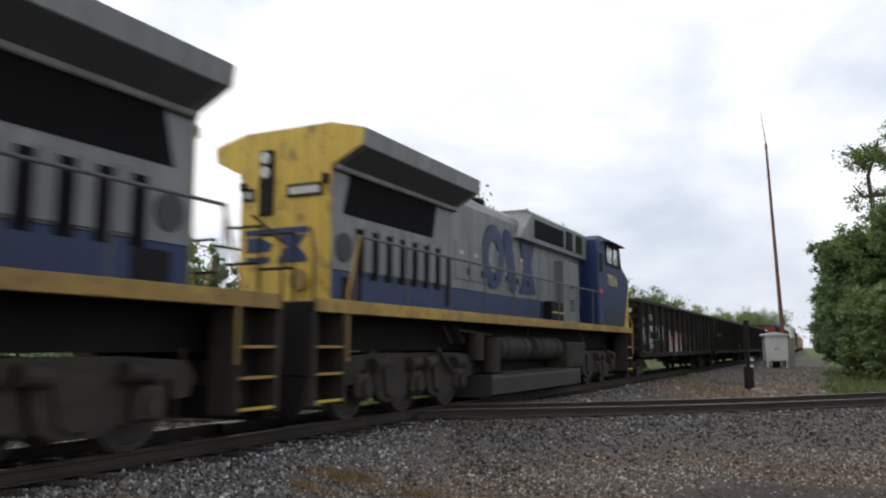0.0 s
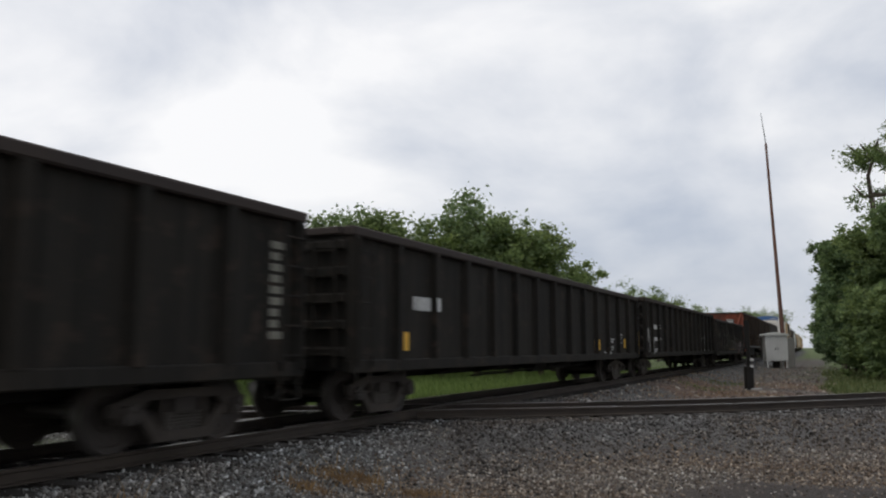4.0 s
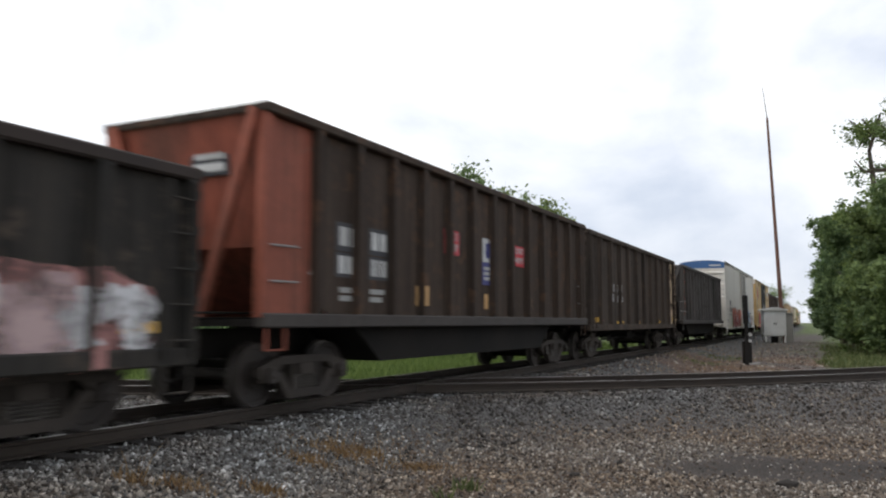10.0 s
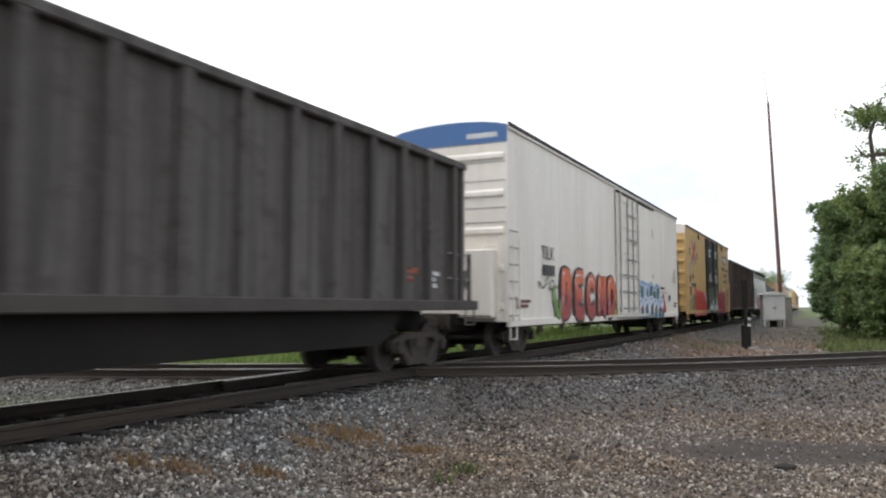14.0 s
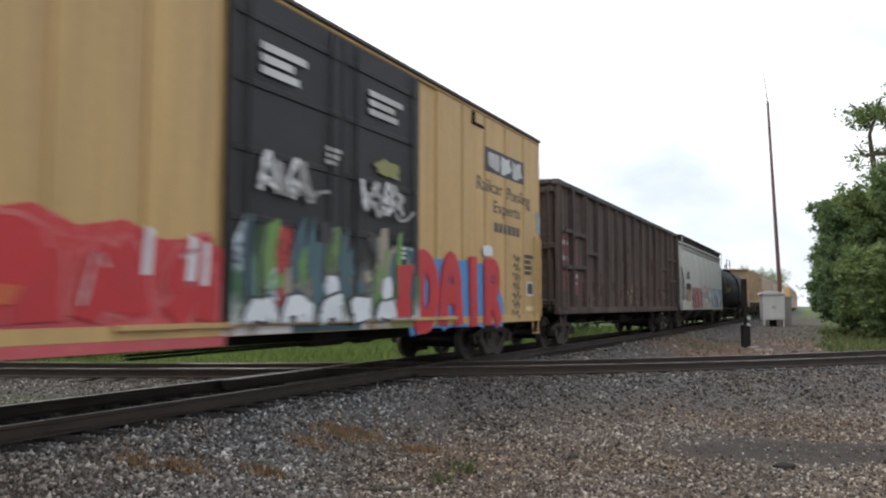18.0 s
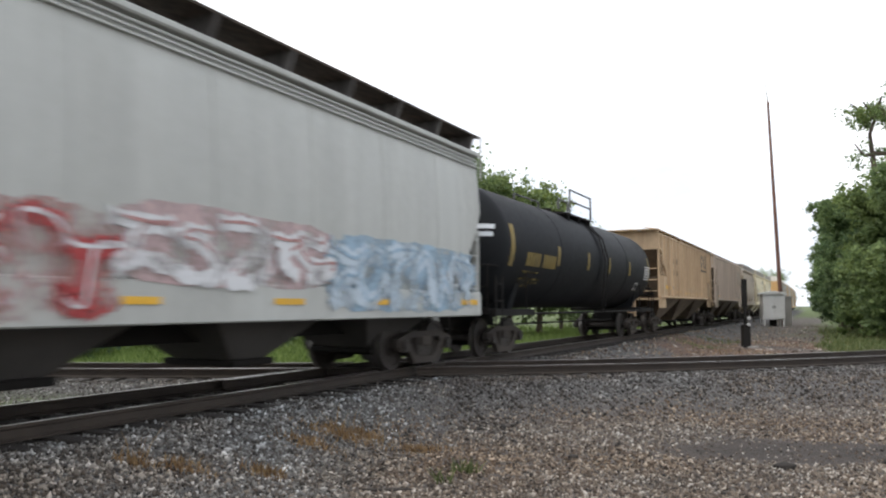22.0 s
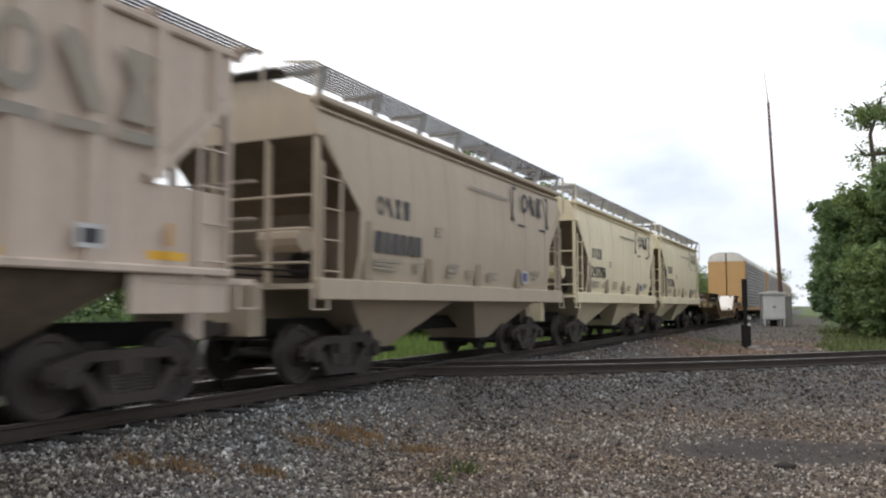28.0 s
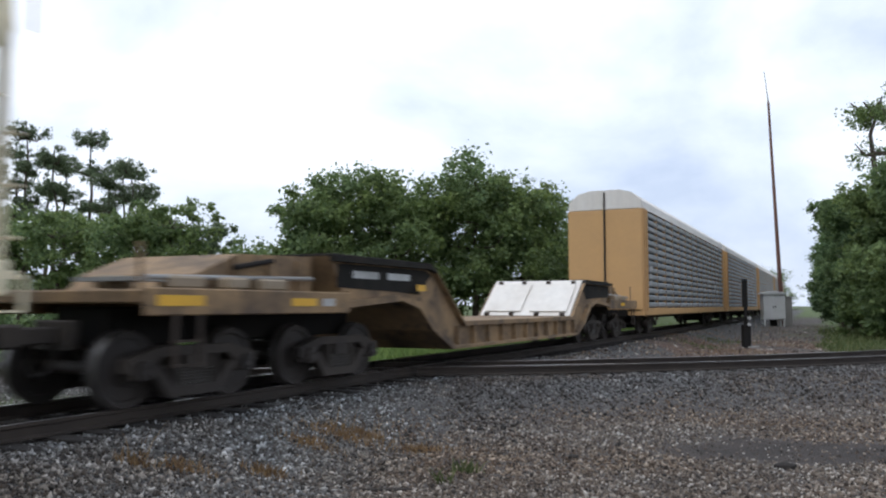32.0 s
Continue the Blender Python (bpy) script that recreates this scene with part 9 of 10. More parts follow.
def railway_emblem(car, x0, x1, z0, z1, material, y, gap=0.0):
    """The railway's mark as plain shapes: a ring, a slanted band and an hourglass."""
    w, h = (x1 - x0) / 3, z1 - z0

    def to(q, i):
        return [(x0 + w * (i + gap + a * (1 - 2 * gap)), z0 + h * b) for a, b in q]
    ring = []
    for k in range(12):
        a0, a1 = radians(30 * k), radians(30 * k + 30)
        ring.append([(0.5 + 0.48 * r * math.cos(a), 0.5 + 0.5 * r * math.sin(a)) for r, a in ((1.0, a0), (1.0, a1), (0.58, a1), (0.58, a0))])
    band = [(0.12, 1.0), (0.04, 0.8), (0.56, 0.08), (0.68, 0.0), (0.94, 0.0), (0.96, 0.2), (0.44, 0.94), (0.34, 1.0)]
    glass_ = [(0.08, 0.0), (0.92, 0.0), (0.66, 0.5), (0.92, 1.0), (0.08, 1.0), (0.34, 0.5)]
    for i, qs in enumerate((ring, [band], [glass_])):
        paint("emblem", car, [to(q, i) for q in qs], material, y)


def wide_letters(car, x0, x1, z0, z1, material):
    w = (x1 - x0) / 3
    railway_emblem(car, x0, x1, z0 + 0.22, z1, material, Y_T - 0.104, 0.1)
    for i in range(3):
        paint("letter_bar", car, [rect(x0 + i * w + 0.08, x0 + (i + 1) * w - 0.08, z0, z0 + 0.12)], material, Y_T - 0.104)


wide_letters(hop_tan, 3.52, 5.8, 3.2, 4.2, M["markdark"])
for z0_, z1_ in ((3.25, 3.5), (2.68, 2.95)):
    digits(hop_tan, -5.0, -4.3, z0_, z1_, 3, M["s_grey"], Y_T, P)
    digits(hop_tan, -4.15, -3.6, z0_, z1_, 2, M["s_grey"], Y_T, P)
stencils(hop_tan, [(-6.7, -6.15, 1.93, 2.19), (-3.74, -3.26, 1.82, 1.96), (-1.25, -0.73, 1.8, 1.95), (1.69, 2.17, 1.81, 1.97), (3.54, 4.1, 1.82, 1.97), (6.4, 7.0, 1.82, 1.97)], M["orange"], Y_T - 0.004, P, "reflector")
stencils(hop_tan, [(-5.5, -5.05, 1.95, 2.2), (-4.44, -3.97, 1.72, 1.92)], M["g_pale"], Y_T, P)
stencils(hop_tan, [(-4.5, -4.0, 2.0, 2.3), (-0.2, 0.2, 1.95, 2.15), (0.7, 1.1, 1.95, 2.15)], M["g_grey"], Y_T, P, rows=3)
framed(hop_tan, 4.35, 4.75, 1.85, 2.08, Y_T, M["g_black"], M["mark"])
wide_letters(hop_pink, 4.83, 7.02, 2.98, 4.0, M["g_grey"])
stencils(hop_pink, [(0.1, 0.33, 1.81, 2.33), (2.69, 2.88, 1.89, 2.36), (7.0, 7.2, 1.8, 2.2)], M["rackyellow"], Y_T, P, "reflector")
stencils(hop_pink, [(-6.7, -6.1, 1.75, 1.95), (-3.7, -3.2, 1.7, 1.84), (-1.2, -0.5, 1.68, 1.84), (2.0, 2.4, 1.7, 1.82), (4.8, 5.24, 1.65, 1.78), (6.9, 7.5, 1.7, 1.85)], M["orange"], Y_T - 0.004, P, "reflector")
paint("placard", hop_pink, [[(4.05, 2.04), (4.25, 1.8), (4.45, 2.04), (4.25, 2.28)]], M["g_black"], Y_T - 0.104)
stencils(hop_pink, [(2.95, 3.2, 2.1, 2.8), (-5.0, -3.8, 2.7, 3.0), (-5.0, -3.8, 3.2, 3.5)], M["g_grey"], Y_T, P, rows=2)
framed(hop_pink, 5.9, 6.25, 1.8, 2.05, Y_T - 0.1, M["g_black"], M["mark"])
# short hoppers
for car, own in ((hop_s1, M["putty"]), (hop_s2, M["cream"]), (hop_s3, M["cream"])):
    railway_emblem(car, -4.25, -3.36, 2.72, 3.06, M["markdark"], Y_W, 0.08)
    paint("emblem", car, [rect(-3.3, -3.1, 2.72, 3.06)], M["markdark"], Y_W)
    if car is not hop_s1:
        letters(car, "243798" if car is hop_s2 else "243796", -4.3, -2.6, 2.1, 2.46, M["markdark"], Y_W, "black car number")
    else:
        digits(car, -4.3, -2.6, 2.1, 2.46, 6, M["markdark"], Y_W)
    railway_emblem(car, 2.55, 4.15, 3.5, 3.98, M["markdark"], -1.575, 0.06)
    for x in (2.0, 4.5):
        paint("bracket", car, [rect(x - 0.05, x + 0.05, 3.3, 4.05), rect(x - 0.05 if x < 3 else x - 0.22, x + 0.22 if x < 3 else x + 0.05, 3.98, 4.06), rect(x - 0.1, x + 0.12, 3.24, 3.32)], M["markdark"], -1.578)
    for x0 in (2.35, 3.85):
        stencils(car, [(x0, x0 + 0.5, 3.12, 3.2)], M["markdark"], -1.582)
    stencils(car, [(-0.5, 1.75, 3.66, 3.74)], M["g_grey"], -1.578)
    stencils(car, [(-4.3, -3.3, 1.8, 2.0), (-2.9, -2.6, 1.8, 2.0), (-1.5, -1.0, 1.75, 2.05), (0.5, 1.0, 1.75, 1.95), (-0.6, -0.25, 1.78, 1.95), (3.3, 3.9, 1.9, 2.1)], M["g_grey"], Y_W, rows=3)
    framed(car, 2.59, 3.0, 1.76, 2.06, Y_W, M["sign_blue"], M["mark"])
    stencils(car, [(-2.1, -1.75, 2.5, 2.72)], M["g_grey"], Y_W, rows=3)
    for x, z in ((-4.45, 2.6), (-2.3, 2.1), (0.0, 2.1), (2.4, 2.1)):
        part("bolster_plate", box(B(), x - 0.12, x + 0.12, -1.572, -1.5, 1.63, z, 0.008), M["bolster"], car)
    half = 13.0 / 2 - 0.6 - 0.15
    part("end_stencil", box(B(), -half - 0.03, -half + 0.01, -1.15, -0.35, 4.0, 4.1), M["markdark"], car)
    part("end_stencil", box(B(), -half - 0.03, -half + 0.01, -1.15, -0.35, 3.82, 3.92), M["markdark"], car)
    for sx in (-1, 1):
        part("brake_reservoir", rod(B(), (sx * (half - 0.35), -1.0, 2.25), (sx * (half - 0.35), -0.2, 2.25), 0.2, 12), own, car)
# flat car
stencils(flat, [(-7.85, -7.05, 1.62, 1.8), (-6.75, -5.95, 1.62, 1.8)], M["mark"], -1.412, rows=1)
stencils(flat, [(-12.05, -11.3, 1.17, 1.36), (-9.6, -9.0, 1.17, 1.34), (-5.9, -5.55, 1.44, 1.62), (9.6, 10.2, 1.17, 1.34)], M["orange"], -1.536, (), "reflector")
stencils(flat, [(-8.85, -8.55, 1.17, 1.34)], M["mark"], -1.536, (), "reflector")
# autorack side marks
for car, start, length in TRAIN[-4:]:
    stencils(car, [(-12.2, -11.6, 2.0, 2.9), (8.0, 9.0, 2.2, 2.6)], M["mark"], -1.585, rows=3)

# ---- trees ----
M["bark"] = coat("bark", (0.11, 0.085, 0.065), (0.06, 0.047, 0.037), 0.9, fine=10, bump=0.6)
M["leaf"] = islands("oak_leaf", (0.105, 0.16, 0.068), (0.225, 0.3, 0.12), 0.65, 0.5, 0.35, (), (1.15, 1.05, 0.7))
M["leaf_dark"] = islands("dark_leaf", (0.08, 0.135, 0.068), (0.19, 0.27, 0.12), 0.65, 0.5, 0.3, (), (1.2, 1.1, 0.75))
M["needle"] = islands("pine_needle", (0.1, 0.14, 0.075), (0.21, 0.25, 0.14), 0.65, 0.6, 0.4)


def leaf_mesh(name, clumps, per, size, material, rng):
    """Many small leaf blades gathered in clumps; each blade is a bent diamond."""
    c = np.array([q[:3] for q in clumps])
    rad = np.array([q[3] for q in clumps])
    idx = np.repeat(np.arange(len(clumps)), per)
    k = len(idx)
    d = rng.normal(size=(k, 3))
    d /= np.linalg.norm(d, axis=1, keepdims=True)
    p = c[idx] + d * (rad[idx] * np.abs(rng.normal(0.62, 0.42, k)))[:, None] * np.array([1, 1, 0.75])
    a = rng.normal(size=(k, 3))
    a[:, 2] *= 0.6
    a /= np.linalg.norm(a, axis=1, keepdims=True)
    b = np.cross(a, rng.normal(size=(k, 3)))
    b /= np.linalg.norm(b, axis=1, keepdims=True)
    s = size * rng.uniform(0.6, 1.4, k)[:, None]
    v = np.stack([p - a * s, p + b * s * 0.55, p + a * s, p - b * s * 0.55], 1).reshape(-1, 3)
    f = np.arange(4 * k).reshape(-1, 4)
    me = bpy.data.meshes.new(name)
    me.vertices.add(len(v))
    me.vertices.foreach_set("co", v.astype(np.float32).ravel())
    me.loops.add(4 * k)
    me.loops.foreach_set("vertex_index", f.ravel().astype(np.int32))
    me.polygons.add(k)
    me.polygons.foreach_set("loop_start", (np.arange(k) * 4).astype(np.int32))
    me.update(calc_edges=True)
    me.materials.append(material)
    return me


def tree(name, label, x, y, H, R, seed, material, bare=0.3, clumps=60, per=60, size=0.16, pine=False, puff=False, z0=-0.6, group="trees by the line"):
    rng = np.random.default_rng(seed)
    root = tagged(new(name), label, "tree", group)
    root.matrix_basis = Matrix.Translation((x, y, z0))
    bm = B()
    pts = [Vector((0, 0, 0))]
    k = 6
    for i in range(1, k + 1):
        pts.append(Vector((rng.normal() * 0.035 * H * (0.4 if pine else 1) * i / k, rng.normal() * 0.035 * H * (0.4 if pine else 1) * i / k, H * (0.93 if pine else 0.8) * i / k)))
    r0 = H * (0.014 if pine else 0.021)
    for i in range(k):
        rod(bm, pts[i], pts[i + 1], r0 * (1 - 0.86 * i / k), 8, r0 * (1 - 0.86 * (i + 1) / k))
    part("trunk", bm, M["bark"], root)
    cl = []
    n_l = 16 if pine else 13
    for i in range(n_l):
        f = bare + (0.97 - bare) * (i + 0.5) / n_l
        j = min(k - 1, int(f * k / (0.93 if pine else 0.8)))
        p0 = pts[j].lerp(pts[min(k, j + 1)], 0.5)
        ang = i * 2.4 + rng.uniform(-0.4, 0.4)
        out = R * (rng.uniform(0.5, 1.0)) * (math.sin(math.pi * min(1, 0.25 + 0.75 * (1 - abs(f - 0.55) * 1.4))) * 0.25 + 0.75 * (1 - max(0, f - 0.5)))
        p1 = p0 + Vector((math.cos(ang) * out, math.sin(ang) * out, rng.uniform(0.05, 0.35) * out + 0.02 * H))
        pm = p0.lerp(p1, 0.5) + Vector((rng.normal() * 0.1, rng.normal() * 0.1, -0.03 * H * rng.uniform(0, 1)))
        lb = rod(B(), p0, pm, r0 * 0.36, 6, r0 * 0.24)
        part("limb", rod(lb, pm, p1, r0 * 0.24, 6, r0 * 0.07), M["bark"], root)
        share = max(2, clumps // n_l)
        if puff:
            for c in range(share):
                q = p0.lerp(p1, 0.35 + 0.75 * (c + rng.uniform(0.2, 0.8)) / share) + Vector(rng.normal(size=3)) * R * (0.13 if pine else 0.08)
                cl.append((q.x, q.y, q.z - (0.05 * R * c if not pine else 0.0), R * rng.uniform(0.1, 0.22)))
            continue
        for c in range(share):
            g = rng.uniform(0.45, 1.08)
            q = p0.lerp(p1, g) + Vector(rng.normal(size=3) * R * 0.16)
            cl.append((q.x, q.y, q.z, R * rng.uniform(0.10, 0.22) * (1.0 if pine else 1.1)))
    me = leaf_mesh("crown", cl, per, size, material, rng)
    link("crown", me, root)
    return root


def at_view(cx, cz):
    """Plan position from metres to the side of and ahead of the camera's aim."""
    q = RGT * cx + FWD * cz
    return q.x, q.y


def spot(px, cz):
    """Plan position at a bearing, given as a fraction of the half view angle, and metres ahead."""
    return at_view(px * math.tan(radians(LENS / 2)) * cz, cz)


rng0 = random.Random(11)
# broadleaved trees beyond the train
for px, cz, H, R, sd in ((-0.28, 42, 8.6, 3.4, 1), (-0.19, 44, 10.2, 3.8, 2), (-0.09, 43, 9.4, 3.7, 3), (0.0, 46, 9.6, 4.0, 4), (0.08, 45, 10.9, 4.0, 5), (0.15, 47, 10.4, 3.8, 6), (0.22, 47, 9.2, 3.4, 17),
                         (0.27, 56, 8.2, 3.6, 7), (0.33, 70, 7.0, 3.6, 8), (0.41, 84, 7.4, 4.0, 9), (0.485, 100, 9.4, 4.6, 10), (0.55, 118, 7.6, 4.4, 12), (0.61, 140, 8.0, 4.8, 13), (0.66, 165, 9.0, 5.5, 14), (0.71, 200, 12.0, 6.0, 15), (0.75, 240, 12.5, 7.0, 16)):
    x, y = spot(px, cz)
    tree("tree", "leafy green broadleaved tree behind the railway line", x, y, H, R, sd, M["leaf"], 0.1, 210, 80, 0.12)
for i in range(11):
    x, y = spot(-1.12 + i * 0.085, 50 + rng0.uniform(-4, 6))
    tree("tree", "low green tree in the thicket behind the line", x, y, rng0.uniform(7.0, 9.2) if i < 7 else rng0.uniform(4.4, 6.4), 3.4, 30 + i, M["leaf"], 0.08, 110, 80, 0.14)
for i in range(13):
    x, y = spot(-1.08 + i * 0.034 + rng0.uniform(-0.015, 0.015), 66 + rng0.uniform(-6, 6))
    tree("pine_tree", "tall pine with a bare trunk and a ragged crown", x, y, rng0.uniform(14.6, 18.0) * (1.0 if i < 9 else 0.84), 2.2, 50 + i, M["needle"], 0.46, 112, 62, 0.085, True, True)
for i in range(4):
    x, y = spot(-0.62 + i * 0.035, 74 + rng0.uniform(-3, 3))
    tree("pine_tree", "distant dark pine over the thicket", x, y, rng0.uniform(8.5, 10.0), 2.4, 65 + i, M["needle"], 0.35, 80, 70, 0.15, True)
# the wood on the other side
for px, cz, H, R, sd in ((0.9, 66, 10.4, 2.5, 71), (0.905, 58, 11.6, 2.1, 72), (0.95, 54, 10.4, 2.7, 73), (1.0, 48, 10.6, 2.9, 74), (1.07, 44, 11.2, 3.2, 75), (0.925, 76, 11.5, 3.0, 76),
                         (0.885, 96, 11.0, 3.0, 77), (0.875, 125, 10.0, 3.4, 78), (1.16, 46, 12, 4.0, 79), (0.97, 66, 11.5, 3.6, 80), (0.955, 50, 5.0, 2.0, 81), (0.985, 46, 5.6, 2.4, 82), (1.05, 40, 5.0, 2.4, 83), (0.925, 58, 5.0, 2.0, 84), (0.905, 68, 5.0, 2.2, 85)):
    x, y = spot(px, cz)
    tree("tree", "dark green tree at the edge of the wood", x, y, H, R, sd, M["leaf"] if sd in (74, 75, 79, 82, 83) else M["leaf_dark"], 0.04, 260, 80, 0.13, group="wood beside the lot")
for px, cz, H, R, sd in ((0.995, 52, 20.0, 3.4, 91), (1.1, 50, 22.5, 3.6, 92), (1.18, 52, 24.0, 4.6, 93)):
    x, y = spot(px, cz)
    tree("tree", "tall open-crowned tree with drooping boughs", x, y, H, R, sd, M["leaf"], 0.42, 104, 44, 0.1, False, True, group="wood beside the lot")

# low bushes and tall weeds between the grass and the trees
for i in range(15):
    x, y = -18.5 - rng0.uniform(0, 5.0), 12.5 + i * 2.1 + rng0.uniform(-0.8, 0.8)
    tree("bush", "low rank green bush behind the grass", x, y, rng0.uniform(1.3, 2.2), rng0.uniform(1.3, 1.9), 120 + i, M["leaf_dark"] if i % 3 else M["leaf"], 0.02, 60, 60, 0.1, group="bushes behind the grass")

# far woods that close the view, all round
rngw = np.random.default_rng(77)
far_cl = []
for i in range(560):
    a = rngw.uniform(0, 2 * math.pi)
    d = rngw.uniform(260, 420)
    x, y = d * math.cos(a), d * math.sin(a)
    far_cl += [(x + rngw.normal() * 4, y + rngw.normal() * 4, rngw.uniform(0.5, 9.5), rngw.uniform(2.5, 4.5)) for _ in range(5)]
woods_me = leaf_mesh("far_woods", [c for c in far_cl if abs(c[0] - line(c[1])[0] - 4) > 14 or c[1] < 0], 34, 0.9, M["leaf"], rngw)
tagged(new("far_woods", woods_me), "distant belt of green woods round the fields", "woods", kind="stuff")

# ---- trackside things ----
M["cabinet"] = coat("cabinet_grey", (0.62, 0.62, 0.6), (0.42, 0.4, 0.37), 0.5, fine=6, amount=0.4)
M["mast"] = coat("mast_rust", (0.16, 0.075, 0.05), (0.09, 0.05, 0.04), 0.7, fine=4)
M["grey_wall"] = coat("weathered_block", (0.3, 0.29, 0.27), (0.2, 0.19, 0.17), 0.8, fine=6, amount=0.6)
x, y = spot((1369 - 784) / 784, 70.0)
cab_box = tagged(new("equipment_cabinet"), "pale grey metal signal cabinet on short legs", "cabinet")
cab_box.matrix_basis = pose(x, y, -0.6, 0, 0, 14)
body = part("body", box(B(), -0.92, 0.92, -0.8, 0.8, 0.6, 2.85, 0.02), M["cabinet"], cab_box)
for dx in (-0.46, 0.46):
    d = part("door", box(B(), dx - 0.43, dx + 0.43, -0.83, -0.79, 0.7, 2.75, 0.01), M["cabinet"], cab_box)
    part("handle", box(B(), dx * 0.2 - 0.03, dx * 0.2 + 0.03, -0.88, -0.82, 1.6, 1.8), M["under"], d)
part("roof", prism(B(), [(-1.08, 2.85), (1.08, 2.85), (1.02, 2.97), (0, 3.15), (-1.02, 2.97)], "y", -0.95, 0.95), M["cabinet"], cab_box)
for dx in (-0.8, 0.8):
    for dy in (-0.7, 0.7):
        part("leg", box(B(), dx - 0.07, dx + 0.07, dy - 0.07, dy + 0.07, -0.1, 0.6), M["cabinet"], cab_box)
part("cable_duct", box(B(), -0.2, 0.3, -0.3, 0.3, -0.1, 0.6), M["under"], cab_box)
# Grey box that continues the cabinet's outline to the right.
x, y = spot((1390 - 784) / 784, 72.5)
hut = tagged(new("relay_hut"), "grey box with a flat top close behind the cabinet", "hut")
hut.matrix_basis = pose(x, y, -0.65, 0, 0, 14)
part("wall", box(B(), -0.55, 0.55, -0.6, 0.9, -0.1, 2.62, 0.02), M["grey_wall"], hut)
part("roof", box(B(), -0.6, 0.6, -0.66, 0.96, 2.62, 2.74, 0.02), M["grey_wall"], hut)
x, y = spot((1386 - 784) / 784, 72.0)
mast = tagged(new("antenna_mast"), "tall thin rust-red radio mast with a whip aerial", "mast")
mast.matrix_basis = pose(x, y, -0.6, 0, -2.0, 26)
part("pole", rod(B(), (0, 0, -0.2), (0, 0, 20.7), 0.21, 12, 0.1), M["mast"], mast)
part("collar", rod(B(), (0, 0, 20.6), (0, 0, 21.0), 0.13, 10, 0.07), M["mast"], mast)
part("whip", rod(B(), (0, 0, 20.9), (-0.22, 0, 23.9), 0.06, 8, 0.03), M["rackpanel"], mast)
x, y = spot((1321 - 784) / 784, 34.5)
post = tagged(new("switch_stand"), "slim black trackside stand with a target and a white base", "switch stand")
post.matrix_basis = pose(x, y, -0.6, 0, 0, 26)
part("shaft", box(B(), -0.06, 0.06, -0.06, 0.06, -0.05, 2.1, 0.01), M["under"], post)
part("target", box(B(), -0.14, 0.1, -0.02, 0.02, 1.75, 3.0, 0.01), M["under"], post)
part("body", box(B(), -0.17, 0.17, -0.15, 0.15, -0.05, 1.0, 0.03), M["under"], post)
part("lamp", rod(B(), (0.1, -0.1, 1.28), (0.1, -0.22, 1.28), 0.07, 10), M["mark"], post)
part("lamp", rod(B(), (0.08, -0.1, 1.0), (0.08, -0.22, 1.0), 0.06, 10), M["mark"], post)
part("footing", box(B(), 0.0, 0.5, -0.2, 0.2, -0.1, 0.05, 0.02), M["grey_wall"], post)

# ---- loose stones, weeds and grass ----
def stones(name, label, pts, size, material, seed):
    """Broken stones: six-cornered lumps, each squashed and turned by chance."""
    rng = np.random.default_rng(seed)
    k = len(pts)
    base = np.array([(1, 0, 0), (-1, 0, 0), (0, 1, 0), (0, -1, 0), (0, 0, 1), (0, 0, -1)], float)
    tri = np.array([(0, 2, 4), (2, 1, 4), (1, 3, 4), (3, 0, 4), (2, 0, 5), (1, 2, 5), (3, 1, 5), (0, 3, 5)])
    v = base[None] * rng.uniform(0.6, 1.25, (k, 6, 1)) + rng.normal(size=(k, 6, 3)) * 0.18
    v *= np.stack([rng.uniform(0.8, 1.5, k), rng.uniform(0.7, 1.1, k), rng.uniform(0.5, 0.9, k)], 1)[:, None]
    q = rng.normal(size=(k, 4))
    q /= np.linalg.norm(q, axis=1, keepdims=True)
    w, x, y, z = q.T
    rot = np.stack([1 - 2 * (y * y + z * z), 2 * (x * y - z * w), 2 * (x * z + y * w), 2 * (x * y + z * w), 1 - 2 * (x * x + z * z), 2 * (y * z - x * w),
                    2 * (x * z - y * w), 2 * (y * z + x * w), 1 - 2 * (x * x + y * y)], 1).reshape(k, 3, 3)
    s_ = size * np.exp(np.clip(rng.normal(size=k), -2.0, 2.0) * 0.38)
    v = np.einsum("kij,kvj->kvi", rot, v) * s_[:, None, None]
    v += pts[:, None, :] + np.array([0, 0, 0.25])[None, None] * s_[:, None, None]
    f = (tri[None] + (np.arange(k) * 6)[:, None, None]).reshape(-1, 3)
    return raw_mesh(name, label, v.reshape(-1, 3), f, material)


def raw_mesh(name, label, v, f, material):
    n_, c = f.shape
    me = bpy.data.meshes.new(name)
    me.vertices.add(len(v))
    me.vertices.foreach_set("co", v.astype(np.float32).ravel())
    me.loops.add(n_ * c)
    me.loops.foreach_set("vertex_index", f.ravel().astype(np.int32))
    me.polygons.add(n_)
    me.polygons.foreach_set("loop_start", (np.arange(n_) * c).astype(np.int32))
    me.update(calc_edges=True)
    me.materials.append(material)
    return tagged(new(name, me), label, name.replace("_", " "), kind="stuff")


def scatter(rng, k, z0, z1, spread=0.62):
    """Plan points in the wedge before the camera, denser close by."""
    cz = z0 * (z1 / z0) ** rng.random(k)
    cx = rng.uniform(-spread, spread, k) * cz
    return RGT.x * cx + FWD.x * cz, RGT.y * cx + FWD.y * cz, cx, cz


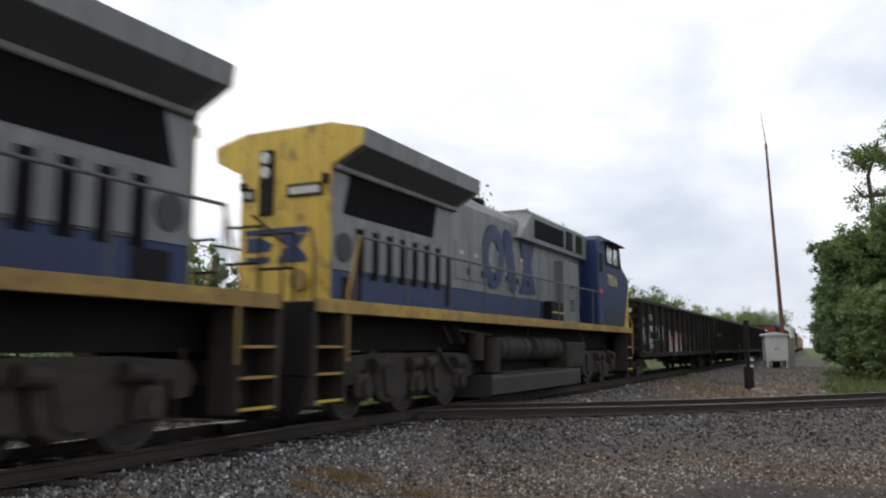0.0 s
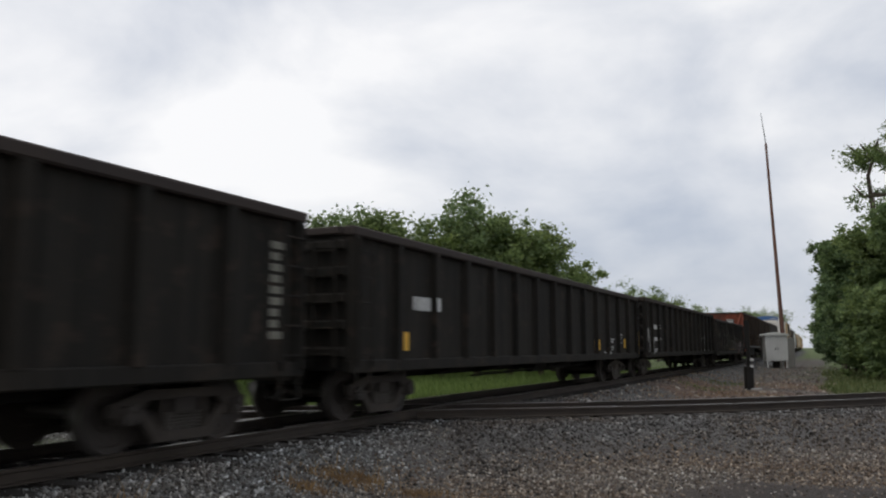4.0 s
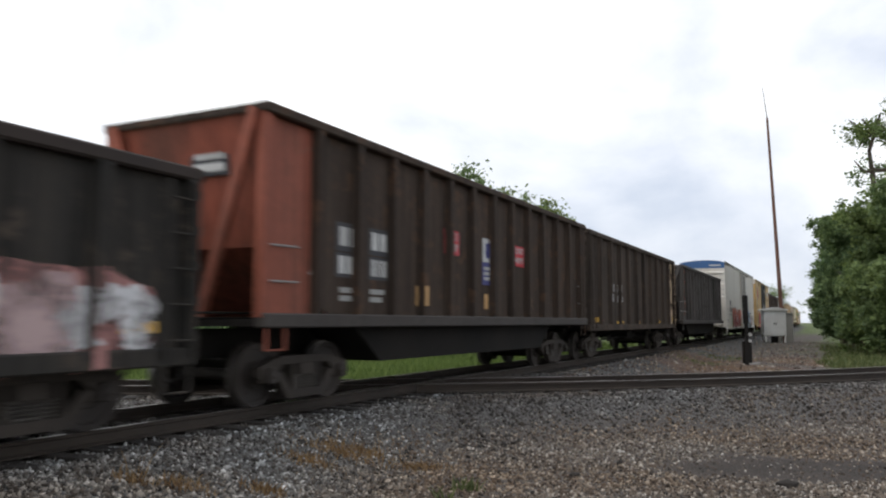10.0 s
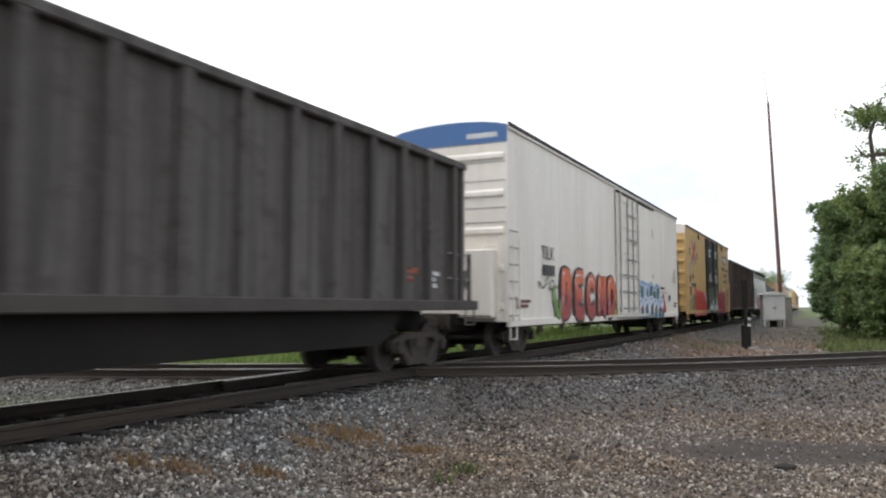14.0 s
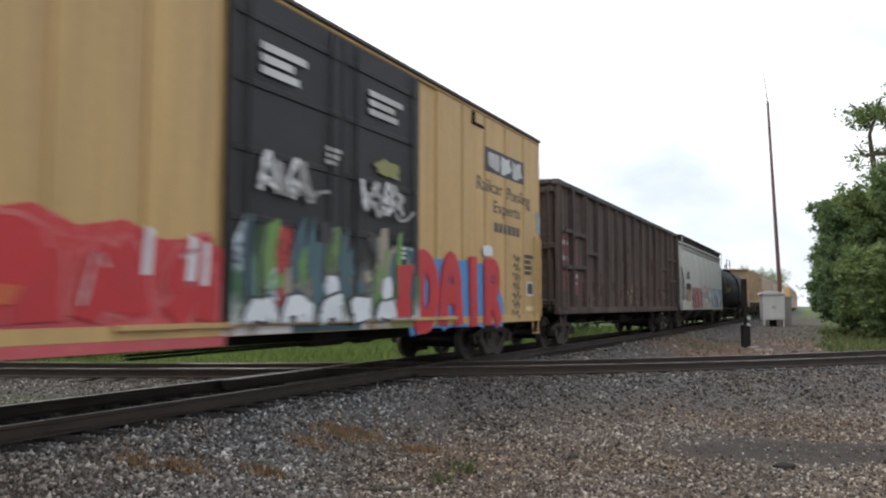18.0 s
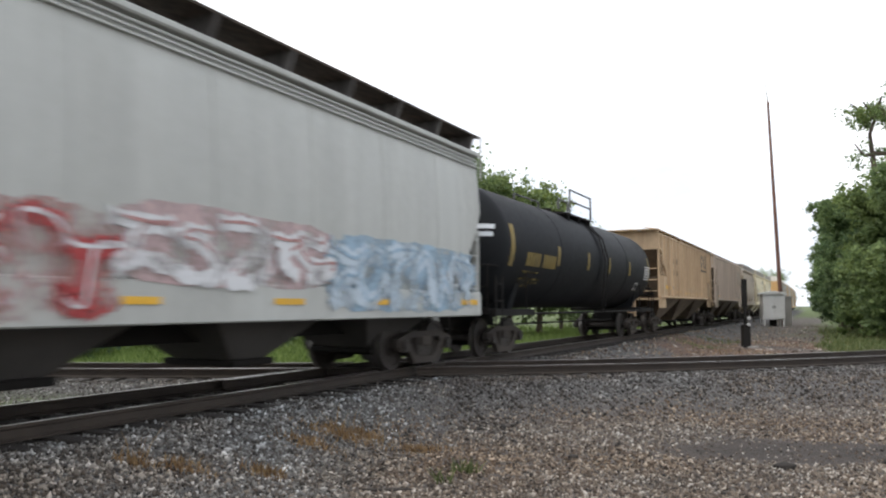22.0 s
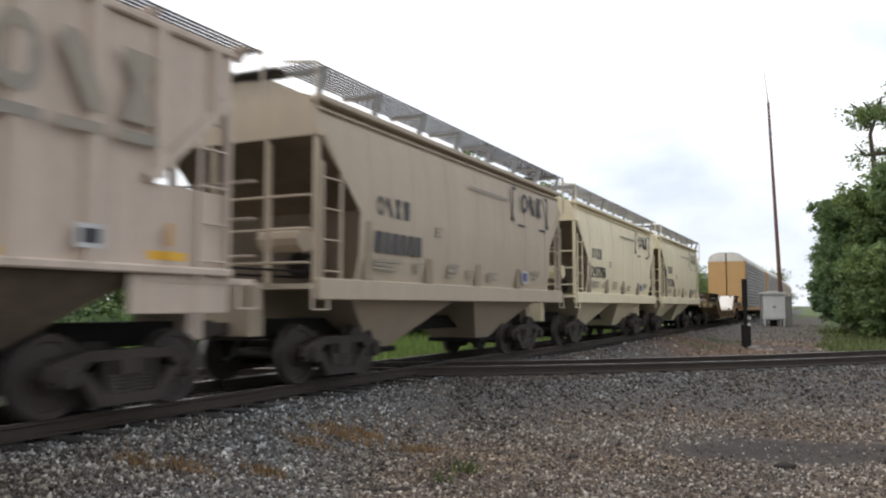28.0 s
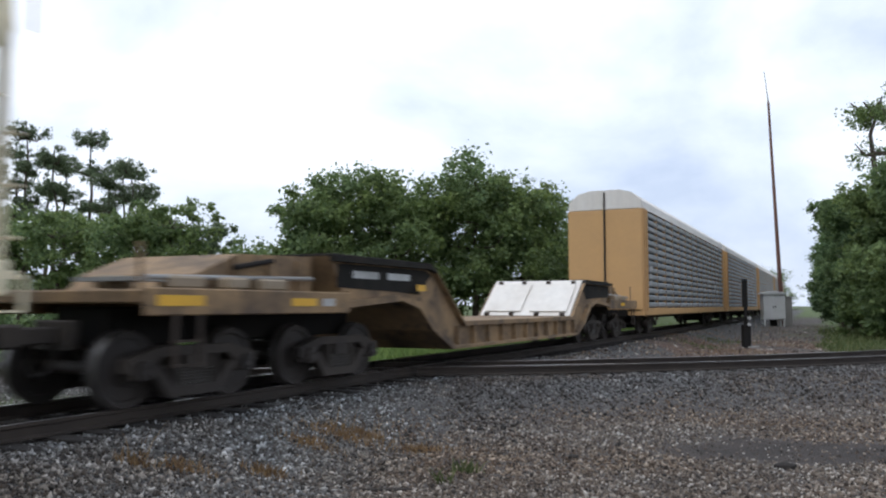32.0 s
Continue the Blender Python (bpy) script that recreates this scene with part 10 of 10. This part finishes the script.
# Ballast colours at about 0.6, so the bank's slope shade is painted in.
M["bank"] = islands("shaded_bank_stone", (0.012, 0.0115, 0.011), (0.32, 0.32, 0.31), 0.85, 0, 1.2, ((0.4, (0.058, 0.05, 0.043)), (0.7, (0.098, 0.096, 0.093)), (0.92, (0.18, 0.18, 0.175))), (0.9, 0.75, 0.62))
M["ballast"] = islands("ballast_stone", (0.018, 0.017, 0.016), (0.56, 0.58, 0.58), 0.85, 0, 1.2, ((0.3, (0.085, 0.075, 0.064)), (0.6, (0.16, 0.163, 0.16)), (0.88, (0.29, 0.295, 0.285))), (0.9, 0.75, 0.62))
# Near-black stone: shade under the passing train, put into the colour.
M["train_shade"] = islands("train_shade_stone", (0.008, 0.0078, 0.0075), (0.06, 0.056, 0.05), 0.6, 0, 1.2)
M["pebble"] = islands("lot_gravel", (0.022, 0.019, 0.017), (0.5, 0.475, 0.43), 0.9, 0, 0.8, ((0.4, (0.122, 0.095, 0.073)), (0.78, (0.228, 0.195, 0.16))), (0.9, 0.75, 0.6))
rng = np.random.default_rng(5)
px_, py_, pcx, pcz = scatter(rng, 175000, 4.6, 24.0, 0.66)
d1_, d2_ = track_dist(px_, py_)
dm_ = np.minimum(d1_, d2_)
rail_near = np.minimum(np.abs(d1_ - 0.755), np.abs(d2_ - 0.755)) < 0.12
mix_ = smooth_step(2.2, 4.6, dm_ + 0.9 * wobble(px_, py_, 0.8, 3.0))
on_bed = (rng.random(len(px_)) > mix_) & (dm_ < 5.5) & ~rail_near
hz = height(px_, py_)
# strip between the main rails that gets the shade-blackened stones
train_shade = d1_ < 0.72 + 0.15 * wobble(px_, py_, 1.4, 2.0)
bank_ = on_bed & ~train_shade & (pcx > 0.3 + 0.6 * wobble(px_, py_, 0.9, 5.0)) & (pcz < 22) & (d2_ > 1.0)
pick = bank_ & (rng.random(len(px_)) < 0.8)
stones("bank_stones", "dark coarse ballast banked beside the second track, with slope shade in its colour", np.stack([px_, py_, hz], 1)[pick], 0.026, M["bank"], 36)
pick = on_bed & ~train_shade & ~bank_ & (rng.random(len(px_)) < 0.86)
stones("ballast_stones", "loose grey crushed stone ballast round the tracks", np.stack([px_, py_, hz], 1)[pick], 0.0195, M["ballast"], 6)
pick = on_bed & train_shade & (rng.random(len(px_)) < 0.8)
stones("oily_stones", "ballast between the rails, blackened to paint in the train's shade", np.stack([px_, py_, hz], 1)[pick], 0.026, M["train_shade"], 26)
mudd = smooth_step(1.25, 0.7, np.hypot((pcx - 4.7) / 2.4, (pcz - 10.1) / 0.85) + 0.5 * wobble(px_, py_, 1.5, 8.0))
pick = (dm_ >= 2.4) & ~on_bed & (rng.random(len(px_)) < 0.88 - 0.8 * mudd)
stones("lot_gravel", "brown-grey gravel of the lot", np.stack([px_, py_, hz], 1)[pick], 0.0168, M["pebble"], 7)


def blades(name, label, x, y, z, tall, wide, material, seed):
    rng = np.random.default_rng(seed)
    k = len(x)
    a = rng.uniform(0, 2 * np.pi, k)
    d = np.stack([np.cos(a), np.sin(a), np.zeros(k)], 1)
    lean = rng.normal(size=(k, 3)) * 0.35
    lean[:, 2] = 1
    h = tall * rng.uniform(0.4, 1.2, k)
    p_ = np.stack([x, y, z - 0.02], 1)
    tip = p_ + lean * h[:, None]
    mid = p_ + lean * h[:, None] * 0.55 * np.array([0.7, 0.7, 1])
    v = np.stack([p_ - d * wide, p_ + d * wide, mid + d * wide * 0.8, tip, mid - d * wide * 0.8], 1).reshape(-1, 3)
    f = np.arange(5 * k).reshape(-1, 5)
    return raw_mesh(name, label, v, f, material)


ra, rr_ = np.random.default_rng(21).uniform(0, 2 * np.pi, 16000), 7.0 * np.sqrt(np.random.default_rng(22).random(16000))
rx_, ry_ = rr_ * np.cos(ra), rr_ * np.sin(ra)
pick = (rx_ * FWD.x + ry_ * FWD.y < 4.6) & (np.abs(rx_ - TRACK_X) > 2.5)
stones("loose_gravel", "brown-grey gravel where the camera stands", np.stack([rx_, ry_, height(rx_, ry_)], 1)[pick], 0.02, M["pebble"], 23)
qx, qy, qcx, qcz = scatter(np.random.default_rng(15), 26000, 20.0, 75.0, 0.6)
qd = np.minimum(*track_dist(qx, qy))
pick = (qd > 1.2) & (qx > TRACK_X + 1.3) & (qcx / qcz < 0.5)
stones("scattered_stones", "scattered stones on the dirt beside the line", np.stack([qx, qy, height(qx, qy)], 1)[pick], 0.035, M["pebble"], 16)
M["grass"] = islands("green_grass", (0.1, 0.165, 0.035), (0.25, 0.33, 0.09), 0.7, 0.35, 0.6)
M["verge"] = islands("olive_grass", (0.06, 0.09, 0.025), (0.17, 0.18, 0.07), 0.7, 0.3, 0.5)
M["dry"] = islands("dry_weed", (0.17, 0.09, 0.04), (0.36, 0.24, 0.11), 0.85, 0.2, 2.0)
rng = np.random.default_rng(8)
gx_, gy_, gcx, gcz = scatter(rng, 90000, 15.0, 62.0, 0.66)
d1_, d2_ = track_dist(gx_, gy_)
keep_ = (gx_ < TRACK_X - 2.9 + 0.5 * wobble(gx_, gy_, 0.8, 2.0)) & (d2_ > 2.6 + 0.4 * wobble(gx_, gy_, 1.1, 6.0))
blades("grass", "bright green long grass beyond the tracks", gx_[keep_], gy_[keep_], height(gx_[keep_], gy_[keep_]), 0.42, 0.022, M["grass"], 9)
rg = smooth_step(0.475, 0.5, gcx / gcz + 0.02 * wobble(gx_, gy_, 0.4, 3.0)) * smooth_step(27, 32, gcz) * 0.6
keep_ = (rng.random(len(gx_)) < rg) & (gx_ > TRACK_X + 3)
blades("verge_grass", "short olive grass at the edge of the wood", gx_[keep_], gy_[keep_], height(gx_[keep_], gy_[keep_]), 0.3, 0.03, M["verge"], 10)
wx, wy, wz_ = [], [], []
rw = random.Random(12)
for cx_, cz_, n_, rad in ((-1.28, 10.14, 240, 0.26), (-0.95, 10.43, 90, 0.16), (-1.6, 9.5, 120, 0.18), (-1.82, 8.25, 110, 0.12), (-2.56, 7.85, 90, 0.16), (-0.29, 10.08, 110, 0.18), (-2.98, 7.69, 60, 0.1), (10.6, 30.0, 160, 1.2), (11.6, 31.5, 120, 0.9), (8.5, 28.0, 100, 1.0), (13.2, 36.0, 160, 1.3), (14.1, 43.0, 200, 1.6), (12.0, 38.0, 160, 1.2)):
    for _ in range(n_ * 2):
        q = at_view(cx_ + rw.gauss(0, rad), cz_ + rw.gauss(0, rad * 0.5))
        wx.append(q[0])
        wy.append(q[1])
wx, wy = np.array(wx), np.array(wy)
blades("dry_weeds", "tufts of dry orange-brown weeds in the gravel", wx, wy, height(wx, wy), 0.12, 0.005, M["dry"], 13)
rs = np.random.default_rng(33)
q = [at_view(-1.0 + rs.normal() * 0.26, 10.3 + rs.normal() * 0.12) for _ in range(26)] + [at_view(-2.98 + rs.normal() * 0.1, 7.7 + rs.normal() * 0.08) for _ in range(8)]
sx_, sy_ = np.array(q).T
blades("weed_stalks", "thin dry seed stalks standing in the gravel", sx_, sy_, height(sx_, sy_), 0.42, 0.004, M["dry"], 34)
q = [at_view(0.28 + rs.normal() * 0.07, 8.88 + rs.normal() * 0.05) for _ in range(60)] + [at_view(0.0 + rs.normal() * 0.05, 8.33 + rs.normal() * 0.05) for _ in range(20)]
q += [at_view(14.0 + rs.normal() * 0.7, 39.0 + rs.normal() * 0.8) for _ in range(260)] + [at_view(11.0 + rs.normal() * 0.6, 34.0 + rs.normal() * 0.8) for _ in range(160)]
sx_, sy_ = np.array(q).T
blades("green_weeds", "small green weeds in the gravel", sx_, sy_, height(sx_, sy_), 0.17, 0.012, M["verge"], 35)
for cx_, cz_, ln, turn, name_, lab_ in ((-0.52, 8.0, 0.62, -4, "stick", "dark weathered stick lying in the gravel"), (3.85, 8.89, 0.3, 10, "clod", "dark clod of mud in the gravel"), (5.2, 9.2, 0.2, 40, "clod", "dark clod of mud in the gravel"), (1.6, 9.6, 0.16, 20, "clod", "dark clod of mud in the gravel")):
    qx_, qy_ = at_view(cx_, cz_)
    rc = random.Random(int(cx_ * 100))
    bm = bmesh.new()
    bmesh.ops.create_icosphere(bm, subdivisions=2, radius=1.0)
    for v in bm.verts:
        v.co = Vector((v.co.x * ln / 2, v.co.y * 0.028 + 0.02 * math.sin(v.co.x * 3), v.co.z * 0.02)) if name_ == "stick" else Vector((v.co.x * ln / 2, v.co.y * ln * 0.3, v.co.z * ln * 0.2)) * rc.uniform(0.85, 1.1)
    me = mesh_of(bm, name_, M["tie"])
    tagged(new(name_, me), lab_, name_).matrix_basis = pose(qx_, qy_, float(height(np.array([qx_]), np.array([qy_]))[0]) + 0.02, 0, 0, 26 + turn)

# ---- what moves ----
def motions():
    """The train rolls by at one speed; every wheelset turns with it."""
    for car, start, length in TRAIN:
        walk(car, [(t, place(start, length, t)) for t in range(0, 33, 2)])
    done = {}
    for w, at_, radius in SPIN:
        way = 1 if w.parent.parent is loco_a else -1
        key = (round(at_[0], 3), radius, way)
        if key not in done:
            step = math.degrees(SPEED * 2 / FPS / radius)
            walk(w, [(i * 2 / FPS, pose(*at_, 0, way * step * i, 0)) for i in range(0, 32 * FPS // 2 + 1)])
            done[key] = w
        else:
            src = done[key].animation_data
            w.rotation_mode = "QUATERNION"
            keys = w.animation_data_create()
            keys.action, keys.action_slot = src.action, src.action_slot


motions()
